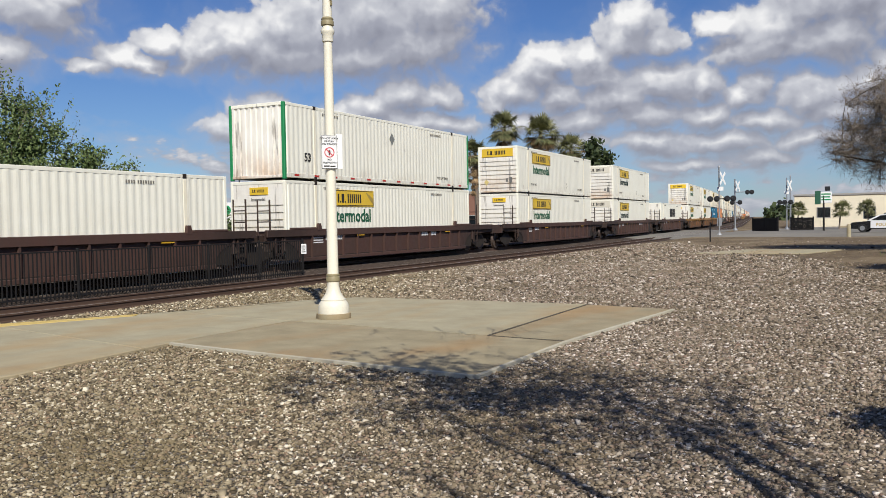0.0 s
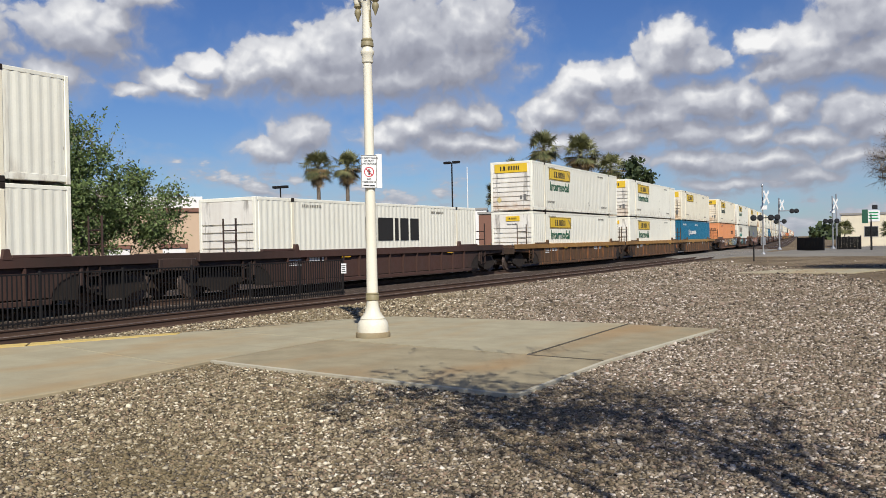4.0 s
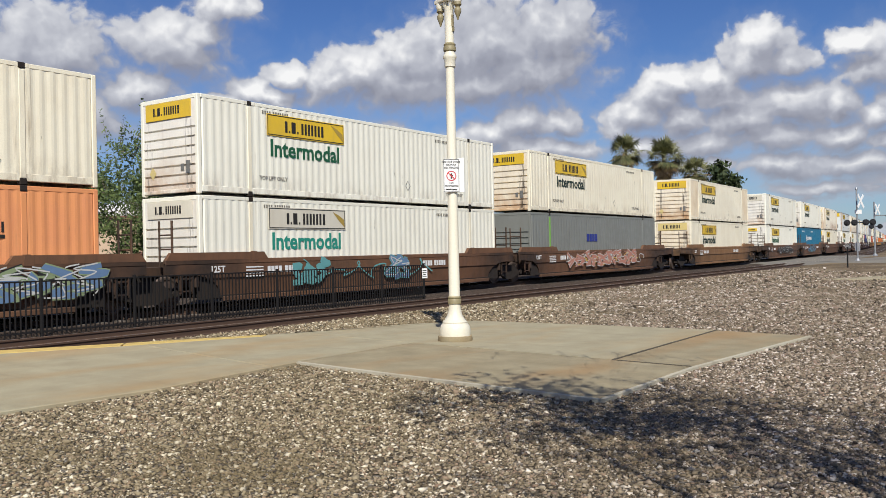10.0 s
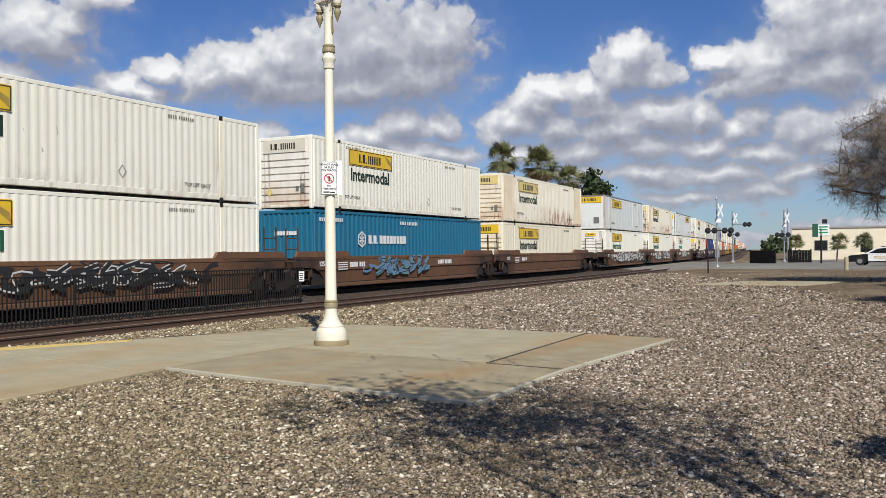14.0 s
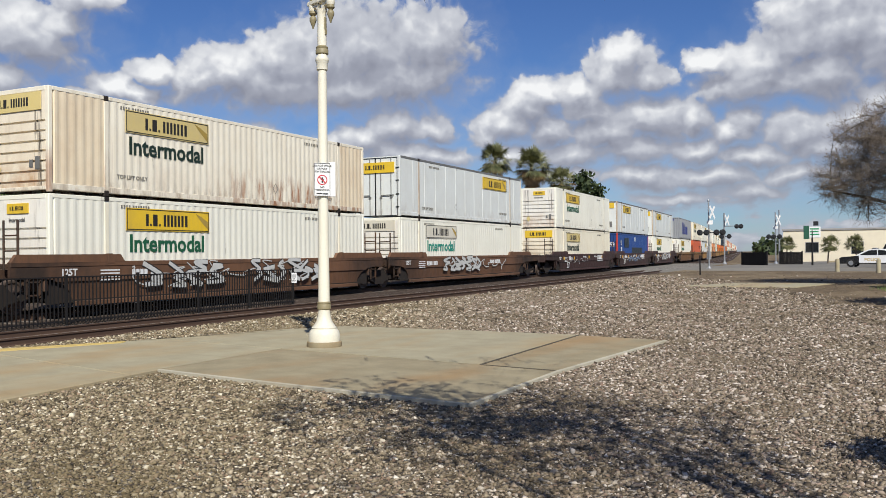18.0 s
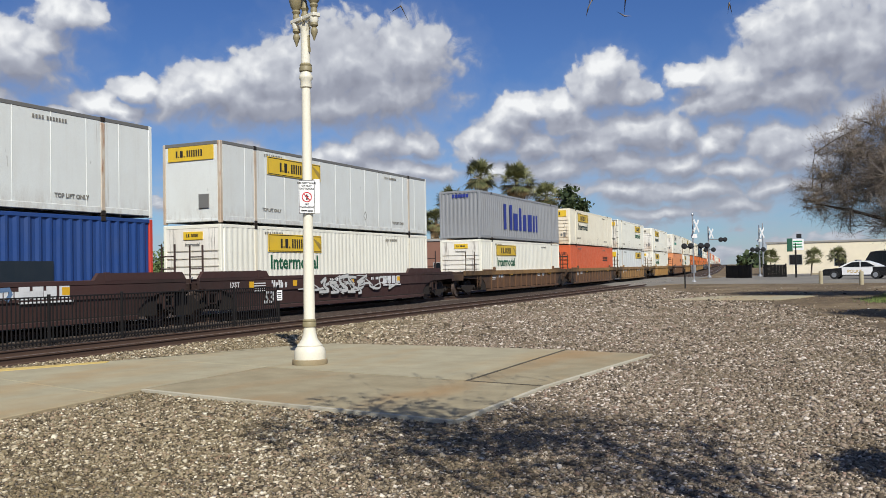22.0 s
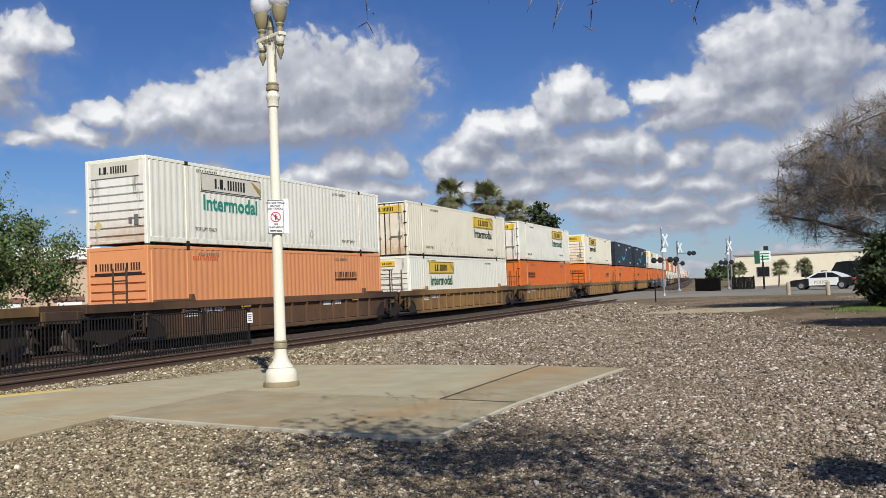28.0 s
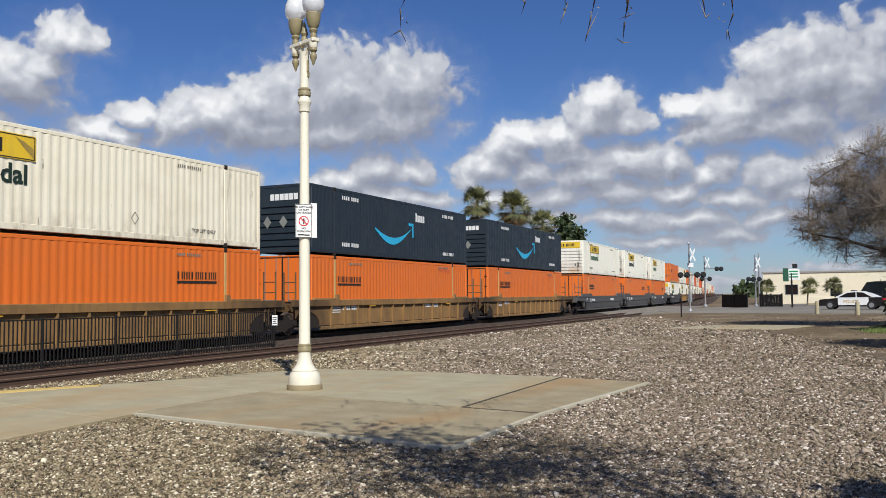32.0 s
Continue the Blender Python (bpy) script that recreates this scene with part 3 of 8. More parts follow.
def line_at(off):
    """The line off metres to the far side of the base line: lists of x, y and length from y = 0."""
    xs, ys = [], []
    for x, y in zip(LINE_X, LINE_Y):
        s = bend(y)
        c = 1 / math.hypot(1, s)
        xs.append(x - c * off)
        ys.append(y + s * c * off)
    run = [0.0]
    for i in range(1, len(xs)):
        run.append(run[-1] + math.hypot(xs[i] - xs[i - 1], ys[i] - ys[i - 1]))
    zero = float(np.interp(0.0, ys, run))
    return np.array(xs), np.array(ys), np.array(run) - zero


NEAR_MID, FENCE_OFF, FAR_MID = 1.22, 3.4, 5.9
RAIL_Z, FAR_Z = -0.05, 0.06


def on_line(off, s):
    x, y, run = the_line(off)
    return float(np.interp(s, run, x)), float(np.interp(s, run, y))


LINES = {}


def the_line(off):
    if off not in LINES:
        LINES[off] = line_at(off)
    return LINES[off]


def x_of(off, y):
    xs, ys, _ = the_line(off)
    return float(np.interp(y, ys, xs))

# ---------------------------------------------------------------- ground


def gravel_material(name, lo, mid, hi, scale, dirt, world_dirt=False):
    m = Mat(name)
    geo = m.nt.nodes.new("ShaderNodeNewGeometry").outputs["Position"]
    vor = m.node("ShaderNodeTexVoronoi", Scale=scale)
    m.link(geo, vor.inputs["Vector"])
    tone = m.nt.nodes.new("ShaderNodeSeparateColor")
    m.link(vor.outputs["Color"], tone.inputs[0])
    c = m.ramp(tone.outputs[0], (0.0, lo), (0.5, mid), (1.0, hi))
    # cell rims darkened: the shade between stones is put into the colour
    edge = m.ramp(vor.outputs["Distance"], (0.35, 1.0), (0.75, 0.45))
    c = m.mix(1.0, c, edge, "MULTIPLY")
    big = m.ramp(m.noise(0.35, 5, 0.6, world=True), (0.42, 0.0), (0.68, 0.75))
    c = m.mix(big, c, dirt)
    if world_dirt:
        # bare trodden earth away from the track
        sep = m.nt.nodes.new("ShaderNodeSeparateXYZ")
        m.link(geo, sep.inputs[0])
        sq = m.nt.nodes.new("ShaderNodeMath")
        sq.operation = "MULTIPLY"
        m.link(sep.outputs[1], sq.inputs[0])
        m.link(sep.outputs[1], sq.inputs[1])
        a = m.nt.nodes.new("ShaderNodeMath")
        a.operation = "MULTIPLY_ADD"
        m.link(sq.outputs[0], a.inputs[0])
        a.inputs[1].default_value = 0.0055
        m.link(sep.outputs[0], a.inputs[2])
        b = m.nt.nodes.new("ShaderNodeMath")
        b.operation = "MULTIPLY_ADD"
        m.link(m.noise(0.6, 5, 0.6, world=True), b.inputs[0])
        b.inputs[1].default_value = 4.0
        near = m.node("ShaderNodeMapRange", From_Min=9.2, From_Max=7.7, To_Max=1.1)
        m.link(sep.outputs[1], near.inputs["Value"])
        both = m.nt.nodes.new("ShaderNodeMath")
        m.link(a.outputs[0], both.inputs[0])
        m.link(near.outputs[0], both.inputs[1])
        m.link(both.outputs[0], b.inputs[2])
        rng = m.node("ShaderNodeMapRange", From_Min=2.2, From_Max=4.4)
        m.link(b.outputs[0], rng.inputs["Value"])
        soil = m.ramp(m.noise(2.5, 7, 0.7, world=True), (0.28, (0.066, 0.046, 0.028)), (0.52, (0.145, 0.107, 0.066)), (0.75, (0.26, 0.20, 0.125)))
        soil = m.mix(m.ramp(m.noise(0.22, 4, 0.6, (1, 0.5, 1), world=True), (0.48, 0.0), (0.66, 0.6)), soil, (0.30, 0.235, 0.145))
        peb = m.ramp(vor.outputs["Distance"], (0.12, 1.0), (0.3, 0.0))
        soil = m.mix(m.mix(1.0, peb, m.ramp(tone.outputs[1], (0.8, 0.0), (0.86, 0.8)), "MULTIPLY"), soil, (0.45, 0.41, 0.35))
        c = m.mix(rng.outputs[0], c, soil)
    m.base(c).rough(0.92, 0, 0.2)
    m.bump(vor.outputs["Distance"], 0.8, 0.03)
    return m.m


# dark soil, with the shade of gaps between stones put into its tones
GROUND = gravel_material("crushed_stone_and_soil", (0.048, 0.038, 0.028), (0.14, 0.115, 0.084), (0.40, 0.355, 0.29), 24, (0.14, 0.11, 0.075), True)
# oily stone, darkened further for the shade under the train
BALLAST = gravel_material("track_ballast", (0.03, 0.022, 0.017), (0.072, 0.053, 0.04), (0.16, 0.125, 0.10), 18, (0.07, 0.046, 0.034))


def asphalt():
    m = Mat("worn_asphalt")
    c = m.ramp(m.noise(30, 6, 0.7, world=True), (0.3, (0.13, 0.12, 0.10)), (0.7, (0.19, 0.175, 0.15)))
    c = m.mix(m.ramp(m.noise(0.3, 5, world=True), (0.4, 0.0), (0.7, 0.6)), c, (0.25, 0.23, 0.19))
    m.base(c).rough(0.9).bump(m.noise(60, 3, world=True), 0.3, 0.01)
    return m.m


def concrete(name, a, b, stain):
    m = Mat(name)
    c = m.ramp(m.noise(1.6, 7, 0.6, world=True), (0.3, a), (0.7, b))
    c = m.mix(m.ramp(m.noise(0.45, 5, 0.6, (1.6, 0.5, 1), world=True), (0.47, 0.0), (0.70, 0.55)), c, stain)
    c = m.mix(m.ramp(m.noise(1.1, 6, 0.7, (0.4, 2.6, 1), world=True), (0.58, 0.0), (0.78, 0.35)), c, (0.16, 0.13, 0.09))
    c = m.mix(1.0, c, m.ramp(m.noise(45, 4, world=True), (0.25, 0.82), (0.7, 0.955)), "MULTIPLY")
    m.base(c).rough(0.88, 0, 0.25).bump(m.noise(55, 4, world=True), 0.2, 0.006)
    return m.m


ASPHALT = asphalt()
CONCRETE = concrete("platform_concrete", (0.335, 0.295, 0.195), (0.43, 0.385, 0.258), (0.42, 0.26, 0.105))
CONCRETE2 = concrete("stained_concrete", (0.27, 0.225, 0.138), (0.385, 0.33, 0.21), (0.40, 0.22, 0.08))
PALEEDGE = concrete("pale_trowelled_concrete", (0.44, 0.40, 0.30), (0.55, 0.51, 0.40), (0.38, 0.31, 0.2))
TACTILE = plain("yellow_tactile_paving", (0.62, 0.45, 0.14), 0.75, 0, 0.25)


JOINT = plain("dark_joint_filler", (0.11, 0.09, 0.06), 0.95, 0, 0.5, 3.0)


def ground_height(off):
    """Height of the ground, by the distance to the far side of the base line."""
    pts = ((-1.6, -0.05), (-0.7, -0.14), (-0.1, -0.215), (3.2, -0.215), (4.3, -0.11), (7.4, -0.11), (9.0, -0.25), (12.0, -0.12), (900, -0.12))
    if off <= pts[0][0]:
        return pts[0][1]
    for (a, za), (b, zb) in zip(pts, pts[1:]):
        if off <= b:
            return za + (zb - za) * (off - a) / (b - a)
    return pts[-1][1]


def build_ground():
    offs = [-3000, -900, -300, -120, -60, -40, -30, -22, -16, -12, -9, -7, -5, -3.5, -2.5, -1.6, -1.15, -0.7, -0.1, 0.3, 1, 2.2, 3.2, 4.3, 5.5, 6.7, 7.4, 8.2, 9.0, 10.5, 12, 16, 25, 40, 80, 160, 400, 1200, 3000]
    ys = [-760, -500, -300, -150, -80, -40, -25, -15] + [-10 + i * 2 for i in range(60)] + [112 + i * 8 for i in range(14)] + [240, 280, 340, 420, 550, 750, 1000, 1400, 2000]
    for name, lo, hi, mat, label in (("ground", 0, len(offs), GROUND, "crushed stone and trodden soil, uneven"),):
        mb = MB()
        v = [(x_of(0, y) - o, y, ground_height(o) + (0.012 * noise.noise(Vector((o * 0.3, y * 0.3, 0))) if abs(o) < 60 else 0)) for y in ys for o in offs]
        n = len(offs)
        f = [(j * n + i, j * n + i + 1, (j + 1) * n + i + 1, (j + 1) * n + i) for j in range(len(ys) - 1) for i in range(n - 1)]
        mb.add(v, f)
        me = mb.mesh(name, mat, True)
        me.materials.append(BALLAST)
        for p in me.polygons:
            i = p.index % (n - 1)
            # ballast colour runs on past the tracks, standing in for shade under the cars
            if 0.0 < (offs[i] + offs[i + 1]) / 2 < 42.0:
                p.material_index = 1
        tagged(new(name, me), label, "ground", "", "structure")


build_ground()


def slab(name, pts, z0, z1, mat, parent, label=""):
    c = sum((Vector(p) for p in pts), Vector((0, 0))) / len(pts)
    pts = [tuple(Vector(p) + (c - Vector(p)).normalized() * 0.014) for p in pts]
    mb = MB()
    n = len(pts)
    ins = [tuple(Vector(p) + (c - Vector(p)).normalized() * 0.012) for p in pts]
    v = [(*p, z0) for p in pts] + [(*p, z1 - 0.01) for p in pts] + [(*p, z1) for p in ins]
    f = [(i, (i + 1) % n, n + (i + 1) % n, n + i) for i in range(n)] + [(n + i, n + (i + 1) % n, 2 * n + (i + 1) % n, 2 * n + i) for i in range(n)]
    f += [tuple(range(2 * n, 3 * n)), tuple(range(n - 1, -1, -1))]
    mb.add(v, f)
    return part(name, mb, mat, parent, label)


I_, F_, J_, K_ = (-5.94, 10.97), (-6.36, 15.80), (-9.74, 8.50), (-9.96, 11.30)
B_, R_ = (-4.53, 8.08), (-4.62, 15.55)


def build_platform():
    pav = tagged(empty("platform"), "pale concrete station platform end with stained slabs", "platform", "", "structure")
    edge = [(-13.50, 11.0), (-14.62, 8.6), (-15.62, 6.6)]
    slab("slab", [I_, F_, (-8.87, 15.74), (-11.75, 15.52), (-12.55, 14.2), (-13.02, 12.6), edge[0], (-13.4, 11.55), K_], -0.3, 0.0, CONCRETE, pav)
    slab("slab", [J_, (-8.0, 8.34), B_, (-4.72, 10.88), I_, K_], -0.3, -0.004, CONCRETE2, pav, "rust-stained concrete slab")
    slab("slab", [(-4.72, 10.9), R_, F_, I_], -0.3, -0.006, CONCRETE2, pav, "rust-stained concrete slab")
    edge_top = MB()
    for (x0, y0), (x1, y1) in ((J_, (-8.0, 8.34)), ((-8.0, 8.34), B_), (B_, (-4.72, 10.88)), ((-4.72, 10.88), R_)):
        nx, ny = (y1 - y0), -(x1 - x0)
        ln = math.hypot(nx, ny)
        nx, ny = nx / ln * 0.05, ny / ln * 0.05
        edge_top.add([(x0, y0, -0.2), (x1, y1, -0.2), (x1 + nx, y1 + ny, -0.2), (x0 + nx, y0 + ny, -0.2), (x0, y0, 0.002), (x1, y1, 0.002), (x1 + nx, y1 + ny, -0.004), (x0 + nx, y0 + ny, -0.004)],
                     [(3, 2, 1, 0), (4, 5, 6, 7), (0, 1, 5, 4), (1, 2, 6, 5), (2, 3, 7, 6), (3, 0, 4, 7)])
    for (x0, y0), (x1, y1) in ((I_, F_), (I_, (-4.72, 10.88)), (I_, K_), (J_, K_)):
        nx, ny = (y1 - y0), -(x1 - x0)
        ln = math.hypot(nx, ny)
        wd = 0.022 if (x0, y0) == I_ and (x1, y1) != K_ else 0.013
        nx, ny = nx / ln * wd, ny / ln * wd
        part("joint", MB().add([(x0 - nx, y0 - ny, 0.003), (x1 - nx, y1 - ny, 0.003), (x1 + nx, y1 + ny, 0.003), (x0 + nx, y0 + ny, 0.003), (x0 - nx, y0 - ny, -0.2), (x1 - nx, y1 - ny, -0.2), (x1 + nx, y1 + ny, -0.2), (x0 + nx, y0 + ny, -0.2)],
             [(3, 2, 1, 0), (4, 5, 6, 7), (0, 1, 5, 4), (1, 2, 6, 5), (2, 3, 7, 6), (3, 0, 4, 7)]), JOINT if wd > 0.02 else CONCRETE, pav, "dark weathered joint" if wd > 0.02 else "pale mortar joint")
    part("slab_edge", edge_top, PALEEDGE, pav, "pale trowelled slab edge")
    inner = [(-13.30, 10.75), (-14.22, 8.3), (-15.12, 6.35)]
    slab("slab", [K_, (-13.4, 11.55), edge[0], inner[0], (-14.1, 8.62), (-9.64, 7.92), J_], -0.3, -0.001, CONCRETE, pav)
    slab("slab", [(-9.64, 7.92), (-14.1, 8.62), inner[1], inner[2], (-15.7, 3.5), (-15.6, -14), (-9.35, -14), (-9.32, 4.1), (-9.27, 5.84)], -0.3, -0.002, CONCRETE, pav)
    slab("tactile_strip", [edge[0], edge[1], inner[1], inner[0]], -0.3, 0.004, TACTILE, pav, "yellow tactile edge strip")
    slab("tactile_strip", [edge[1], edge[2], inner[2], inner[1]], -0.3, 0.004, TACTILE, pav, "yellow tactile edge strip")
    slab("tactile_strip", [edge[2], (-16.1, 3.7), (-15.7, 3.5), inner[2]], -0.3, 0.004, TACTILE, pav, "yellow tactile edge strip")
    slab("tactile_strip", [(-16.1, 3.7), (-16.0, -14), (-15.6, -14), (-15.7, 3.5)], -0.3, 0.004, TACTILE, pav, "yellow tactile edge strip")
    far = tagged(empty("concrete_pad"), "pale concrete pad half sunk in the gravel", "pavement", "", "structure")
    slab("slab", [(-11.2, 40.0), (-6.2, 40.6), (-5.2, 45.5), (-9.6, 45.0)], -0.2, 0.0, CONCRETE, far)


build_platform()


def build_road():
    road = tagged(empty("road"), "worn grey asphalt street across the tracks", "road", "", "structure")
    mb = MB()
    xs = [-90, -60, -45, -36, -30, -28, -26, -24, -22, -19, -15, 0, 20, 60, 160]
    zs = [-0.09, -0.09, -0.09, -0.06, -0.06, -0.06, -0.06, -0.06, -0.04, 0.08, 0.18, 0.2, 0.2, 0.2, 0.2]
    v = [(x, y, z - (0.28 if y < 76 or y > 118 else 0)) for x, z in zip(xs, zs) for y in (73, 76, 118, 120)]
    n = len(xs)
    f = [(4 * i + k, 4 * i + k + 1, 4 * i + k + 5, 4 * i + k + 4) for i in range(n - 1) for k in range(3)]
    mb.add(v, f)
    part("roadway", mb, ASPHALT, road)
    part("kerb", MB().box(-13, 160, 108, 108.3, 0.0, 0.34, 0.02), CONCRETE, road)
    part("pavement", MB().box(-13, 150, 108.3, 129.5, 0.0, 0.30), CONCRETE2, road)


build_road()

# ---------------------------------------------------------------- tracks


def build_track(name, mid, top):
    tr = tagged(empty(name), "rusty steel rails on ties in ballast", "railway track", "railway tracks", "structure")
    prof = [(-0.07, -0.172), (0.07, -0.172), (0.07, -0.155), (0.012, -0.135), (0.012, -0.045), (0.036, -0.035), (0.036, -0.004), (0.028, 0.0), (-0.028, 0.0), (-0.036, -0.004), (-0.036, -0.035), (-0.012, -0.045), (-0.012, -0.135), (-0.07, -0.155)]
    ys = [-760, -400, -200] + [-100 + 4 * i for i in range(70)] + [180 + 20 * i for i in range(10)] + [400, 600, 900, 1300, 2000]
    for d in (-0.7535, 0.7535):
        xs, yy, _ = the_line(mid + d)
        v = []
        for y in ys:
            x = float(np.interp(y, yy, xs))
            v += [(x + px, y, top + pz) for px, pz in prof]
        n = len(prof)
        f = [(j * n + i, j * n + (i + 1) % n, (j + 1) * n + (i + 1) % n, (j + 1) * n + i) for j in range(len(ys) - 1) for i in range(n)]
        me = MB().add(v, f).mesh("rail", RAILMAT)
        me.materials.append(RAILTOP)
        for p in me.polygons:
            if p.index % n == 7:
                p.material_index = 1
        part("rail", me, None, tr)
    tie = MB().box(-1.3, 1.3, -0.12, 0.12, -0.38, -0.168, 0.02).mesh("tie", TIEMAT)
    s = -4.0
    while s < 95:
        x, y = on_line(mid, s)
        t = part("tie", tie, None, tr)
        t.matrix_basis = pose(x, y, top, 0, 0, -math.degrees(math.atan(bend(y))) * -1)
        s += 0.61
    return tr


build_track("track_near", NEAR_MID, RAIL_Z)
build_track("track_far", FAR_MID, FAR_Z)

# ---------------------------------------------------------------- fence between the tracks


def build_fence():
    fence = tagged(empty("picket_fence"), "black steel picket fence between two tracks", "fence")
    xs, ys, run = the_line(FENCE_OFF)
    end = 24.1
    z0, h = -0.215, 1.29
    picket = MB().box(-0.0145, 0.0145, -0.0145, 0.0145, 0.06, h, 0.003).mesh("picket", FENCEMAT)
    post = MB().box(-0.032, 0.032, -0.032, 0.032, 0, h + 0.06, 0.006).mesh("post", FENCEMAT)
    bay, s = 2.44, end
    while s > -14:
        x, y = on_line(FENCE_OFF, s)
        x2, y2 = on_line(FENCE_OFF, s - bay)
        yaw = math.degrees(math.atan2(-(x - x2), y - y2))
        part("post", post, None, fence).matrix_basis = pose(x, y, z0, 0, 0, yaw)
        for z in (0.14, h - 0.01):
            part("fence_rail", cached("fence_rail", lambda: MB().box(-0.018, 0.018, -bay, 0, -0.018, 0.018), FENCEMAT), None, fence).matrix_basis = pose(x, y, z0 + z, 0, 0, yaw)
        for i in range(1, 20):
            u = i / 20
            part("picket", picket, None, fence).matrix_basis = pose(x + (x2 - x) * u, y + (y2 - y) * u, z0, 0, 0, yaw)
        s -= bay
    x, y = on_line(FENCE_OFF, end)
    sg = tagged(empty("warning_sign", pose(x + 0.06, y - 0.02, z0 + 0.80, 0, 0, 40)), "small white warning sign on the fence end post", "sign")
    part("sign_plate", MB().box(-0.10, 0.10, -0.006, 0.006, 0, 0.36, 0.004), SIGNWHITE, sg)
    part("lettering", MB().box(-0.07, 0.07, -0.01, -0.007, 0.27, 0.30).box(-0.07, 0.07, -0.01, -0.007, 0.20, 0.23).box(-0.07, 0.07, -0.01, -0.007, 0.06, 0.09).box(-0.05, 0.05, -0.01, -0.007, 0.13, 0.16), INK, sg, "black bars of small print")


build_fence()

# ---------------------------------------------------------------- lamp post


def build_lamp_post():
    lamp = tagged(empty("street_lamp", pose(-9.53, 11.93, 0)), "cream painted ornamental lamp post with two white globes", "street lamp")
    part("foot_ring", MB().lathe([(0.30, 0.0), (0.305, 0.02), (0.30, 0.085), (0.285, 0.09)], 28), CONCRETE2, lamp, "grimy grey foot ring", "auto")
    part("base", MB().lathe([(0.27, 0.08), (0.272, 0.2), (0.25, 0.27), (0.215, 0.31), (0.22, 0.33), (0.185, 0.36), (0.135, 0.44), (0.11, 0.54), (0.098, 0.66), (0.095, 0.72)], 28), POSTWHITE, lamp, "", "auto")
    part("collar", MB().lathe([(0.10, 0.64), (0.118, 0.65), (0.118, 0.72), (0.108, 0.735), (0.118, 0.75), (0.115, 0.77), (0.1, 0.78)], 24), POSTTAN, lamp, "tan collar", "auto")
    part("shaft", MB().lathe([(0.10, 0.76), (0.094, 1.4), (0.086, 3.0), (0.078, 4.6), (0.076, 4.83)], 24), POSTWHITE, lamp, "", "auto")
    part("shaft_ring", MB().lathe([(0.076, 4.79), (0.098, 4.81), (0.098, 4.92), (0.118, 4.96), (0.122, 5.00), (0.095, 5.04), (0.09, 5.09)], 24), POSTWHITE, lamp, "", "auto")
    part("collar", MB().lathe([(0.09, 5.07), (0.112, 5.09), (0.112, 5.15), (0.1, 5.17), (0.108, 5.20), (0.08, 5.23)], 24), POSTTAN, lamp, "tan collar", "auto")
    part("neck", MB().lathe([(0.082, 5.22), (0.078, 5.6), (0.082, 5.80), (0.10, 5.86)], 20), POSTWHITE, lamp, "", "auto")
    part("service_cover", MB().box(0.045, 0.09, -0.03, 0.03, 5.5, 5.72, 0.01).box(0.06, 0.1, -0.02, 0.02, 5.42, 5.5), POSTTAN, lamp, "small tan cover")
    a = radians(-17)
    for sg in (-1, 1):
        m = pose(0, 0, 0, 0, 0, -17)
        arm = MB().box(0.0 if sg > 0 else -0.36, 0.36 if sg > 0 else 0.0, -0.075, 0.075, 5.98, 6.05, 0.012)
        arm.extrude([(sg * 0.06, 5.74), (sg * 0.12, 5.9), (sg * 0.22, 5.96), (sg * 0.34, 5.99), (sg * 0.06, 5.99)], -0.035, 0.035, "y")
        part("arm", arm.moved(m), POSTWHITE, lamp)
        x = sg * 0.27
        part("pendant", MB().lathe([(0.035, 5.92), (0.06, 5.90), (0.07, 5.84), (0.035, 5.80), (0.06, 5.77), (0.062, 5.72), (0.03, 5.64), (0.012, 5.58)], 14, (x, 0, 0)).moved(m), POSTTAN, lamp, "tan drop finial", "auto")
        part("pendant", MB().lathe([(0.075, 5.99), (0.078, 5.92), (0.05, 5.86)], 14, (x, 0, 0)).moved(m), POSTWHITE, lamp, "", "auto")
        part("lamp_holder", MB().lathe([(0.055, 6.05), (0.06, 6.10), (0.05, 6.14), (0.075, 6.19), (0.06, 6.22), (0.10, 6.28), (0.125, 6.40), (0.13, 6.48), (0.115, 6.50)], 20, (x, 0, 0)).moved(m), POSTTAN, lamp, "tan urn-shaped holder", "auto")
        part("globe", MB().lathe([(0.11, 6.49), (0.17, 6.55), (0.195, 6.66), (0.18, 6.77), (0.13, 6.87), (0.09, 6.92), (0.095, 6.94), (0.05, 7.0), (0.01, 7.03)], 24, (x, 0, 0)).moved(m), GLOBE, lamp, "frosted white globe", "auto")
    part("finial", MB().lathe([(0.06, 6.03), (0.07, 6.08), (0.045, 6.14), (0.07, 6.19), (0.05, 6.24), (0.03, 6.34), (0.012, 6.40)], 16), POSTTAN, lamp, "tan finial", "auto")
    sg = tagged(empty("no_trespassing_sign", pose(-9.53, 11.93, 2.60, 0, 0, 47)), "white metal warning sign strapped to the lamp post", "sign")
    part("sign_plate", MB().box(-0.17, 0.11, -0.112, -0.106, 0, 0.58, 0.003), SIGNWHITE, sg)
    part("sign_plate", MB().box(0.09, 0.20, -0.104, -0.098, 0.0, 0.60, 0.003), SIGNWHITE, sg, "blank back plate")
    part("border", MB().box(-0.165, 0.105, -0.1165, -0.1125, 0.005, 0.012).box(-0.165, 0.105, -0.1165, -0.1125, 0.568, 0.575).box(-0.165, -0.158, -0.1165, -0.1125, 0.005, 0.575).box(0.098, 0.105, -0.1165, -0.1125, 0.005, 0.575), INK, sg)
    for k, (words, z, size) in enumerate((("DO NOT WALK", 0.512, 0.045), ("OR PLAY", 0.462, 0.045), ("ON TRACKS", 0.412, 0.045), ("NO", 0.145, 0.045), ("TRESPASSING", 0.095, 0.040))):
        me = text_mesh(words, size, INK, 0.002)
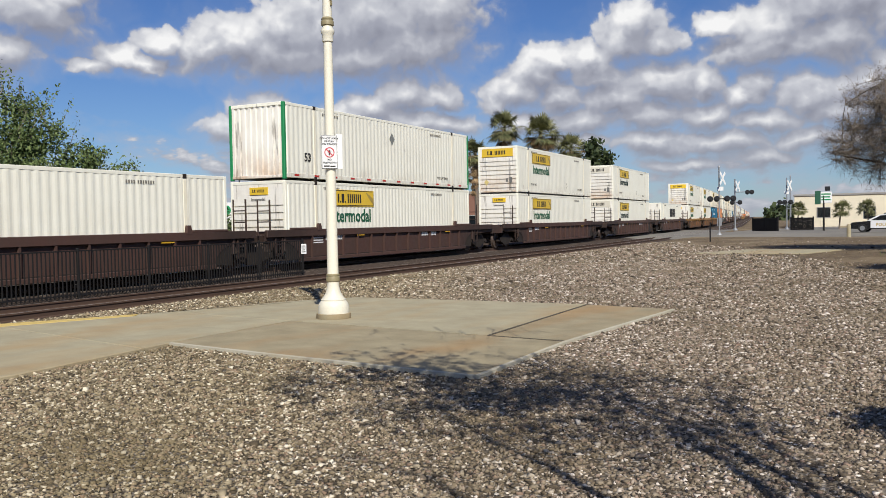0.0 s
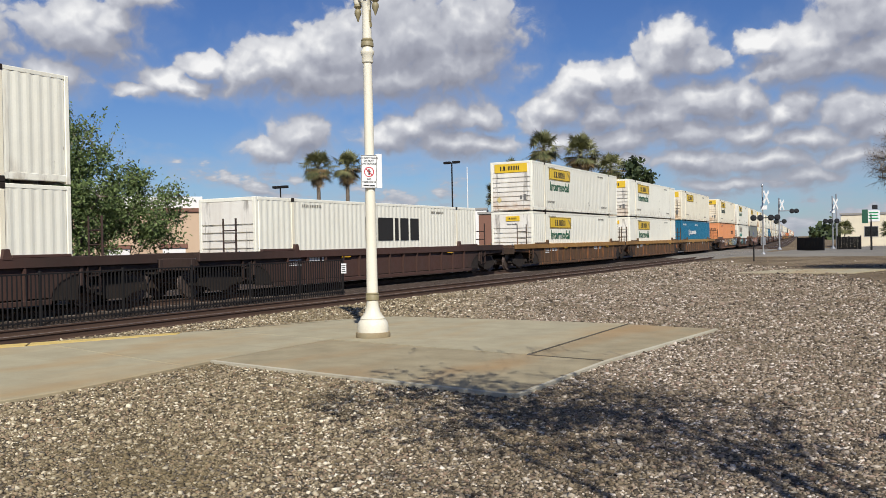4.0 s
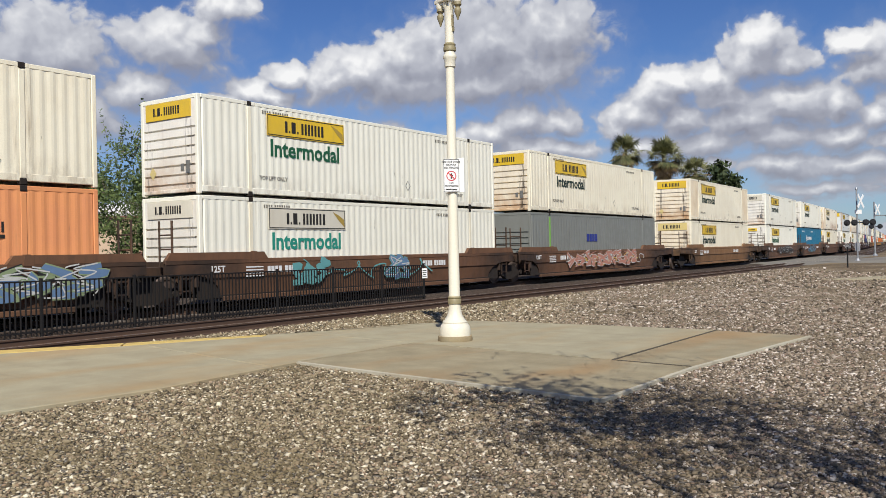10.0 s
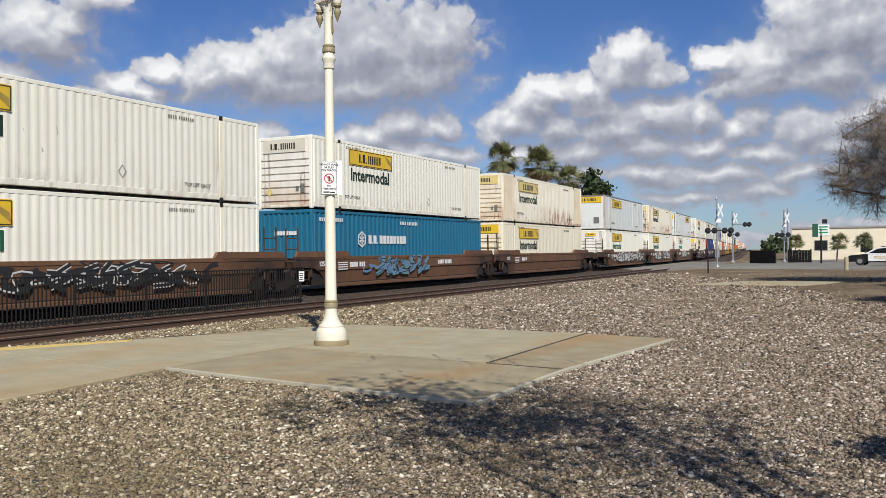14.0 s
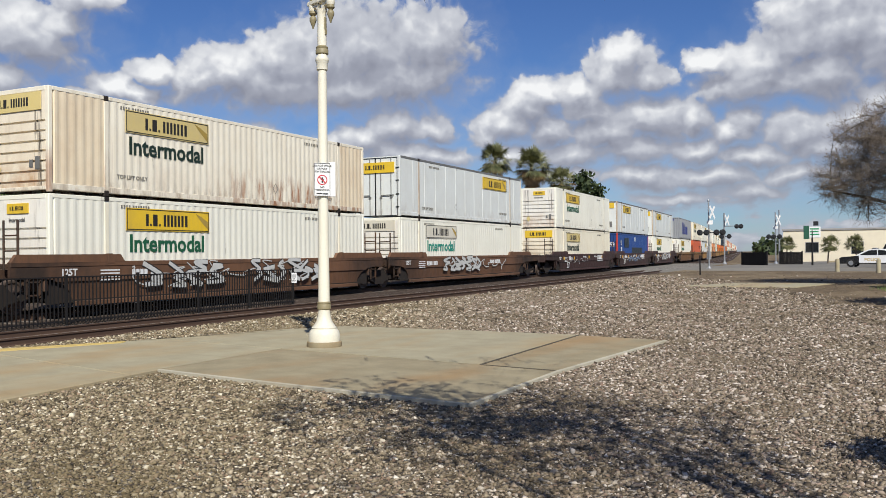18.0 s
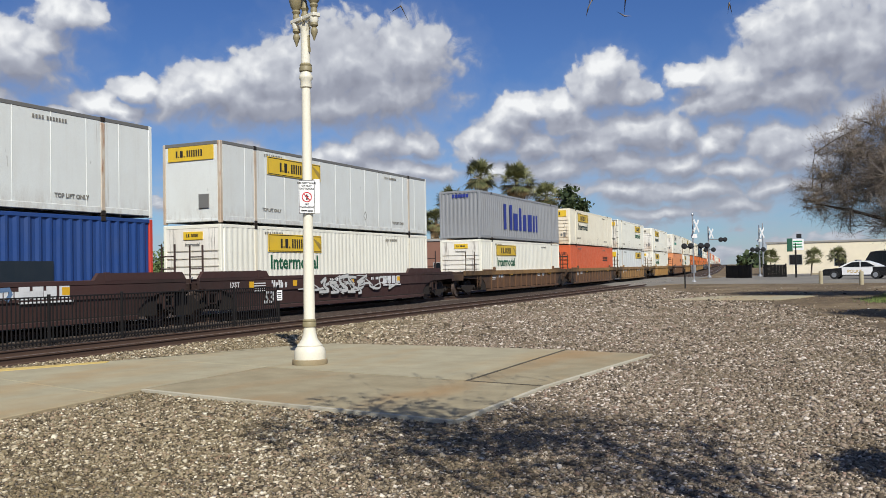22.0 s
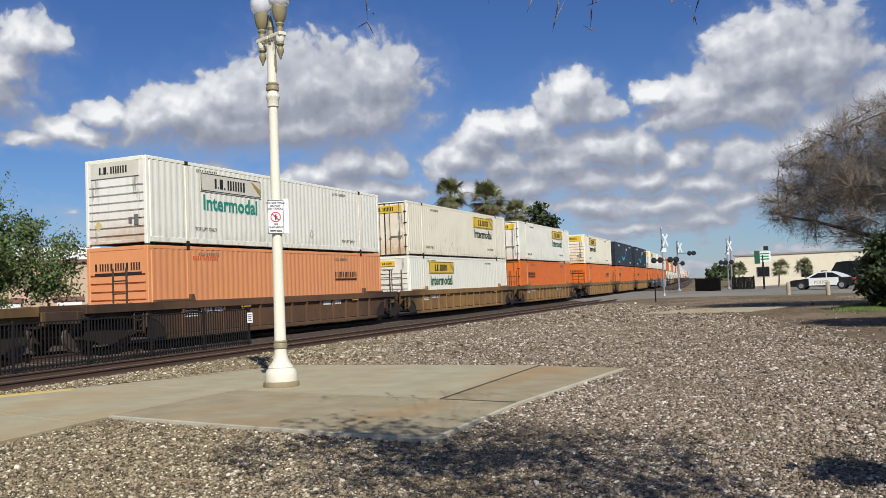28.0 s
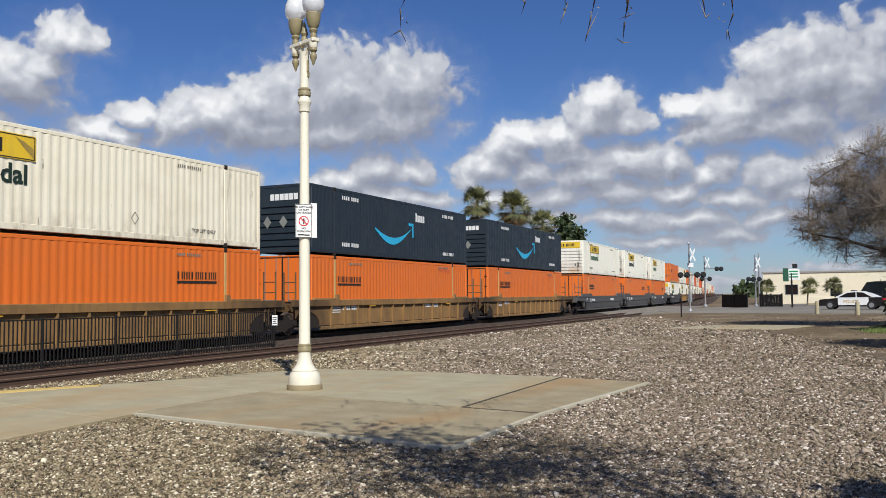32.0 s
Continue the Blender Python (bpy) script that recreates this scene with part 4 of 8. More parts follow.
        w = max(v.co.x for v in me.vertices)
        part("lettering", me, None, sg).matrix_basis = pose(-0.03 - w / 2, -0.114, z)
    part("lettering", MB().box(-0.13, -0.03, -0.1165, -0.1125, 0.04, 0.06).box(-0.02, 0.07, -0.1165, -0.1125, 0.035, 0.055), INK, sg, "black bars of small print")
    ring = MB()
    n, c = 28, (-0.03, 0.285)
    v = [(c[0] + r * math.cos(2 * math.pi * i / n), -0.115, c[1] + r * math.sin(2 * math.pi * i / n)) for r in (0.088, 0.072) for i in range(n)]
    ring.add(v, [(i, (i + 1) % n, n + (i + 1) % n, n + i) for i in range(n)])
    ring.add([(c[0] - 0.06, -0.116, c[1] + 0.048), (c[0] - 0.048, -0.116, c[1] + 0.06), (c[0] + 0.06, -0.116, c[1] - 0.048), (c[0] + 0.048, -0.116, c[1] - 0.06)], [(0, 1, 2, 3)])
    part("prohibition_ring", ring, plain("red_sign_ink", (0.55, 0.02, 0.03), 0.5), sg, "red ring with a slash")
    part("symbol", MB().box(c[0] - 0.012, c[0] + 0.012, -0.1145, -0.1125, c[1] - 0.05, c[1] + 0.045).box(c[0] - 0.03, c[0] + 0.03, -0.1145, -0.1125, c[1] + 0.0, c[1] + 0.014), INK, sg, "black simple symbol")
    part("strap", MB().lathe([(0.096, 0.12), (0.096, 0.14)], 16).lathe([(0.094, 0.48), (0.094, 0.50)], 16), GALV, sg, "steel strap")


build_lamp_post()

# ---------------------------------------------------------------- containers
CL, CH, CW = 16.15, 2.90, 1.30


def side_sheet(kind):
    """An upright side wall, in the plane of x = 1.3, seen from +x."""
    y0, y1, out, inn = -CL / 2 + 0.14, CL / 2 - 0.14, CW - 0.004, CW - 0.020
    prof = [(CW - 0.09, y0)]
    if kind in ("ridged", "deep"):
        n = 54 if kind == "ridged" else 46
        inn = CW - 0.0165 if kind == "ridged" else CW - 0.045
        p = (y1 - y0) / n
        for i in range(n):
            a = y0 + p * i
            prof += [(out, a + 0.07), (out, a + 0.14), (inn, a + 0.22), (inn, a + p - 0.02)]
    else:
        n = 13
        p = (y1 - y0) / n
        for i in range(n):
            a = y0 + p * i
            prof += [(inn + 0.02, a), (out - 0.008, a + 0.012), (out - 0.008, a + p - 0.012), (inn + 0.02, a + p)]
    prof += [(CW - 0.09, y1)]
    return MB().extrude(prof, 0.26, CH - 0.1, "z")


def front_sheet(kind):
    y, prof = -CL / 2, []
    if kind == "ridged":
        z = 0.30
        prof = [(y + 0.13, 0.16), (y + 0.012, 0.16), (y + 0.012, 0.28)]
        for i in range(7):
            prof += [(y + 0.012, z), (y + 0.085, z + 0.006), (y + 0.085, z + 0.052), (y + 0.012, z + 0.058)]
            z += 0.272
        prof += [(y + 0.012, CH - 0.12), (y + 0.13, CH - 0.12)]
        return MB().extrude(prof, -CW + 0.13, CW - 0.13, "x")
    if kind == "waves":
        xs, prof = -CW + 0.13, [(-CW + 0.13, y + 0.1)]
        for i in range(9):
            a = xs + i * 0.26
            prof += [(a + 0.02, y + 0.012), (a + 0.12, y + 0.012), (a + 0.15, y + 0.06), (a + 0.24, y + 0.06)]
        prof += [(CW - 0.13, y + 0.1)]
        return MB().extrude(prof, 0.16, CH - 0.12, "z")
    return MB().box(-CW + 0.13, CW - 0.13, y + 0.015, y + 0.1, 0.16, CH - 0.12, 0.01)


def block_letters(shape, h, t=0.004):
    """A line of plain upright blocks of the size of letters, in the plane x-z, facing -y. shape: (start, width, height) in letter heights."""
    mb = MB()
    for a, w, k in shape:
        mb.box(a * h, (a + w) * h, -t, 0, 0, k * h)
    return mb


def bars(*spec):
    """Plain strokes: (start, width, height) or, for an upright pair, (start, gap, height, stroke)."""
    out = []
    for q in spec:
        out += [q] if len(q) == 3 else [(q[0], q[3], q[2]), (q[0] + q[1], q[3], q[2])]
    return out


NAME_BLOCKS = bars((.1, .3, 1), (.56, .18, .2), (.9, .52, 1), (1.6, .18, .2), (2.15, .42, 1, .26), (3.0, .42, 1, .26), (3.85, .44, 1, .26), (4.75, .3, 1))
LONG_BLOCKS = bars(*[(i * .92, .44, 1, .24) if i % 3 else (i * .92 + .1, .34, 1) for i in range(9)])
SMALL_BLOCKS = [(i * 1.0 + (0.6 if i > 3 else 0), .6, 1) for i in range(11)]


def big_marks(h):
    """Large plain upright blocks in one line, taller ones among them."""
    return block_letters(bars((0.05, 0.95, 1.4, .42), (1.65, .72, .95), (2.62, .42, 1.3), (3.28, .62, .95), (4.15, .78, 1.0), (5.2, .5, 1.0, .3)), h)


def smile():
    """A curved tapering stroke with an arrow tip."""
    mb, n = MB(), 18
    v = []
    for i in range(n + 1):
        u = i / n
        x = 3.7 * u
        z = -0.72 * math.sin(math.pi * (0.08 + u * 0.86)) + 0.12 * u
        w = 0.04 + 0.20 * math.sin(math.pi * min(1, u * 1.02 + 0.05)) ** 1.2
        v += [(x, -0.004, z + w * 0.5), (x, -0.004, z - w * 0.9)]
    mb.add(v, [(2 * i, 2 * i + 1, 2 * i + 3, 2 * i + 2) for i in range(n)])
    mb.box(3.42, 3.95, -0.004, 0, 0.14, 0.28)
    mb.box(3.82, 3.95, -0.004, 0, -0.42, 0.16)
    return mb


def ring_mark(r=0.36):
    mb, n = MB(), 6
    pts = [(math.cos(math.pi / 2 + 2 * math.pi * i / n), math.sin(math.pi / 2 + 2 * math.pi * i / n)) for i in range(n)]
    v = [(r * a, -0.004, r * b) for a, b in pts] + [(0.78 * r * a, -0.004, 0.78 * r * b) for a, b in pts]
    mb.add(v, [(i, (i + 1) % n, n + (i + 1) % n, n + i) for i in range(n)])
    for a, b in pts:
        mb.add([(0.62 * r * a - 0.05 * b, -0.004, 0.62 * r * b + 0.05 * a), (0.62 * r * a + 0.05 * b, -0.004, 0.62 * r * b - 0.05 * a),
                (0.1 * r * a + 0.03 * b, -0.004, 0.1 * r * b - 0.03 * a), (0.1 * r * a - 0.03 * b, -0.004, 0.1 * r * b + 0.03 * a)], [(0, 1, 2, 3)])
    return mb


def diamond(r=0.2):
    return MB().add([(0, -0.004, -r), (r * .8, -0.004, 0), (0, -0.004, r), (-r * .8, -0.004, 0)], [(0, 1, 2, 3)])


KINDS = {
    # body, trim, side, front, side sign, words, end sign, label
    "white": (WHITE, WHITE, "ridged", "ridged", SIGNYELLOW, GREENINK, "wide", SIGNYELLOW, "white corrugated steel freight container with a yellow sign panel"),
    "white_small": (WHITE, WHITE, "ridged", "ridged", SIGNYELLOW, GREENINK, "small", SIGNYELLOW, "white corrugated freight container with a small yellow end sign"),
    "white_pale": (WHITE, WHITE, "ridged", "ridged", SIGNYELLOW, DARKINK, "wide", SIGNPALE, "off-white corrugated freight container with a pale end sign"),
    "white_faded": (WHITE, WHITE, "ridged", "ridged", SIGNPALE, TEALINK, "wide", SIGNPALE, "white corrugated freight container with faded sign and lettering"),
    "white_plain": (CREAM, CREAM, "ridged", "ridged", SIGNYELLOW, None, "wide", SIGNYELLOW, "aged cream corrugated freight container with one yellow sign"),
    "cream": (CREAM, CREAM, "ridged", "ridged", SIGNYELLOW, DARKINK, "wide", SIGNYELLOW, "grimy cream corrugated freight container with a yellow sign"),
    "cream_worn": (CREAM, CREAM, "ridged", "ridged", SIGNFADED, DARKINK, "wide", SIGNYELLOW, "cream corrugated freight container with a worn dull sign"),
    "cream_bays": (CREAM, CREAM, "ridged", "ridged", SIGNYELLOW, DARKINK, "wide", SIGNYELLOW, "cream corrugated freight container with tan-stained end bays"),
    "cream_faded": (CREAM, CREAM, "ridged", "ridged", SIGNYELLOW, DARKINK, "wide", SIGNFADED, "stained cream corrugated freight container with a faded sign"),
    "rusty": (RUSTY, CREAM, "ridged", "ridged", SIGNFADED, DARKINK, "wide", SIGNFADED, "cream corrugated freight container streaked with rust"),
    "smooth": (REEFER, GREYTRIM, "flat", "flat", SIGNYELLOW, None, "wide", SIGNYELLOW, "smooth pale grey-white freight container with dark top rails"),
    "blank": (WHITE, WHITE, "ridged", "ridged", None, None, "", None, "plain white corrugated freight container"),
    "greenpost": (WHITE, GREENPAINT, "ridged", "waves", None, None, "", None, "white corrugated freight container with green corner posts"),
    "logo_white": (WHITE, WHITE, "ridged", "ridged", None, None, "", None, "white corrugated freight container with dark lettering blocks"),
    "pale_orange": (PALE_ORANGE, PALE_ORANGE, "ridged", "ridged", None, None, "", None, "faded orange corrugated freight container with black marking blocks"),
    "orange": (ORANGE, ORANGE, "ridged", "ridged", None, None, "", None, "orange corrugated freight container with black marking blocks"),
    "red_orange": (RED_ORANGE, RED_ORANGE, "ridged", "ridged", None, None, "", None, "red-orange corrugated freight container with black marking blocks"),
    "teal": (TEAL, TEAL, "deep", "waves", None, None, "", None, "teal corrugated freight container with a white ring mark"),
    "blue": (BLUE, REDPAINT, "deep", "waves", None, None, "", None, "blue corrugated freight container with red corner posts"),
    "grey": (GREY, GREY, "ridged", "ridged", None, None, "", None, "grey corrugated freight container"),
    "steel": (STEELGREY, STEELGREY, "deep", "waves", None, None, "", None, "steel grey corrugated freight container with large blue blocks"),
    "navy": (NAVY, NAVY, "ridged", "ridged", None, None, "", None, "dark navy corrugated freight container with a light blue curve"),
}


BAYS = ("cream_bays", "rusty")


def container(kind, far=False, seen=(1,)):
    body, trim, side, front, sign, words, endkind, endsign, label = KINDS[kind]
    top = tagged(empty("freight_container"), label, "shipping container", "containers on the train")
    c = lambda key, make, mat, smooth=False: cached(key + "|" + side + front, make, mat, smooth)

    def put(name, me, m=None, text=""):
        ob = part(name, me, None, top, text)
        if m is not None:
            ob.matrix_basis = m
        return ob
    for sg in (1, -1):
        flip = pose(0, 0, 0, 0, 0, 0 if sg > 0 else 180)
        panel = c("side_panel|" + ("bays" if kind in BAYS else ""), lambda: side_sheet(side), body)
        if kind in BAYS and len(panel.materials) == 1:
            panel.materials.append(BAYTAN)
            for p in panel.polygons:
                if abs(p.center.y) > 6.1:
                    p.material_index = 1
        put("side_panel", panel, flip)
        put("top_rail", c("top_rail", lambda: MB().box(CW - 0.11, CW, -CL / 2 + 0.13, CL / 2 - 0.13, CH - 0.115, CH, 0.012), GREYTRIM if kind == "smooth" else body), flip)
        put("bottom_rail", c("bottom_rail", lambda: MB().box(CW - 0.1, CW - 0.002, -CL / 2 + 0.13, CL / 2 - 0.13, 0.085, 0.27, 0.015), TANPOST if kind == "orange" else body), flip)
        for y in (-6.1, 6.1):
            put("lifting_post", c("lifting_post", lambda: MB().box(CW - 0.07, CW + 0.006, -0.075, 0.075, 0.16, CH - 0.16, 0.012), CREAM if body is WHITE else OLDPOST if kind == "smooth" else TANPOST if kind == "orange" else body), flip @ pose(0, y, 0))
            if not far and sg == seen[0]:
                put("corner_casting", c("corner_casting", lambda: MB().box(CW - 0.12, CW + 0.012, -0.09, 0.09, CH - 0.13, CH + 0.012, 0.015), TRUCKMAT), flip @ pose(0, y, 0), "grimy iron casting")
                put("corner_casting", c("low_casting", lambda: MB().box(CW - 0.12, CW + 0.012, -0.09, 0.09, 0.0, 0.16, 0.015), TRUCKMAT), flip @ pose(0, y, 0), "grimy iron casting")
        for y in (-CL / 2 + 0.07, CL / 2 - 0.07):
            put("corner_post", c("corner_post", lambda: MB().box(CW - 0.13, CW + 0.002, -0.07, 0.07, 0.02, CH, 0.02), trim if kind in ("greenpost", "blue") else OLDPOST if kind == "smooth" and y * sg < 0 else body), flip @ pose(0, y, 0))
    put("front_panel", c("front_panel", lambda: front_sheet(front), {WHITE: WHITE_END, CREAM: CREAM_END, RUSTY: CREAM_END}.get(body, body)))
    put("end_beam", c("end_beam", lambda: MB().box(-CW + 0.12, CW - 0.12, -CL / 2, -CL / 2 + 0.12, 0.085, 0.19, 0.012), {WHITE: WHITE_END, CREAM: CREAM_END}.get(body, body)))
    put("end_beam", c("end_beam_top", lambda: MB().box(-CW + 0.12, CW - 0.12, -CL / 2, -CL / 2 + 0.12, CH - 0.13, CH, 0.012), GREYTRIM if kind == "smooth" else body))
    put("roof", c("roof", lambda: MB().box(-CW + 0.1, CW - 0.1, -CL / 2 + 0.1, CL / 2 - 0.1, CH - 0.06, CH - 0.015), body))
    for sg in (-1, 1):
        put("door", c("door", lambda: MB().box(0.01, CW - 0.12, CL / 2 - 0.07, CL / 2 - 0.015, 0.05, CH - 0.08, 0.012), {WHITE: WHITE_END, CREAM: CREAM_END}.get(body, body)), pose(0, 0, 0) if sg > 0 else Matrix.Diagonal((-1, 1, 1, 1)))
        if not far and seen[0] < 0:
            for x in (0.3, 0.85):
                put("lock_rod", c("lock_rod", lambda: MB().tube([(0, CL / 2 + 0.015, 0.08), (0, CL / 2 + 0.015, CH - 0.1)], 0.02, n=6).box(-0.06, 0.06, CL / 2 - 0.01, CL / 2 + 0.03, 0.9, 0.98), GREYTRIM), pose(sg * x, 0, 0))
    # what is painted or fixed on the walls
    for sg in seen:
        turn = pose(0, 0, 0, 0, 0, 90 if sg > 0 else -90)

        def side_put(name, me, y, z, text="", proud=0.010):
            start = y - CL / 2
            put(name, me, pose(sg * (CW + proud), start, z) @ turn, text)
        w = -1 if sg < 0 else 0
        if sign:
            side_put("sign_panel", cached("sign_panel|side", lambda: MB().box(0, 3.6, -0.008, 0.0, 0, 0.68, 0.003), sign), 2.68 + (3.6 if w else 0), 1.95, "yellow sign panel")
            side_put("sign_lettering", cached("sign_lettering|side", lambda: block_letters(NAME_BLOCKS, 0.36).box(-0.72, 2.82, -0.004, 0, -0.125, -0.1).box(-0.72, 2.82, -0.004, 0, 0.48, 0.505).box(-0.72, -0.695, -0.004, 0, -0.1, 0.48).box(2.795, 2.82, -0.004, 0, -0.1, 0.48), INK), 3.43 + (1.95 if w else 0), 2.10, "black letter blocks", 0.0195)
            side_put("sign_emblem", cached("sign_emblem|side", lambda: MB().add([(3.52, -0.004, 0.08), (3.5, -0.004, 0.34), (3.2, -0.004, 0.5), (2.92, -0.004, 0.6), (3.24, -0.004, 0.3)], [(0, 1, 2, 3, 4)]), SIGNSHADE), 2.70 + (3.6 if w else 0), 1.95, "dull brown corner ornament", 0.020)
            if words:
                side_put("lettering", text_mesh("Intermodal", 0.735, words), 2.80 + (3.3 if w else 0), 1.32, "green word in block letters", 0.004)
        if not far and kind not in ("navy", "steel", "teal", "blue", "grey"):
            side_put("stencil", text_mesh("TOP LIFT ONLY", 0.17, FADEDINK), 2.36 + (1.4 if w else 0), 0.55, "black stencilled words", 0.004)
            side_put("stencil", text_mesh("TOP LIFT ONLY", 0.17, FADEDINK), CL - 3.7 + (1.4 if w else 0), 0.45, "black stencilled words", 0.004)
            side_put("stencil_bar", cached("stencil_bar|a", lambda: block_letters(SMALL_BLOCKS, 0.1), FADEDINK), 2.5 + (1.3 if w else 0), 2.6, "small grey marks", 0.004)
            side_put("stencil_bar", cached("stencil_bar|b", lambda: block_letters(SMALL_BLOCKS, 0.1), FADEDINK), CL - 4.4 + (1.3 if w else 0), 2.55, "small grey marks", 0.004)
            if sign:
                side_put("placard_holder", cached("placard_holder", lambda: MB().add([(r * .8 * a, -0.004, r * b) for r in (0.2, 0.165) for a, b in ((0, -1), (1, 0), (0, 1), (-1, 0))], [(i, (i + 1) % 4, 4 + (i + 1) % 4, 4 + i) for i in range(4)]), FADEDINK), 9.9, 0.72, "small diamond placard holder", 0.004)
        if kind in ("orange", "red_orange", "pale_orange"):
            side_put("marking", cached("marking|or", lambda: block_letters(LONG_BLOCKS, 0.24).box(0, 1.95, -0.004, 0, -0.14, -0.06), INK), 11.75 + (2.2 if w else 0), 1.8, "black letter blocks", 0.004)
            side_put("stencil_bar", cached("stencil_bar|c", lambda: block_letters(SMALL_BLOCKS, 0.12), RED_ORANGE), 2.2 + (1.5 if w else 0), 2.45, "small marks", 0.004)
        elif kind == "logo_white":
            side_put("marking", cached("marking|sw", lambda: block_letters([(0, .8, 1), (.95, 1.2, 1), (2.3, .3, 1), (2.75, .7, 1), (3.6, .75, 1)], 0.95), INK), 6.5 + (4.1 if w else 0), 1.35, "dark letter blocks", 0.004)
        elif kind == "teal":
            side_put("marking", cached("marking|ring", ring_mark, WHITEINK), 3.66, 1.75, "white ring mark", 0.004)
            side_put("marking", cached("marking|rob", lambda: block_letters([(0, .7, 1), (.8, .15, .2), (1.15, .7, 1), (1.95, .15, .2)] + [(2.6 + i * .85, .7, 1) for i in range(8)], 0.36), WHITEINK), 4.2 + (3.4 if w else 0), 1.57, "white letter blocks", 0.004)
            side_put("stencil_bar", cached("stencil_bar|t", lambda: block_letters(SMALL_BLOCKS, 0.15), WHITEINK), 0.5 + (1.8 if w else 0), 2.45, "small white marks", 0.004)
            side_put("stencil_bar", cached("stencil_bar|t", lambda: block_letters(SMALL_BLOCKS, 0.15), WHITEINK), 7.0 + (1.8 if w else 0), 2.45, "small white marks", 0.004)
        elif kind == "steel":
            side_put("marking", cached("marking|ma", lambda: big_marks(1.15), BLUEINK), 4.05 + (7.4 if w else 0), 0.72, "large blue letter blocks", 0.004)
        elif kind == "navy":
            side_put("marking", cached("marking|smile", smile, CYANINK), 5.45 + (3.9 if w else 0), 1.6, "light blue curved stroke", 0.006)
            side_put("marking", cached("marking|prm", lambda: block_letters([(i * .62, .48, 1 if i else 1.3) for i in range(5)], 0.34), WHITEINK), 9.65 + (1.3 if w else 0), 2.0, "white letter blocks", 0.004)
            for y in (2.55, 12.9):
                side_put("stencil_bar", cached("stencil_bar|n", lambda: block_letters(SMALL_BLOCKS[:8], 0.17), WHITEINK), y + (1.5 if w else 0), 2.45, "small white marks", 0.004)
                side_put("stencil_bar", cached("stencil_bar|n", lambda: block_letters(SMALL_BLOCKS[:8], 0.17), WHITEINK), y + (1.5 if w else 0), 0.42, "small white marks", 0.004)
        elif kind == "blue":
            side_put("stencil", text_mesh("53", 0.62, WHITEINK), 1.4 + (0.7 if w else 0), 1.8, "white painted number", 0.004)
            side_put("stencil_bar", cached("stencil_bar|bl", lambda: MB().box(0, 0.5, -0.004, 0, 0, 0.5), WHITEINK), 1.45 + (0.5 if w else 0), 1.15, "white patch", 0.004)
            side_put("stencil_bar", cached("stencil_bar|bp", lambda: MB().box(0, 0.5, -0.004, 0, 0, 0.42), WHITEINK), 8.2 + (0.5 if w else 0), 2.2, "white patch", 0.004)
            side_put("panel_patch", cached("panel_patch", lambda: MB().box(0, 2.1, -0.004, 0, 0, 0.9).box(3.6, 9.2, -0.004, 0, -0.9, 0), NAVY), 3.2 + (9.2 if w else 0), 1.6, "darker blue patches", 0.003)
        elif kind == "greenpost":
            side_put("marking", cached("marking|dia", lambda: diamond(0.28), GREY), 8.0, 2.1, "grey diamond mark", 0.004)
            side_put("stencil", text_mesh("53", 0.45, INK), 1.25 + (0.5 if w else 0), 0.75, "black painted number", 0.004)
            for i in range(12):
                side_put("reflector", cached("reflector|r", lambda: MB().box(0, 0.3, -0.004, 0, 0, 0.07), REDINK), 0.6 + i * 1.3, 0.16, "red reflector", 0.003)
        elif kind == "grey":
            side_put("marking", cached("marking|cr", lambda: block_letters([(i * .85, .7, 1) for i in range(4)], 0.4), BLUEINK), 6.2 + (1.5 if w else 0), 1.5, "faded blue blocks", 0.004)
            side_put("paint_stripe", cached("paint_stripe", lambda: MB().box(0, 0.13, -0.005, 0, 0, 2.5), LIMEPAINT), 1.9, 0.2, "green sprayed stripe", 0.012)
    yf = -CL / 2
    if endkind == "wide":
        put("end_sign", cached("end_sign|w", lambda: MB().box(-1.02, 1.02, -0.02, 0.012, 2.26, 2.76, 0.003), endsign), pose(0, yf, 0), "sign panel")
        put("sign_lettering", cached("sign_lettering|w", lambda: block_letters(NAME_BLOCKS, 0.24).moved(pose(-0.68, -0.021, 2.39)), INK), pose(0, yf, 0), "black letter blocks")
    elif endkind == "small":
        put("end_sign", cached("end_sign|s", lambda: MB().box(-0.36, 0.5, -0.02, 0.012, 2.38, 2.66, 0.003), endsign), pose(0, yf, 0), "sign panel")
        put("sign_lettering", cached("sign_lettering|s", lambda: block_letters(NAME_BLOCKS, 0.11).moved(pose(-0.24, -0.021, 2.47)), INK), pose(0, yf, 0), "black letter blocks")
        if not far:
            put("lettering", text_mesh("Intermodal", 0.15, GREYTRIM), pose(-0.3, yf - 0.004, 2.16), "small grey word")
    if sign and not far and kind != "smooth":
        put("vent_plate", cached("vent_plate", lambda: MB().box(0.55, 0.68, -0.012, 0.02, 0.72, 0.92).box(0.78, 0.95, -0.012, 0.02, 0.66, 1.0), GREYTRIM), pose(0, yf, 0), "small dark plates")
        put("grime_plate", cached("grime_plate", lambda: diamond(0.2).moved(pose(-0.75, 0.008, 0.7)), SIGNFADED), pose(0, yf, 0), "diamond placard")
    if kind == "smooth":
        put("hatch", cached("hatch", lambda: MB().box(0.35, 0.8, -0.03, 0.03, 0.55, 1.05, 0.01), GREYTRIM), pose(0, yf, 0), "dark square hatch")
        put("sign_panel", cached("sign_panel|door", lambda: MB().box(-1.02, 1.02, 0.0, 0.05, 2.1, 2.6, 0.003), SIGNYELLOW), pose(0, CL / 2 - 0.015, 0), "yellow sign panel")
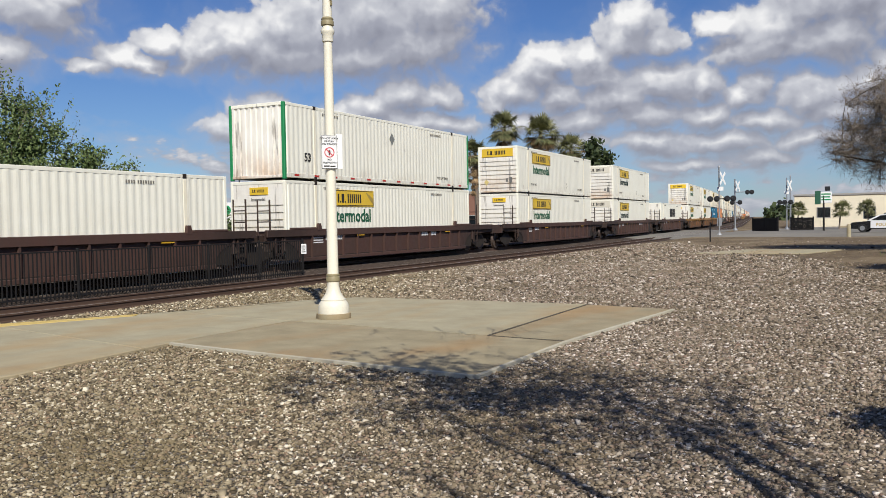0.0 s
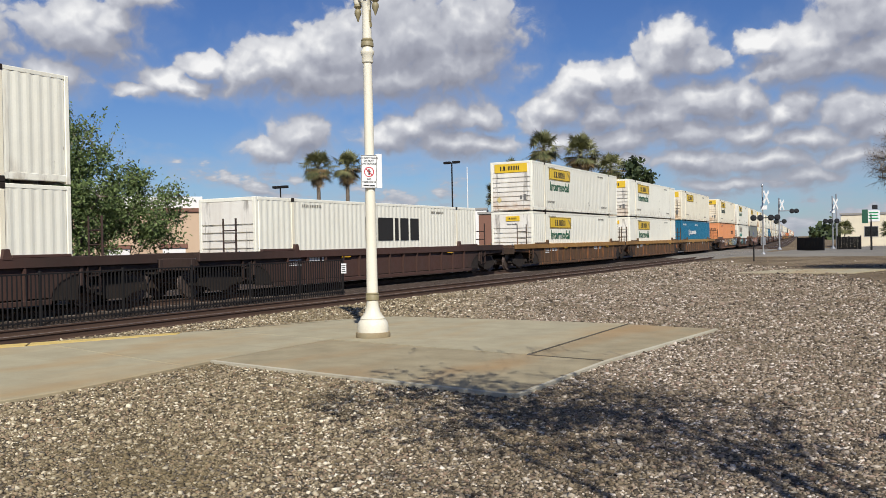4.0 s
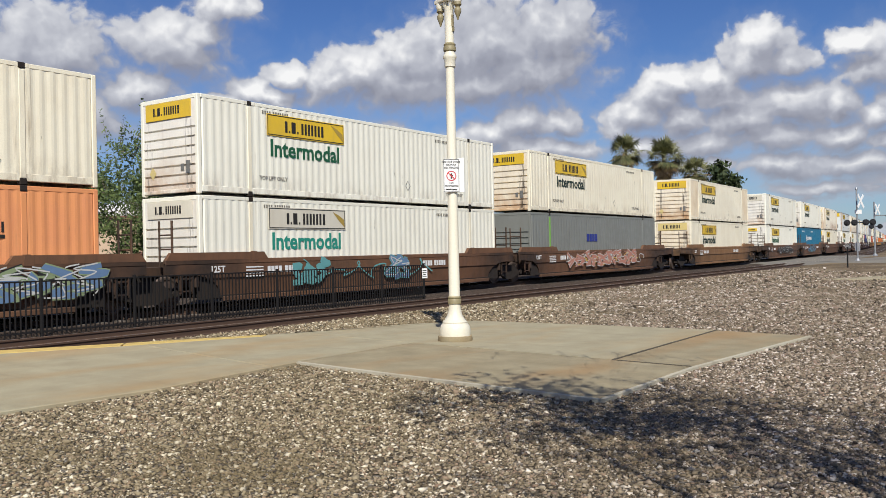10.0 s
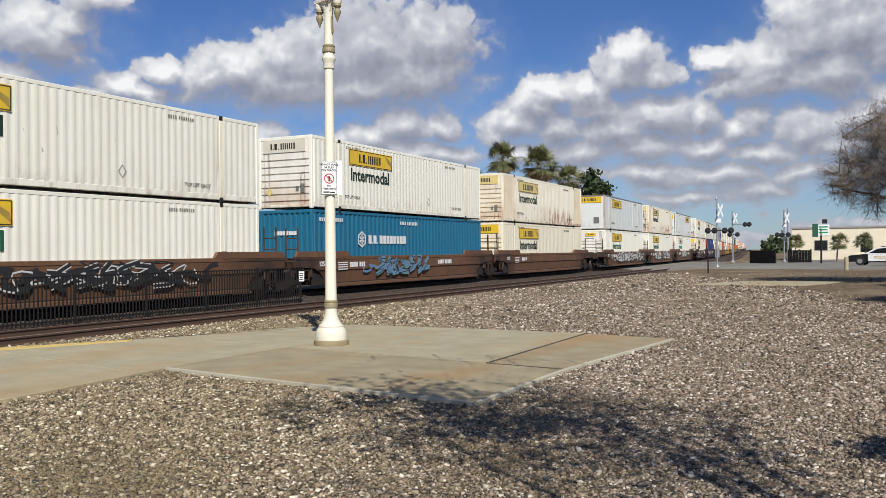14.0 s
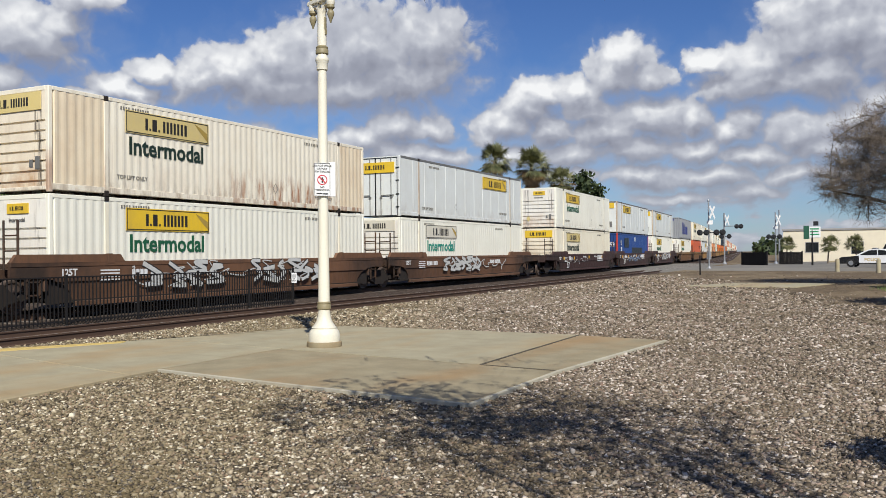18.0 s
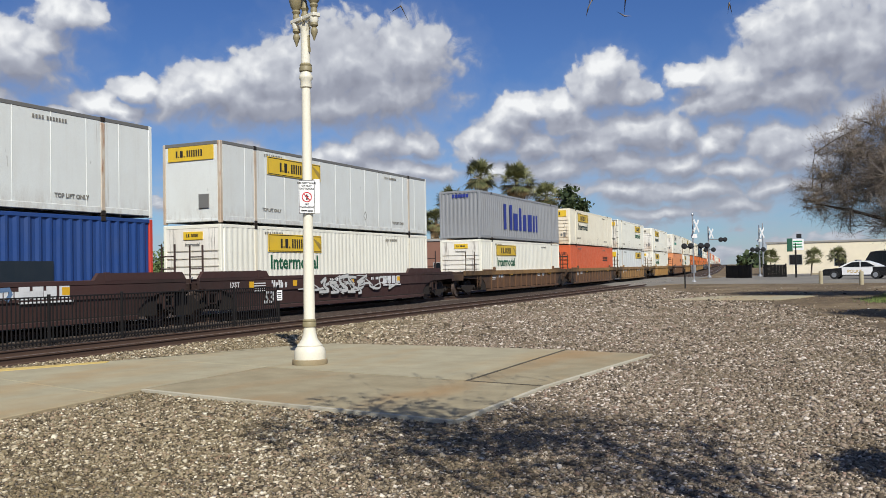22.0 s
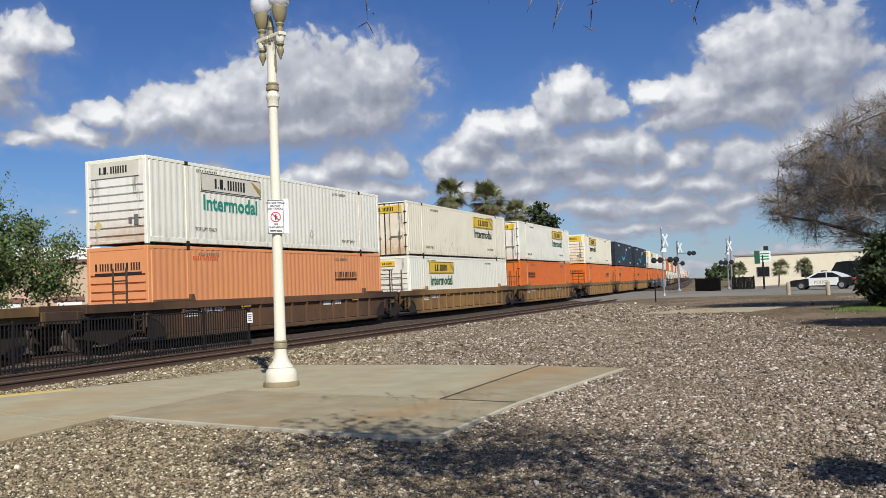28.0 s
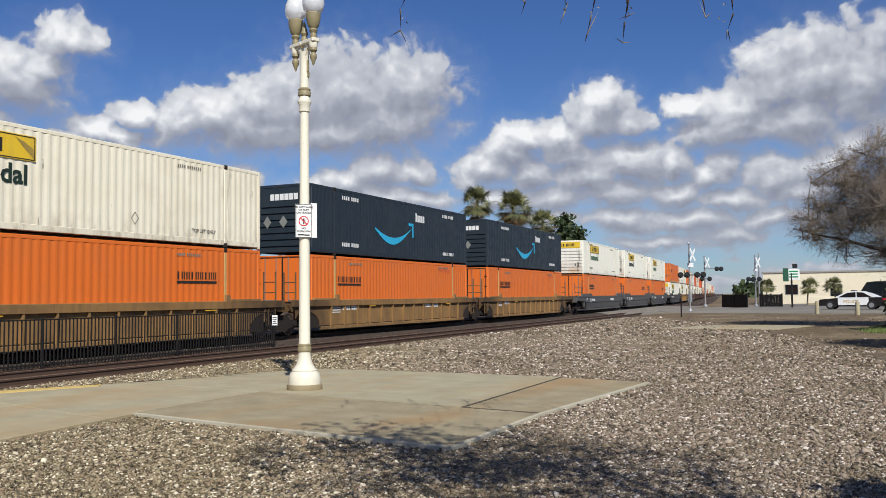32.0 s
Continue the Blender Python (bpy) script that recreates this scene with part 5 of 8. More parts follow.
    if sign and kind != "smooth":
        put("sign_panel", cached("sign_panel|door2", lambda: MB().box(-1.0, 1.0, 0.0, 0.03, 2.3, 2.68, 0.003), SIGNYELLOW), pose(0, CL / 2 - 0.015, 0), "yellow sign panel")
    if seen[0] < 0 and not far:
        # the doors lead on this one: dark seals round the leaves, small hinges and plates
        yb = CL / 2 - 0.013
        seal = MB()
        for x in (-1.16, -0.01, 0.03, 1.14):
            seal.box(x - 0.014, x + 0.014, yb - 0.01, yb + 0.008, 0.06, CH - 0.09)
        seal.box(-1.16, 1.16, yb - 0.01, yb + 0.008, 0.05, 0.09).box(-1.16, 1.16, yb - 0.01, yb + 0.008, CH - 0.12, CH - 0.085)
        for z in (0.45, 1.05, 1.7, 2.3):
            seal.box(-1.28, -1.1, yb, yb + 0.03, z, z + 0.05).box(1.1, 1.28, yb, yb + 0.03, z, z + 0.05)
        put("door_seal", cached("door_seal", lambda: seal, BLACK), None, "dark rubber door seals")
        for x in (-0.65, 0.65):
            put("lock_handle", cached("lock_handle", lambda: MB().box(-0.35, 0.35, yb + 0.03, yb + 0.06, 1.02, 1.06, 0.006), GREYTRIM), pose(x, 0, 0), "dark lock handle")
        if sign:
            put("sign_lettering", cached("sign_lettering|door", lambda: block_letters(NAME_BLOCKS, 0.21), INK), pose(0.55, CL / 2 + (0.04 if kind == "smooth" else 0.02), 2.26 if kind == "smooth" else 2.39, 0, 0, 180), "black letter blocks")
    if kind in ("orange", "red_orange", "pale_orange"):
        put("end_marking", cached("end_marking|or", lambda: block_letters(LONG_BLOCKS, 0.24).box(0, 2.0, -0.004, 0, -0.16, -0.07).moved(pose(-0.95, -0.004, 2.12)), INK), pose(0, yf, 0), "black letter blocks")
        put("grime_plate", cached("grime_plate", lambda: diamond(0.2).moved(pose(-0.75, 0.008, 0.7)), GREY), pose(0, yf, 0), "diamond placard")
    elif kind == "navy":
        put("end_marking", cached("end_marking|na", lambda: block_letters([(i * .9, .76, 1) for i in range(6)], 0.26).moved(pose(-0.6, -0.004, 2.25)), WHITEINK), pose(0, yf, 0), "white letter blocks")
        for x in (-0.75, 0.05):
            put("placard", cached("placard|na", lambda: diamond(0.26), GREY), pose(x, yf - 0.005, 1.35), "pale diamond placard")
    elif kind == "steel":
        put("end_marking", cached("end_marking|st", lambda: block_letters([(i * .9, .76, 1) for i in range(6)], 0.2).moved(pose(-0.45, -0.004, 2.5)), BLUEINK), pose(0, yf, 0), "blue letter blocks")
    elif kind == "blue":
        put("end_marking", text_mesh("53", 0.5, WHITEINK), pose(0.55, yf - 0.004, 1.7), "white painted number")
    elif kind == "teal":
        put("end_marking", cached("end_marking|te", lambda: block_letters([(i * .85, .7, 1) for i in range(8)], 0.16).moved(pose(-0.5, -0.004, 1.9)), WHITEINK), pose(0, yf, 0), "white letter blocks")
    return top


# ---------------------------------------------------------------- well cars
SILL_TOP, SILL_LOW, SILL_X = 1.40, 0.22, 1.46


def truck_parts(parent, y):
    t = part("truck", cached("truck", lambda: MB().box(-0.9, 0.9, -0.28, 0.28, 0.42, 0.72, 0.04).box(-0.3, 0.3, -0.3, 0.3, 0.7, 0.9, 0.03), TRUCKMAT), None, parent, "grimy iron truck")
    t.matrix_basis = pose(0, y, 0)
    for sg in (1, -1):
        prof = [(-1.12, 0.40), (-1.05, 0.60), (-0.62, 0.62), (-0.42, 0.82), (0.42, 0.82), (0.62, 0.62), (1.05, 0.60), (1.12, 0.40), (0.82, 0.36), (0.5, 0.30), (0.34, 0.18), (-0.34, 0.18), (-0.5, 0.30), (-0.82, 0.36)]
        f = part("side_frame", cached("side_frame", lambda: MB().extrude(prof, 0.93, 1.1, "x").lathe([(0.1, 1.1), (0.1, 1.16)], 8, (0, -0.89, 0.46), "x").lathe([(0.1, 1.1), (0.1, 1.16)], 8, (0, 0.89, 0.46), "x"), TRUCKMAT), None, t)
        f.matrix_basis = pose(0, 0, 0) if sg > 0 else pose(0, 0, 0, 0, 0, 180)
    for yy in (-0.89, 0.89):
        rim = [(0.10, -0.86), (0.10, -0.79), (0.36, -0.77), (0.40, -0.80), (0.457, -0.80), (0.46, -0.70), (0.49, -0.68), (0.36, -0.66), (0.10, -0.70), (0.075, -0.66), (0.075, 0.66),
               (0.10, 0.70), (0.36, 0.66), (0.49, 0.68), (0.46, 0.70), (0.457, 0.80), (0.40, 0.80), (0.36, 0.77), (0.10, 0.79), (0.10, 0.86)]
        w = part("wheelset", cached("wheelset", lambda: MB().lathe(rim, 20, (0, 0, 0), "x").box(-0.80, 0.80, -0.02, 0.02, -0.3, 0.3), WHEELMAT), None, t, "worn steel wheelset")
        w.matrix_basis = pose(0, yy, 0.457)
        WHEELS.setdefault(yy, []).append(w)
    return t


WHEELS = {}


def side_wall(style, head, tail):
    """One side of the well on the side of +x: its foot swings up in an arc at each end, over the trucks, to a band that reaches past the well."""
    def end(reach):
        arc = [(CL / 2 - 0.75 + 1.25 * (1 - math.cos(radians(a))) * 0.9, SILL_LOW + 0.02 + 0.72 * math.sin(radians(a))) for a in (0, 22, 45, 66, 84)]
        return arc + [(CL / 2 + reach, SILL_LOW + 0.80), (CL / 2 + reach, SILL_TOP - 0.1)]
    rear, front = end(REACH[tail]), end(REACH[head])
    prof = [(-y, z) for y, z in front][::-1] + rear
    if style == "ribbed":
        return MB().extrude(prof, SILL_X - 0.10, SILL_X - 0.155, "x")
    # an upright upper plate, and a lower one that leans inwards beneath its lip
    split = 0.86
    top = [(y, z) for y, z in prof if z > split]
    k = len(top) // 2
    top = top[:k] + [(-CL / 2 + 0.1, split), (CL / 2 - 0.1, split)] + top[k:]
    low = [(-CL / 2 + 0.1, split + 0.004)] + [(y, z) for y, z in prof if z < split] + [(CL / 2 - 0.1, split + 0.004)]
    mb = MB().extrude(top, SILL_X - 0.015, SILL_X - 0.09, "x")
    lean = lambda z: 0.085 * (split - z) / (split - SILL_LOW)
    n = len(low)
    v = [(SILL_X - 0.05 - lean(z), y, z) for y, z in low] + [(SILL_X - 0.085 - lean(z), y, z) for y, z in low]
    return mb.add(v, [(i, (i + 1) % n, n + (i + 1) % n, n + i) for i in range(n)] + [tuple(range(n - 1, -1, -1)), tuple(range(n, 2 * n))])


REACH = {"joint": 1.30, "coupler": 2.75}


def squiggle(seed, w, h, width):
    """A looping sprayed line as a flat band in the plane x-z, facing -y."""
    r = random.Random(seed)
    mb, pts = MB(), []
    x, n = 0.0, int(w / 0.09)
    ph, k, amp = r.uniform(0, 6), r.uniform(4, 8), h * 0.42
    for i in range(n):
        u = i * 0.09
        pts.append((u + 0.22 * math.sin(k * 1.7 * u + ph), h / 2 + amp * math.sin(k * u + ph) * (0.6 + 0.4 * math.sin(1.9 * u + ph))))
    v = []
    for i, (px, pz) in enumerate(pts):
        qx, qz = pts[min(i + 1, n - 1)]
        rx, rz = pts[max(i - 1, 0)]
        d = math.hypot(qx - rx, qz - rz) or 1
        ox, oz = -(qz - rz) / d * width / 2, (qx - rx) / d * width / 2
        v += [(px + ox, -0.003 - 0.0006 * (i % 4), min(max(pz + oz, 0), h)), (px - ox, -0.003 - 0.0006 * (i % 4), min(max(pz - oz, 0), h))]
    mb.add(v, [(2 * i, 2 * i + 1, 2 * i + 3, 2 * i + 2) for i in range(n - 1)])
    return mb


def burner(seed, w, h, layer):
    """Sprayed rounded forms side by side: their outline (0), their fill (1) or thin strokes on them (2)."""
    r = random.Random(seed)
    mb = MB()
    n = max(3, int(w / 0.68))
    step = w / n
    for i in range(n):
        lean, x0 = r.uniform(-0.1, 0.25), i * step - 0.05
        knots = [(r.uniform(0.0, 0.4), r.uniform(-0.05, 0.2))]
        for k in range(r.choice((4, 5, 5))):
            px, pz = knots[-1]
            knots.append((r.uniform(0.55, 1.1) if px < 0.5 else r.uniform(-0.05, 0.45), min(1.0, max(0.0, (k + 1) / 5 + r.uniform(-0.3, 0.3)))))
        thick = r.uniform(0.09, 0.15)
        thick, lift = (thick + 0.07, 0) if layer == 0 else (thick, 0) if layer == 1 else (0.035, r.uniform(-0.04, 0.05))
        q = [(x0 + (px + lean * pz) * step * 1.15, (0.1 + pz * 0.8) * h + lift) for px, pz in knots]
        # rounded through the knots
        pts = []
        for k in range(len(q) - 1):
            p0, p1, p2, p3 = q[max(k - 1, 0)], q[k], q[k + 1], q[min(k + 2, len(q) - 1)]
            for u in (0, 0.2, 0.4, 0.6, 0.8):
                pts.append(tuple(0.5 * (2 * b + (c - a) * u + (2 * a - 5 * b + 4 * c - d) * u * u + (3 * b - a - 3 * c + d) * u ** 3) for a, b, c, d in zip(p0, p1, p2, p3)))
        pts.append(q[-1])
        v = []
        for k, (px, pz) in enumerate(pts):
            (ax, az), (bx, bz) = pts[max(k - 1, 0)], pts[min(k + 1, len(pts) - 1)]
            d = math.hypot(bx - ax, bz - az) or 1
            ox, oz = -(bz - az) / d * thick / 2, (bx - ax) / d * thick / 2
            y = -0.0004 * (k % 5) - 0.001 * (i % 2)
            v += [(px + ox, y, min(max(pz + oz, 0), h)), (px - ox, y, min(max(pz - oz, 0), h))]
        mb.add(v, [(2 * k, 2 * k + 1, 2 * k + 3, 2 * k + 2) for k in range(len(pts) - 1)])
    return mb


def well_car(style, paint, chord, head_end, tail_end, spray=(), far=False, marks=0, pieces=()):
    """A well unit; the origin is at its middle, on the rail heads. Ends are 'joint' or 'coupler'."""
    car = tagged(empty("well_car"), WELL_LABELS[paint.name], "railcar", "cars of the train")

    def put(name, me, m=None, text=""):
        ob = part(name, me, None, car, text)
        if m is not None:
            ob.matrix_basis = m
        return ob
    for sg in (1, -1):
        fl = pose(0, 0, 0, 0, 0, 0 if sg > 0 else 180)
        a, b = (head_end, tail_end) if sg > 0 else (tail_end, head_end)
        deep = 0.27 if style == "ribbed" else 0.14
        put("side_wall", cached("side_wall|%s|%s|%s" % (style, a, b), lambda: side_wall(style, a, b), paint), fl)
        put("top_chord", cached("top_chord|%s|%s|%s" % (style, a, b), lambda: MB().box(SILL_X - 0.13, SILL_X, -CL / 2 - REACH[a], CL / 2 + REACH[b], SILL_TOP - deep, SILL_TOP, 0.015), chord), fl)
        put("bottom_chord", cached("bottom_chord", lambda: MB().box(SILL_X - 0.16, SILL_X - 0.02, -CL / 2 + 0.75, CL / 2 - 0.75, SILL_LOW - 0.05, SILL_LOW + 0.09, 0.015), paint), fl)
        if style == "ribbed":
            for i in range(13 if not far else 7):
                y = -CL / 2 + 1.5 + i * (CL - 3.0) / (12 if not far else 6)
                put("stiffener", cached("stiffener", lambda: MB().extrude([(SILL_X - 0.12, SILL_LOW + 0.05), (SILL_X - 0.03, SILL_LOW + 0.1), (SILL_X - 0.012, SILL_TOP - 0.25), (SILL_X - 0.12, SILL_TOP - 0.25)], -0.035, 0.035, "y"), paint), fl @ pose(0, y, 0))
        for y in (-CL / 2 + 1.0, CL / 2 - 1.0):
            if style == "smooth":
                put("end_cap", cached("end_cap|s", lambda: MB().extrude([(-1.9, SILL_TOP - 0.02), (-1.72, SILL_TOP + 0.2), (1.72, SILL_TOP + 0.2), (1.9, SILL_TOP - 0.02)], SILL_X - 0.12, SILL_X + 0.004, "x"), paint), fl @ pose(0, y * 1.055, 0))
            else:
                put("end_cap", cached("end_cap|r", lambda: MB().box(SILL_X - 0.12, SILL_X + 0.004, -0.85, 0.85, SILL_TOP - 0.01, SILL_TOP + 0.07, 0.012), paint), fl @ pose(0, y, 0))
        if paint is BROWN2 and not far and sg > 0:
            for y in (-6.2, -0.6, 1.8, 7.2):
                put("reflector", cached("reflector|y", lambda: MB().box(0.0, 0.006, -0.3, 0.3, 1.08, 1.19), YELLOWINK), pose(SILL_X - 0.03, y, 0), "yellow reflective patch")
        for y in (-6.1, 6.1):
            put("guide_post", cached("guide_post", lambda: MB().extrude([(-0.13, SILL_TOP - 0.05), (-0.09, SILL_TOP + 0.22), (0.05, SILL_TOP + 0.22), (0.13, SILL_TOP - 0.05)], SILL_X - 0.1, SILL_X + 0.012, "x"), paint), fl @ pose(0, y, 0))
    for e in (1, -1):
        put("inner_plate", cached("inner_plate", lambda: MB().box(1.316, 1.330, CL / 2 - 1.05, CL / 2 + 0.12, 0.25, 1.12), TRUCKMAT), Matrix.Diagonal((1, e, 1, 1)), "dark inner plate behind the wheel arch")
    put("well_floor", cached("well_floor", lambda: MB().box(-SILL_X + 0.1, SILL_X - 0.1, -CL / 2 + 0.3, CL / 2 - 0.3, 0.27, 0.35), TRUCKMAT))
    for e, kind in ((-1, head_end), (1, tail_end)):
        fl = pose(0, 0, 0, 0, 0, 0 if e > 0 else 180)
        put("end_wall", cached("end_wall", lambda: MB().box(-SILL_X + 0.05, SILL_X - 0.05, CL / 2 + 0.13, CL / 2 + 0.25, 0.6, 1.35, 0.02), paint), fl)
        put("bolster", cached("bolster", lambda: MB().box(-1.2, 1.2, CL / 2 - 0.5, CL / 2 + 0.12, 0.3, 1.3, 0.03).box(-0.45, 0.45, CL / 2 + 0.1, CL / 2 + 1.5, 0.75, 1.05, 0.03), TRUCKMAT), fl)
        reach = 1.5 if kind == "joint" else 3.0
        put("end_deck", cached("end_deck|" + kind, lambda: MB().extrude([(CL / 2 + 0.2, 1.02), (CL / 2 + 0.2, 1.2), (CL / 2 + reach, 1.2), (CL / 2 + reach, 1.0), (CL / 2 + 0.6, 0.92)], -0.62 if kind == "joint" else -1.35, 0.62 if kind == "joint" else 1.35, "x"), paint), fl)
        if kind == "coupler":
            put("end_sill", cached("end_sill", lambda: MB().box(-1.4, 1.4, CL / 2 + 2.86, CL / 2 + 3.02, 0.86, 1.24, 0.02), paint), fl)
            put("coupler", cached("coupler", lambda: MB().box(-0.14, 0.14, CL / 2 + 2.2, CL / 2 + 3.2, 0.78, 0.98, 0.02).box(-0.2, 0.2, CL / 2 + 3.15, CL / 2 + 3.46, 0.72, 1.04, 0.05), TRUCKMAT), fl, "iron coupler")
            put("air_hose", cached("air_hose", lambda: MB().tube([(0.3, CL / 2 + 3.0, 0.8), (0.32, CL / 2 + 3.2, 0.45), (0.2, CL / 2 + 3.4, 0.35)], 0.025), BLACK), fl, "black rubber hose")
        put("grab_rail", cached("grab_rail", lambda: MB().tube([(1.3, CL / 2 + 0.95, 1.2), (1.3, CL / 2 + 0.95, 2.5)], 0.035).tube([(0.75, CL / 2 + 0.95, 1.2), (0.75, CL / 2 + 0.95, 2.5)], 0.03).tube([(1.3, CL / 2 + 0.95, 2.1), (0.75, CL / 2 + 0.95, 2.1)], 0.022).tube([(1.3, CL / 2 + 0.95, 1.7), (0.75, CL / 2 + 0.95, 1.7)], 0.022), paint), Matrix.Diagonal((1, e, 1, 1)))
        if not far:
            put("step_ladder", cached("step_ladder", lambda: MB().box(1.36, 1.42, CL / 2 + 0.35, CL / 2 + 0.39, 0.45, 1.3).box(1.36, 1.42, CL / 2 + 0.75, CL / 2 + 0.79, 0.45, 1.3).box(1.36, 1.42, CL / 2 + 0.35, CL / 2 + 0.79, 0.5, 0.54).box(1.36, 1.42, CL / 2 + 0.35, CL / 2 + 0.79, 0.85, 0.89), paint), Matrix.Diagonal((1, e, 1, 1)))
            put("reflector", cached("reflector|y", lambda: MB().box(0.0, 0.006, -0.3, 0.3, 1.08, 1.19), YELLOWINK), (pose(SILL_X - 0.03, e * 5.2, 0) if e > 0 else pose(SILL_X - 0.03, -3.1, 0)), "yellow reflective patch")
    truck_parts(car, CL / 2 + 1.575)
    if head_end == "coupler":
        truck_parts(car, -CL / 2 - 1.575)
    tx = SILL_X - (0.098 if style == "ribbed" else 0.013)
    turn = pose(0, 0, 0, 0, 0, 90)
    if not far:
        for i, (y, n) in enumerate(((-5.6, 7), (2.5, 9)) if marks else ((-5.3, 5),)):
            put("stencil_bar", cached("stencil_bar|car%d" % n, lambda: block_letters([(k * .8 + (.5 if k > 3 else 0), .62, 1) for k in range(n)], 0.2), WHITEINK), pose(tx + 0.003, y, 0.95) @ turn, "white number blocks")
        put("stencil_bar", cached("stencil_bar|load", lambda: MB().box(0, 0.7, -0.004, 0, 0, 0.04).box(0, 0.7, -0.004, 0, 0.09, 0.13).box(0, 0.7, -0.004, 0, 0.18, 0.22).box(0, 0.7, -0.004, 0, 0.27, 0.31), WHITEINK), pose(tx + 0.003, -CL / 2 + 1.6, 0.85) @ turn, "white load marks")
    if style == "smooth" and not far:
        put("stencil", text_mesh("125T", 0.26, WHITEINK), pose(tx + 0.003, -CL / 2 + 0.25, 1.02) @ turn, "white stencilled figures")
    if paint is DARKBROWN and not far:
        put("marking", cached("marking|car", lambda: block_letters([(i * 1.02, .8, 1) for i in range(4)], 0.42).box(0, 1.75, -0.004, 0, -0.1, -0.05), WHITEINK), pose(tx + 0.003, 3.1, 0.92) @ turn, "white letter blocks")
        for y, z in ((-6.6, 1.1), (-3.9, 1.1), (0.4, 1.14), (4.6, 1.12)):
            put("reflector", cached("reflector|sq", lambda: MB().box(0.0, 0.006, -0.13, 0.13, -0.11, 0.11), YELLOWINK), pose(tx + 0.002, y, z), "yellow reflective patch")
        for y, n in ((-5.4, 4), (-1.4, 6), (2.0, 5)):
            put("stencil_bar", cached("stencil_bar|s%d" % n, lambda: block_letters([(k * 1.1 + (1.3 if k > 1 else 0), .7, 1) for k in range(n)], 0.12), WHITEINK), pose(tx + 0.003, y, 1.12) @ turn, "small white marks")
        put("stencil", text_mesh("53", 0.62, WHITEINK), pose(SILL_X - 0.03, -CL / 2 + 2.2, 0.40, 0, 7, 0) @ turn, "white painted number")
    for k, (seed, y, w, col, lw) in enumerate(spray):
        put("graffiti", squiggle(seed, w, 0.78, lw).mesh("graffiti", GRAF[col]), pose(tx + 0.003 + 0.004 * k, y, 0.52) @ turn, "sprayed paint loops")
    for k, (seed, y, w, fill, line, shade) in enumerate(pieces):
        for j, (name, col) in enumerate((("spray_outline", line), ("spray_fill", fill), ("spray_stroke", shade))):
            put(name, burner(seed, w, 0.92, j).mesh(name, GRAF[col]), pose(tx + 0.012 + 0.003 * j + 0.01 * k, y, 0.50) @ turn, "sprayed swelling forms")
    return car


WELL_LABELS = {
    BROWN.name: "dark brown steel well car with ribbed sides", BROWN2.name: "red-brown steel well car with sprayed graffiti on its sides",
    DARKBROWN.name: "blackish brown steel well car with white stencils", TAN.name: "weathered yellow well car with ribbed grimy sides",
    OCHRE.name: "weathered orange-brown steel well car with plain sides",
    RUSTBROWN.name: "rust-mottled brown well car with tan top chords",
    TANBROWN.name: "rusted tan-brown well car with ribbed sides", YELLOWCAR.name: "yellow painted steel well car with ribbed sides",
    DARKGREYCAR.name: "dark grey steel well car",
}

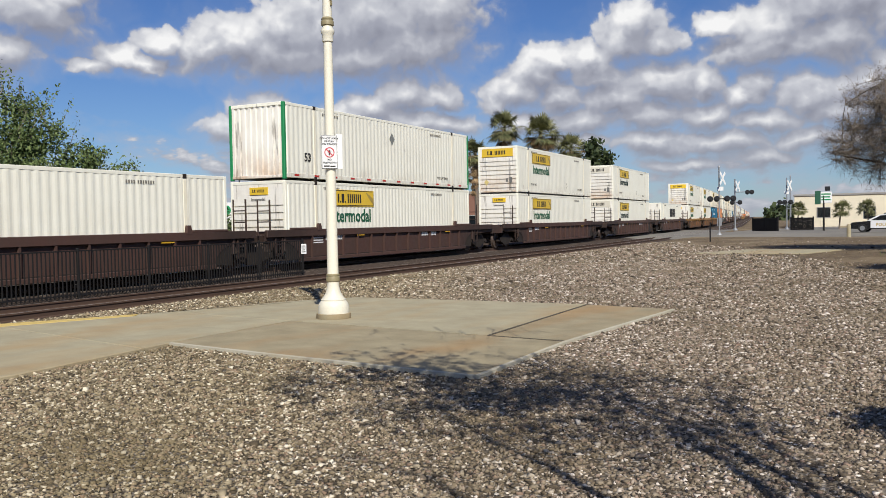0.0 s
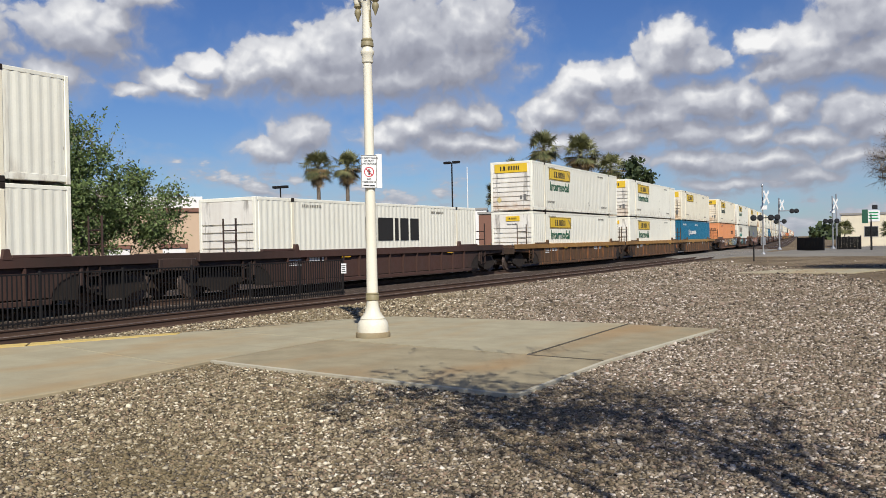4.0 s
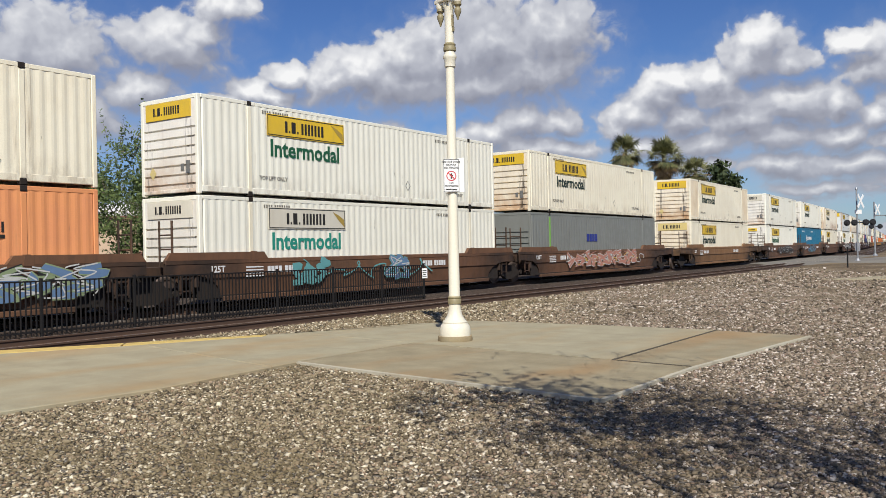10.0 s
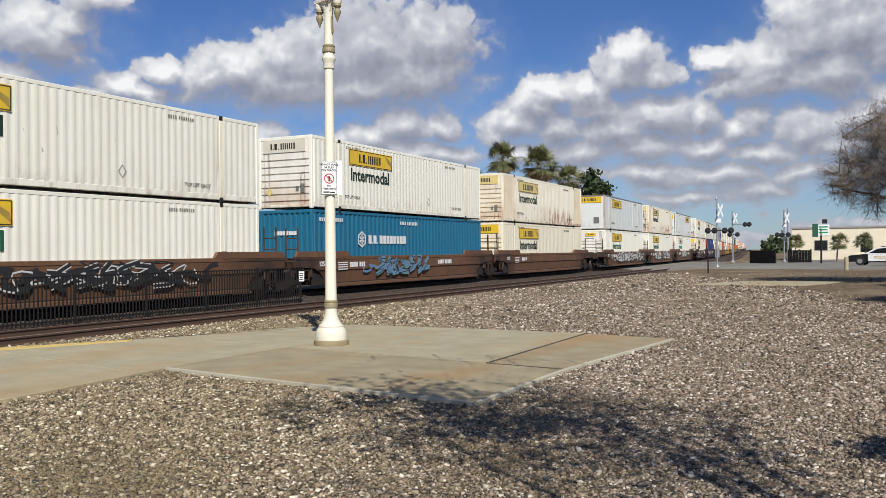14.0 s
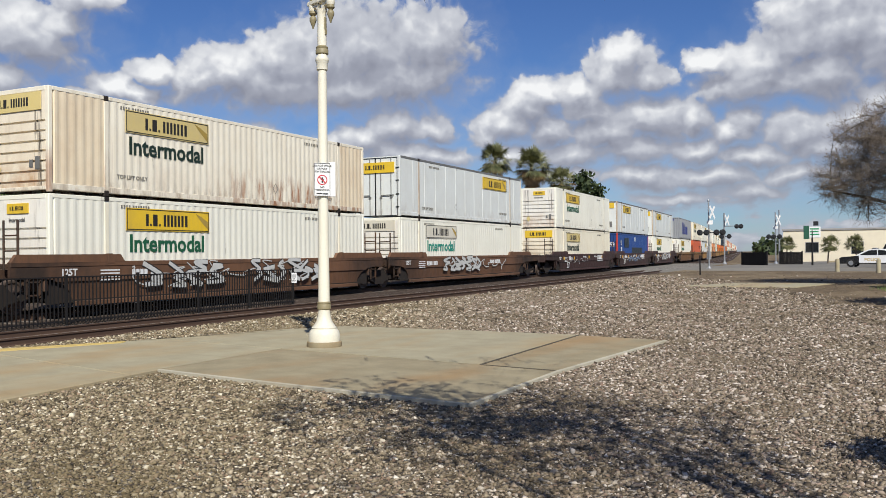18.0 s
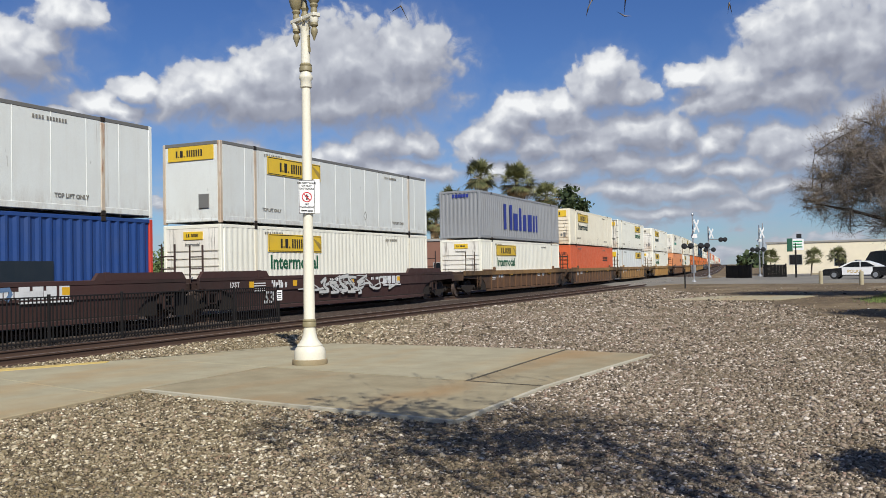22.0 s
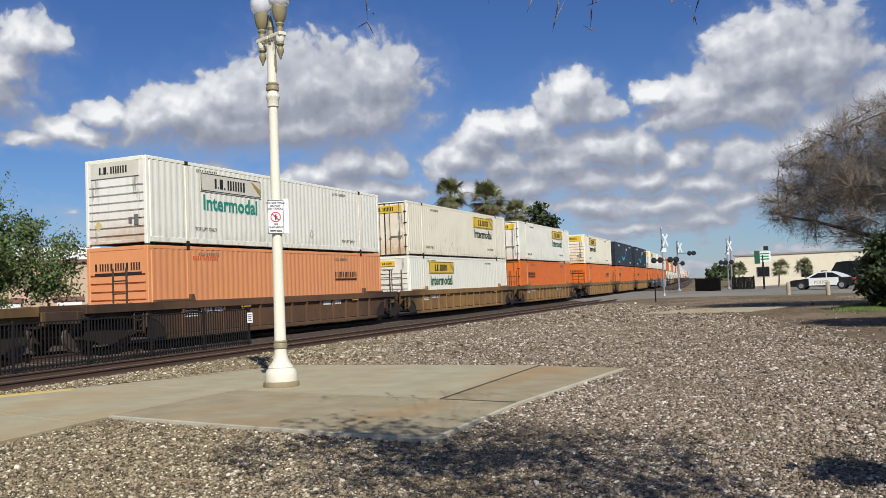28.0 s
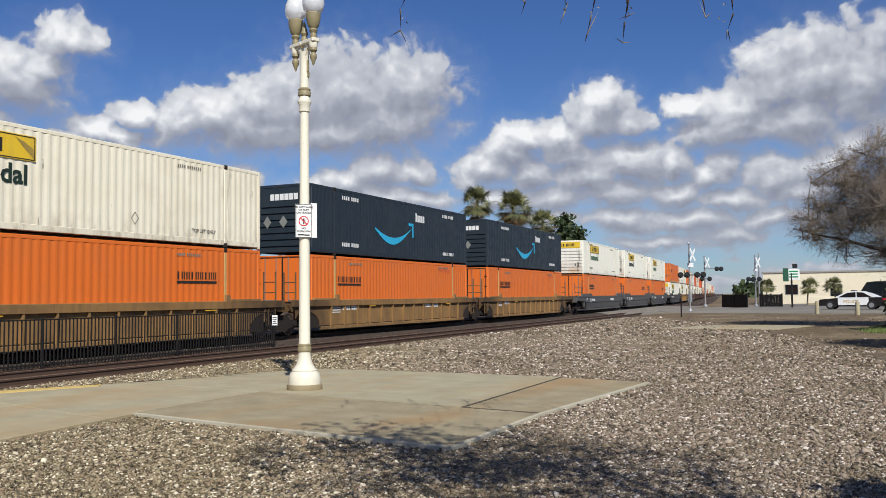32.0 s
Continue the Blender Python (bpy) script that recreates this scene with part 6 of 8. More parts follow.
# well style, paint, top chord, gap ahead (c coupler, j joint), lower, upper ('' none, '-' before: doors ahead), sprays
G = lambda s, *cols: tuple((s * 10 + i, -5.5 + i * 0.9 + (s % 3), 5.5 + (s % 4), c, w) for i, (c, w) in enumerate(cols))
TRAIN = [
    ("ribbed", BROWN, BROWN, "c", "blank", ""), ("ribbed", BROWN, BROWN, "j", "white_small", "greenpost"),
    ("ribbed", BROWN, BROWN, "c", "white_small", "white"), ("ribbed", BROWN, BROWN, "c", "white_pale", "white_pale"),
    ("ribbed", BROWN, BROWN, "c", "logo_white", ""),
    ("ribbed", RUSTBROWN, CHORDTAN, "c", "white_small", "white"), ("ribbed", RUSTBROWN, CHORDTAN, "j", "white_small", "white"), ("ribbed", RUSTBROWN, CHORDTAN, "j", "teal", "white_plain"),
    ("smooth", BROWN2, BROWN2, "c", "pale_orange", "cream", G(3, (5, .1), (0, .05)), ((31, -0.8, 4.2, 4, 5, 3), (34, -0.4, 4.2, 3, 5, 0), (32, 2.6, 5.6, 6, 5, 0), (35, 3.4, 4.6, 4, 6, 0), (33, -4.6, 2.8, 2, 0, 3))), ("smooth", BROWN2, BROWN2, "j", "white_faded", "white", G(5, (1, .05),), ((51, -4.6, 1.6, 1, 1, 1), (52, 0.2, 1.4, 4, 1, 0))),
    ("smooth", BROWN2, BROWN2, "j", "grey", "cream", G(7, (0, .05), (3, .05), (0, .04)), ((71, -4.5, 9.0, 2, 0, 2),)),
    ("smooth", OCHRE, OCHRE, "c", "cream_faded", "cream_bays"),
    ("smooth", BROWN2, BROWN2, "c", "white_small", "white_pale", G(2, (5, .2), (0, .05), (5, .14)), ((21, -1.0, 4.6, 5, 0, 5),)), ("smooth", BROWN2, BROWN2, "j", "teal", "white_pale", G(4, (4, .1),), ((41, -3.5, 5.0, 4, 1, 5),)),
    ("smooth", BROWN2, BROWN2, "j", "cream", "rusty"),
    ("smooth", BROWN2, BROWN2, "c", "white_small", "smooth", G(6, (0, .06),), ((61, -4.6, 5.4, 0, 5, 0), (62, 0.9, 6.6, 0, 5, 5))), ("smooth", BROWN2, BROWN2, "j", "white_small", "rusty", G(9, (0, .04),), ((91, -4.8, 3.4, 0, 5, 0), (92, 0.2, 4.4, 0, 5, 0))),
    ("smooth", BROWN2, BROWN2, "j", "white_faded", "-smooth", G(11, (0, .05),), ((111, -3.8, 5.0, 0, 5, 0),)),
    ("smooth", DARKBROWN, DARKBROWN, "c", "cream_worn", "white_small", G(12, (0, .03),)), ("smooth", DARKBROWN, DARKBROWN, "j", "blue", "smooth", G(13, (0, .06), (4, .12))),
    ("smooth", DARKBROWN, DARKBROWN, "j", "white_small", "smooth", G(14, (0, .05), (0, .1)), ((141, -2.2, 3.6, 0, 5, 0),)),
    ("ribbed", TANBROWN, TAN, "c", "white_small", "steel"), ("ribbed", TANBROWN, TAN, "j", "red_orange", "cream"), ("ribbed", TAN, TAN, "j", "-smooth", "-white"),
    ("ribbed", YELLOWCAR, YELLOWCAR, "c", "white_small", "white_pale"),
    ("ribbed", TANBROWN, TANBROWN, "c", "pale_orange", "white_faded"), ("ribbed", TAN, TAN, "j", "white_small", "-cream"), ("ribbed", TAN, TAN, "j", "-orange", "-white"),
    ("ribbed", TAN, TAN, "c", "orange", "cream"), ("ribbed", TAN, TAN, "j", "-orange", "navy"), ("ribbed", TAN, TAN, "j", "-orange", "navy"),
    ("smooth", DARKGREYCAR, DARKGREYCAR, "c", "-orange", "white"), ("smooth", DARKGREYCAR, DARKGREYCAR, "j", "orange", "white_pale"), ("smooth", DARKGREYCAR, DARKGREYCAR, "j", "orange", "white_small"),
    ("smooth", DARKGREYCAR, BROWN, "c", "white", "-orange"), ("ribbed", TAN, TAN, "j", "white", "-white"), ("ribbed", TAN, TAN, "j", "white", "orange"),
]
_r = random.Random(5)
for _i in range(24):
    TRAIN.append((_r.choice(("ribbed", "smooth")), _r.choice((TANBROWN, BROWN, BROWN2, DARKBROWN)), BROWN, "j" if _i % 3 else "c",
                  _r.choice(("white", "white_small", "orange", "white", "grey", "white_faded")), _r.choice(("white", "white_pale", "cream", "white", "", "red_orange", "smooth"))))
SPEED = 18.418
RUNNERS = []       # (thing, distance of its middle along the line at the start, height, turned)


def build_train():
    at = 5.18 + CL / 2
    for i, spec in enumerate(TRAIN):
        style, paint, chord, gap, low, high = spec[:6]
        if i:
            at += CL + (7.12 if gap == "c" else 3.2)
        nxt = TRAIN[i + 1][3] if i + 1 < len(TRAIN) else "c"
        far = i > 36
        car = well_car(style, paint, chord, "coupler" if gap == "c" else "joint", "coupler" if nxt == "c" else "joint", spec[6] if len(spec) > 6 else (), far, i % 2, spec[7] if len(spec) > 7 else ())
        RUNNERS.append((car, at, FAR_Z, False))
        z = FAR_Z + 0.352
        for k in (low, high):
            if k:
                RUNNERS.append((container(k.lstrip("-"), far, (-1,) if k[0] == "-" else (1,)), at, z, k[0] == "-"))
                z += CH + 0.02


build_train()

# ---------------------------------------------------------------- plants


def leaf_material(name, a, b):
    m = Mat(name)
    isl = m.nt.nodes.new("ShaderNodeNewGeometry").outputs["Random Per Island"]
    m.base(m.ramp(isl, (0.0, a), (1.0, b))).rough(0.6, 0, 0.3)
    m.bsdf.inputs["Transmission Weight"].default_value = 0.0
    m.bsdf.inputs["Subsurface Weight"].default_value = 0.0
    return m.m


LEAF = leaf_material("green_leaves", (0.048, 0.078, 0.024), (0.16, 0.21, 0.07))
LEAFDARK = leaf_material("dark_green_leaves", (0.02, 0.034, 0.013), (0.065, 0.085, 0.03))
PALMLEAF = leaf_material("palm_fronds", (0.08, 0.09, 0.034), (0.27, 0.265, 0.125))
PALMDEAD = leaf_material("dry_palm_fronds", (0.20, 0.13, 0.065), (0.40, 0.27, 0.13))
TWIGMAT = leaf_material("bare_twigs", (0.12, 0.095, 0.075), (0.29, 0.24, 0.19))
BARK = plain("grey_brown_bark", (0.125, 0.10, 0.078), 0.9, 0, 0.5, 9)
PALMBARK = plain("palm_trunk_bark", (0.20, 0.16, 0.12), 0.9, 0, 0.45, 7)


def np_mesh(name, verts, faces, mat):
    """A mesh from arrays of vertices (n, 3) and equal-sided faces (m, k)."""
    me = bpy.data.meshes.new(name)
    k = faces.shape[1]
    me.vertices.add(len(verts))
    me.vertices.foreach_set("co", np.ascontiguousarray(verts, dtype=np.float32).ravel())
    me.loops.add(faces.size)
    me.loops.foreach_set("vertex_index", np.ascontiguousarray(faces, dtype=np.int32).ravel())
    me.polygons.add(len(faces))
    me.polygons.foreach_set("loop_start", np.arange(0, faces.size, k, dtype=np.int32))
    me.update(calc_edges=True)
    me.materials.append(mat)
    return me


def leaves_mesh(name, centres, size, mat, rng, long=1.9):
    """A small folded leaf at each centre, turned at random."""
    n = len(centres)
    d = rng.normal(size=(n, 3))
    d /= np.linalg.norm(d, axis=1, keepdims=True)
    e = np.cross(d, rng.normal(size=(n, 3)))
    e /= np.linalg.norm(e, axis=1, keepdims=True)
    s = size * rng.uniform(0.6, 1.4, (n, 1))
    nrm = np.cross(d, e)
    quad = np.stack([centres - d * s * long / 2, centres + e * s / 2 + nrm * s * 0.12, centres + d * s * long / 2, centres - e * s / 2 + nrm * s * 0.12], 1).reshape(-1, 3)
    return np_mesh(name, quad, np.arange(4 * n).reshape(-1, 4), mat)


def strips_mesh(name, a, b, w, mat):
    """Thin three-sided twigs from a to b."""
    n = len(a)
    d = b - a
    p = np.cross(d, np.array([0.3, 0.5, 0.81]))
    p /= np.linalg.norm(p, axis=1, keepdims=True) + 1e-9
    q = np.cross(d, p)
    q /= np.linalg.norm(q, axis=1, keepdims=True) + 1e-9
    w = np.broadcast_to(np.asarray(w, float).reshape(-1, 1), (n, 1))
    v = np.stack([a + p * w, a - p * w * 0.5 + q * w * 0.87, a - p * w * 0.5 - q * w * 0.87, b], 1).reshape(-1, 3)
    i = 4 * np.arange(n)[:, None]
    f = np.concatenate([i + [0, 1, 3], i + [1, 2, 3], i + [2, 0, 3]])
    return np_mesh(name, v, f, mat)


def limbs(base, height, spread, rng, levels=4, first=0.28, forks=3, lean=(0, 0), r0=0.2, up=0.25):
    """A branching frame: its tubes, and the places of its outer twigs."""
    mb, tips = MB(), []

    def grow(p, d, length, r, level):
        pts, q, dd = [p], p.copy(), d.copy()
        for _ in range(4):
            dd = (dd + Vector(rng.normal(0, 0.14, 3)) + Vector((0, 0, up * 0.25))).normalized()
            q = q + dd * length / 4
            pts.append(q.copy())
            if level >= 1:
                tips.append((q.copy(), dd.copy(), level))
        mb.tube(pts, r, r * 0.6, 7 if level < 2 else 4)
        if level < levels:
            for k in range(forks + (1 if level == 0 else 0)):
                turn = Vector(rng.normal(0, 1, 3)).cross(dd).normalized()
                ang = rng.uniform(0.45, 0.95) * spread
                nd = (dd * math.cos(ang) + turn * math.sin(ang)).normalized()
                at = pts[rng.integers(2, 5)]
                grow(at.copy(), nd, length * rng.uniform(0.58, 0.8), r * 0.58, level + 1)
    grow(Vector(base), Vector((lean[0], lean[1], 1)).normalized(), height * first, r0, 0)
    return mb, tips


def crown_tree(name, m, blobs, label, seed, r0, fork, n_main, n_mid, n_fine, category="tree"):
    """A trunk, limbs and branches that fill the given swellings (centre, half sizes). Returns the thing, the outer branch ends and their directions."""
    rng = np.random.default_rng(seed)
    tree = tagged(empty(name, m), label, category)
    blobs = np.array(blobs, float)
    vol = np.prod(blobs[:, 3:], axis=1)

    def aims(n, power):
        k = rng.choice(len(blobs), n, p=vol / vol.sum())
        d = rng.normal(size=(n, 3))
        d /= np.linalg.norm(d, axis=1, keepdims=True)
        return blobs[k, :3] + blobs[k, 3:] * d * rng.uniform(0, 1, (n, 1)) ** power

    mb = MB()
    top = np.array(fork, float)
    mb.tube([(0, 0, -0.15), (top[0] * 0.3, top[1] * 0.3, top[2] * 0.5), tuple(top)], r0, r0 * 0.75, 10)
    pos = [top]

    def branch(a, b, ra, rb, sides, lift):
        c = (a + b) / 2 + np.array([0, 0, lift * np.linalg.norm(b - a)]) + rng.normal(0, 0.06 * np.linalg.norm(b - a), 3)
        pts = [(1 - u) ** 2 * a + 2 * u * (1 - u) * c + u * u * b for u in (0, 0.25, 0.5, 0.75, 1)]
        mb.tube([tuple(p) for p in pts], ra, rb, sides)
        return pts[1:]
    cand = aims(60, 0.4)
    chosen = [cand[np.argmax(cand[:, 2])]]
    for _ in range(n_main - 1):
        d = np.min([np.linalg.norm(cand - c, axis=1) for c in chosen], axis=0)
        chosen.append(cand[np.argmax(d)])
    for c in chosen:
        pos += branch(top, top + (c - top) * 0.9, r0 * 0.5, r0 * 0.14, 7, 0.08)
    for c in aims(n_mid, 0.6):
        P = np.array(pos)
        d = np.linalg.norm(P - c, axis=1) + 0.5 * np.maximum(0, P[:, 2] - c[2])
        pos += branch(P[np.argmin(d)], c, r0 * 0.11, r0 * 0.035, 4, 0.03)
    part("trunk", mb, BARK, tree)
    P = np.array(pos)
    ends = aims(n_fine, 0.45)
    near = np.array([np.argmin(np.linalg.norm(P - c, axis=1) + 0.4 * np.maximum(0, P[:, 2] - c[2])) for c in ends])
    return tree, P[near], ends, rng


def leafy_crown(name, m, blobs, label, seed, r0=0.15, fork=(0, 0, 1.2), fine=420, leaf=0.12, count=12000, mat=None, puff=0.22, shoots=0, category="tree", inner=0.35):
    tree, a, b, rng = crown_tree(name, m, blobs, label, seed, r0, fork, 6, 40, fine, category)
    u = rng.uniform(inner, 1.0, (count, 1))
    k = rng.integers(0, len(a), count)
    at = a[k] + (b[k] - a[k]) * u + rng.normal(0, puff, (count, 3))
    if shoots:
        # long upright shoots past the outline
        high = b[np.argsort(-(b[:, 2] + rng.normal(0, 0.8, len(b))))[:shoots]]
        tip = high + np.stack([rng.normal(0, 0.35, shoots), rng.normal(0, 0.35, shoots), rng.uniform(0.5, 1.5, shoots)], 1)
        a, b = np.concatenate([a, high]), np.concatenate([b, tip])
        k = rng.integers(0, shoots, shoots * 26)
        at = np.concatenate([at, high[k] + (tip - high)[k] * rng.uniform(0, 1.02, (len(k), 1)) + rng.normal(0, 0.07, (len(k), 3))])
    part("twig_work", strips_mesh("twig_work", a, b, 0.014, TWIGMAT), None, tree, "thin twigs")
    at = at[at[:, 2] > 0.05]
    part("crown", leaves_mesh("crown", at, leaf, mat or LEAF, rng), None, tree)
    return tree


def bare_crown(name, m, blobs, label, seed):
    tree, a, b, rng = crown_tree(name, m, blobs, label, seed, 0.30, (-0.2, 0, 2.1), 9, 170, 4600)
    n = len(a)
    pa, pb, w = [a], [b], [np.full(n, 0.017)]
    d0 = (b - a) / (np.linalg.norm(b - a, axis=1, keepdims=True) + 1e-6)
    for _ in range(8):
        u = rng.uniform(0.3, 1.0, (n, 1))
        q = a + (b - a) * u
        d = d0 * 0.8 + rng.normal(0, 0.65, (n, 3)) + (0, 0, 0.15)
        for step in range(3):
            d /= np.linalg.norm(d, axis=1, keepdims=True)
            e = q + d * rng.uniform(0.14, 0.36, (n, 1))
            pa.append(q), pb.append(e), w.append(np.full(n, 0.013 - 0.003 * step))
            q, d = e, d + rng.normal(0, 0.45, (n, 3)) + (0, 0, 0.1)
    part("crown", strips_mesh("crown", np.concatenate(pa), np.concatenate(pb), np.concatenate(w), TWIGMAT), None, tree, "dense bare twigs")
    return tree


def palm(base, height, seed, crown=1.6, skirt=5):
    rng = np.random.default_rng(seed)
    tree = tagged(empty("palm_tree", pose(*base)), "tall fan palm with a skirt of dry fronds", "palm tree", "palms beyond the tracks")
    lean = rng.normal(0, 0.15, 2)
    part("trunk", MB().tube([(0, 0, -0.1), (lean[0] * .3, lean[1] * .3, height * .4), (lean[0], lean[1], height - crown * 0.7)], 0.24 if skirt else 0.09, 0.16 if skirt else 0.06, 9), PALMBARK, tree)
    top = np.array([lean[0], lean[1], height - crown * 0.8])

    def fans(n, lo, hi, length):
        v, f = [], []
        for _ in range(n):
            az, el = rng.uniform(0, 2 * math.pi), rng.uniform(lo, hi)
            d = np.array([math.cos(az) * math.cos(el), math.sin(az) * math.cos(el), math.sin(el)])
            s = np.cross(d, [0, 0, 1.0])
            s /= np.linalg.norm(s) + 1e-9
            u = np.cross(s, d)
            reach = length * rng.uniform(0.75, 1.2)
            hub = top + d * reach * 0.62
            for k in range(11):
                t = (k - 5) / 5 * 1.5
                w = d * math.cos(t) + s * math.sin(t)
                end = hub + w * reach * 0.55 - np.array([0, 0, 0.15 * length]) * (0.4 + abs(t)) + u * rng.normal(0, 0.04)
                mid = hub + w * reach * 0.26
                sd = np.cross(w, u) * length * 0.036
                i = len(v)
                v += [hub, mid + sd, end, mid - sd]
                f.append((i, i + 1, i + 2, i + 3))
            i = len(v)
            v += [top + s * 0.03, top - s * 0.03, hub - s * 0.03, hub + s * 0.03]
            f.append((i, i + 1, i + 2, i + 3))
        return np.array(v), np.array(f)
    v, f = fans(66, -0.75, 1.45, crown)
    part("crown", np_mesh("crown", v, f, PALMLEAF), None, tree)
    if skirt:
        v, f = fans(26, -1.3, -0.1, crown * 0.85)
        for drop in (0.55, 1.1, 1.7, 2.3, 2.9)[:skirt]:
            top = top - np.array([0, 0, crown * 0.42])
            v2, f2 = fans(13, -1.45, -0.75, crown * (0.75 - 0.08 * drop))
            f = np.concatenate([f, f2 + len(v)])
            v = np.concatenate([v, v2])
        part("dry_fronds", np_mesh("dry_fronds", v, f, PALMDEAD), None, tree, "dry brown hanging fronds")
    return tree


def polar(az, dist, z=0.0):
    return (dist * math.sin(radians(az)), dist * math.cos(radians(az)), z)


def facing(az, dist, z=-0.15):
    """A place by azimuth and distance, its x axis across the line of sight."""
    return pose(*polar(az, dist, z), 0, 0, -az)


def build_plants():
    leafy_crown("tree", facing(-57.0, 38), [(-0.8, 0, 4.3, 2.6, 2.4, 2.9), (1.2, 0, 3.2, 2.6, 2.4, 2.4), (2.7, 0, 3.3, 1.9, 1.8, 2.0), (0.2, 0, 5.6, 1.1, 1.2, 1.6)],
                "young leafy green tree with long shoots beyond the tracks", 3, 0.14, (0, 0, 0.9), 620, 0.072, 34000, None, 0.2, 40)
    leafy_crown("tree", facing(-63.0, 40), [(0, 0, 4.0, 2.2, 2.2, 2.7), (-1.8, 0, 3.2, 1.8, 1.8, 2.0), (1.4, 0, 5.0, 1.2, 1.3, 1.7)],
                "leafy green tree with thin shoots beyond the tracks", 8, 0.13, (0, 0, 1.0), 480, 0.072, 24000, None, 0.2, 26)
    leafy_crown("bush", facing(-46.8, 52), [(0, 0, 1.75, 1.7, 1.5, 1.7)], "rounded green shrub beyond the tracks", 5, 0.07, (0, 0, 0.3), 200, 0.10, 11000, None, 0.2, 0, "bush", 0.0)
    leafy_crown("bush", facing(-35.0, 60), [(0, 0, 1.9, 2.1, 1.6, 1.8)], "green shrub beyond the tracks", 15, 0.08, (0, 0, 0.4), 160, 0.16, 5000, None, 0.25, 6, "bush", 0.0)
    leafy_crown("tree", facing(-21.5, 88), [(0, 0, 8.4, 1.3, 1.4, 1.7), (0.8, 0, 7.2, 1.2, 1.3, 1.3), (-0.9, 0, 7.0, 1.2, 1.3, 1.4), (0.1, 0, 4.8, 1.7, 1.6, 2.4)], "dark leafy tree beside tall palms", 12, 0.2, (0, 0, 2.2), 240, 0.26, 3200, LEAFDARK, 0.22, 0)
    for az, d, h, c, k in ((-29.1, 84, 9.4, 1.5, 1), (-27.25, 90, 12.6, 1.75, 2), (-24.95, 90, 12.1, 2.0, 3), (-23.1, 88, 10.0, 1.6, 4), (-42.0, 80, 10.0, 1.5, 5), (-40.2, 82, 10.2, 1.5, 6), (-30.2, 100, 8.5, 1.6, 7)):
        palm(polar(az, d, -0.15), h, 40 + k, c, 1 if k in (5, 6) else 5)
    bare_crown("bare_tree", pose(1.2, 45.0, -0.06), [(-3.3, 0, 4.9, 3.9, 3.6, 2.2), (-1.2, 0, 6.9, 3.5, 3.8, 3.0), (-4.3, 0, 6.5, 2.4, 2.6, 1.9), (3.2, 0, 6.0, 4.4, 4.2, 3.3), (-5.8, 0, 4.9, 1.7, 1.9, 1.2)],
               "large bare grey-brown tree with dense twigs", 21)
    # the last three stand out of view, the nearest raised to shade the dirt
    for x, y, sx, hz, k in ((0.35, 41.0, 1.9, 1.9, 1), (-0.75, 40.6, 1.2, 1.7, 6), (3.4, 40.4, 2.2, 1.45, 2), (2.7, 36.4, 1.9, 1.5, 3), (2.2, 31.0, 1.7, 2.2, 4)):
        leafy_crown("bush", pose(x, y, -0.08), [(0, 0, hz * 0.93, sx, 1.7, hz), (0.3, 0.2, hz * 0.7, sx * 0.9, 1.6, hz * 0.85)], "dense dark green bush at the edge of the dirt", 60 + k, 0.08, (0, 0, 0.35), 260, 0.10, 11000 if k < 4 or k == 6 else 9000, LEAFDARK, 0.13, 0, "bush", 0.0)
    # unseen tree, added to throw shade on the dirt to its left
    leafy_crown("tree", pose(2.55, 27.0, -0.08), [(0, 0, 4.6, 2.0, 2.2, 1.7), (0.6, 0.4, 5.4, 1.6, 1.8, 1.4)], "dense dark green tree out of view, added to shade the dirt", 65, 0.12, (0, 0, 2.0), 300, 0.12, 9000, LEAFDARK, 0.2, 0)
    for az, d, h, k in ((-9.2, 112, 2.6, 1), (-6.9, 100, 2.4, 2), (-5.3, 101, 2.5, 3)):
        palm(polar(az, d, 0.2), h + 0.3, 80 + k, 1.0, 0)
    # far tree line
    rng = np.random.default_rng(77)
    pts = []
    for i in range(900):
        az = rng.uniform(-75, 12)
        d = rng.uniform(330, 420)
        pts.append((*polar(az, d)[:2], rng.uniform(0, 5.5 * (0.5 + 0.5 * abs(math.sin(az * 1.7))))))
    pts = np.repeat(np.array(pts), 22, 0) + rng.normal(0, 1.2, (900 * 22, 3))
    pts[:, 2] = np.abs(pts[:, 2])
    # keep the line of the tracks clear
    xs, ys, _ = the_line(3.0)
    keep = np.abs(pts[:, 0] - np.interp(pts[:, 1], ys, xs)) > 9
    tagged(new("far_trees", leaves_mesh("far_trees", pts[keep], 1.5, LEAFDARK, rng, 1.2)), "distant dark line of trees", "trees", "", "stuff")


build_plants()


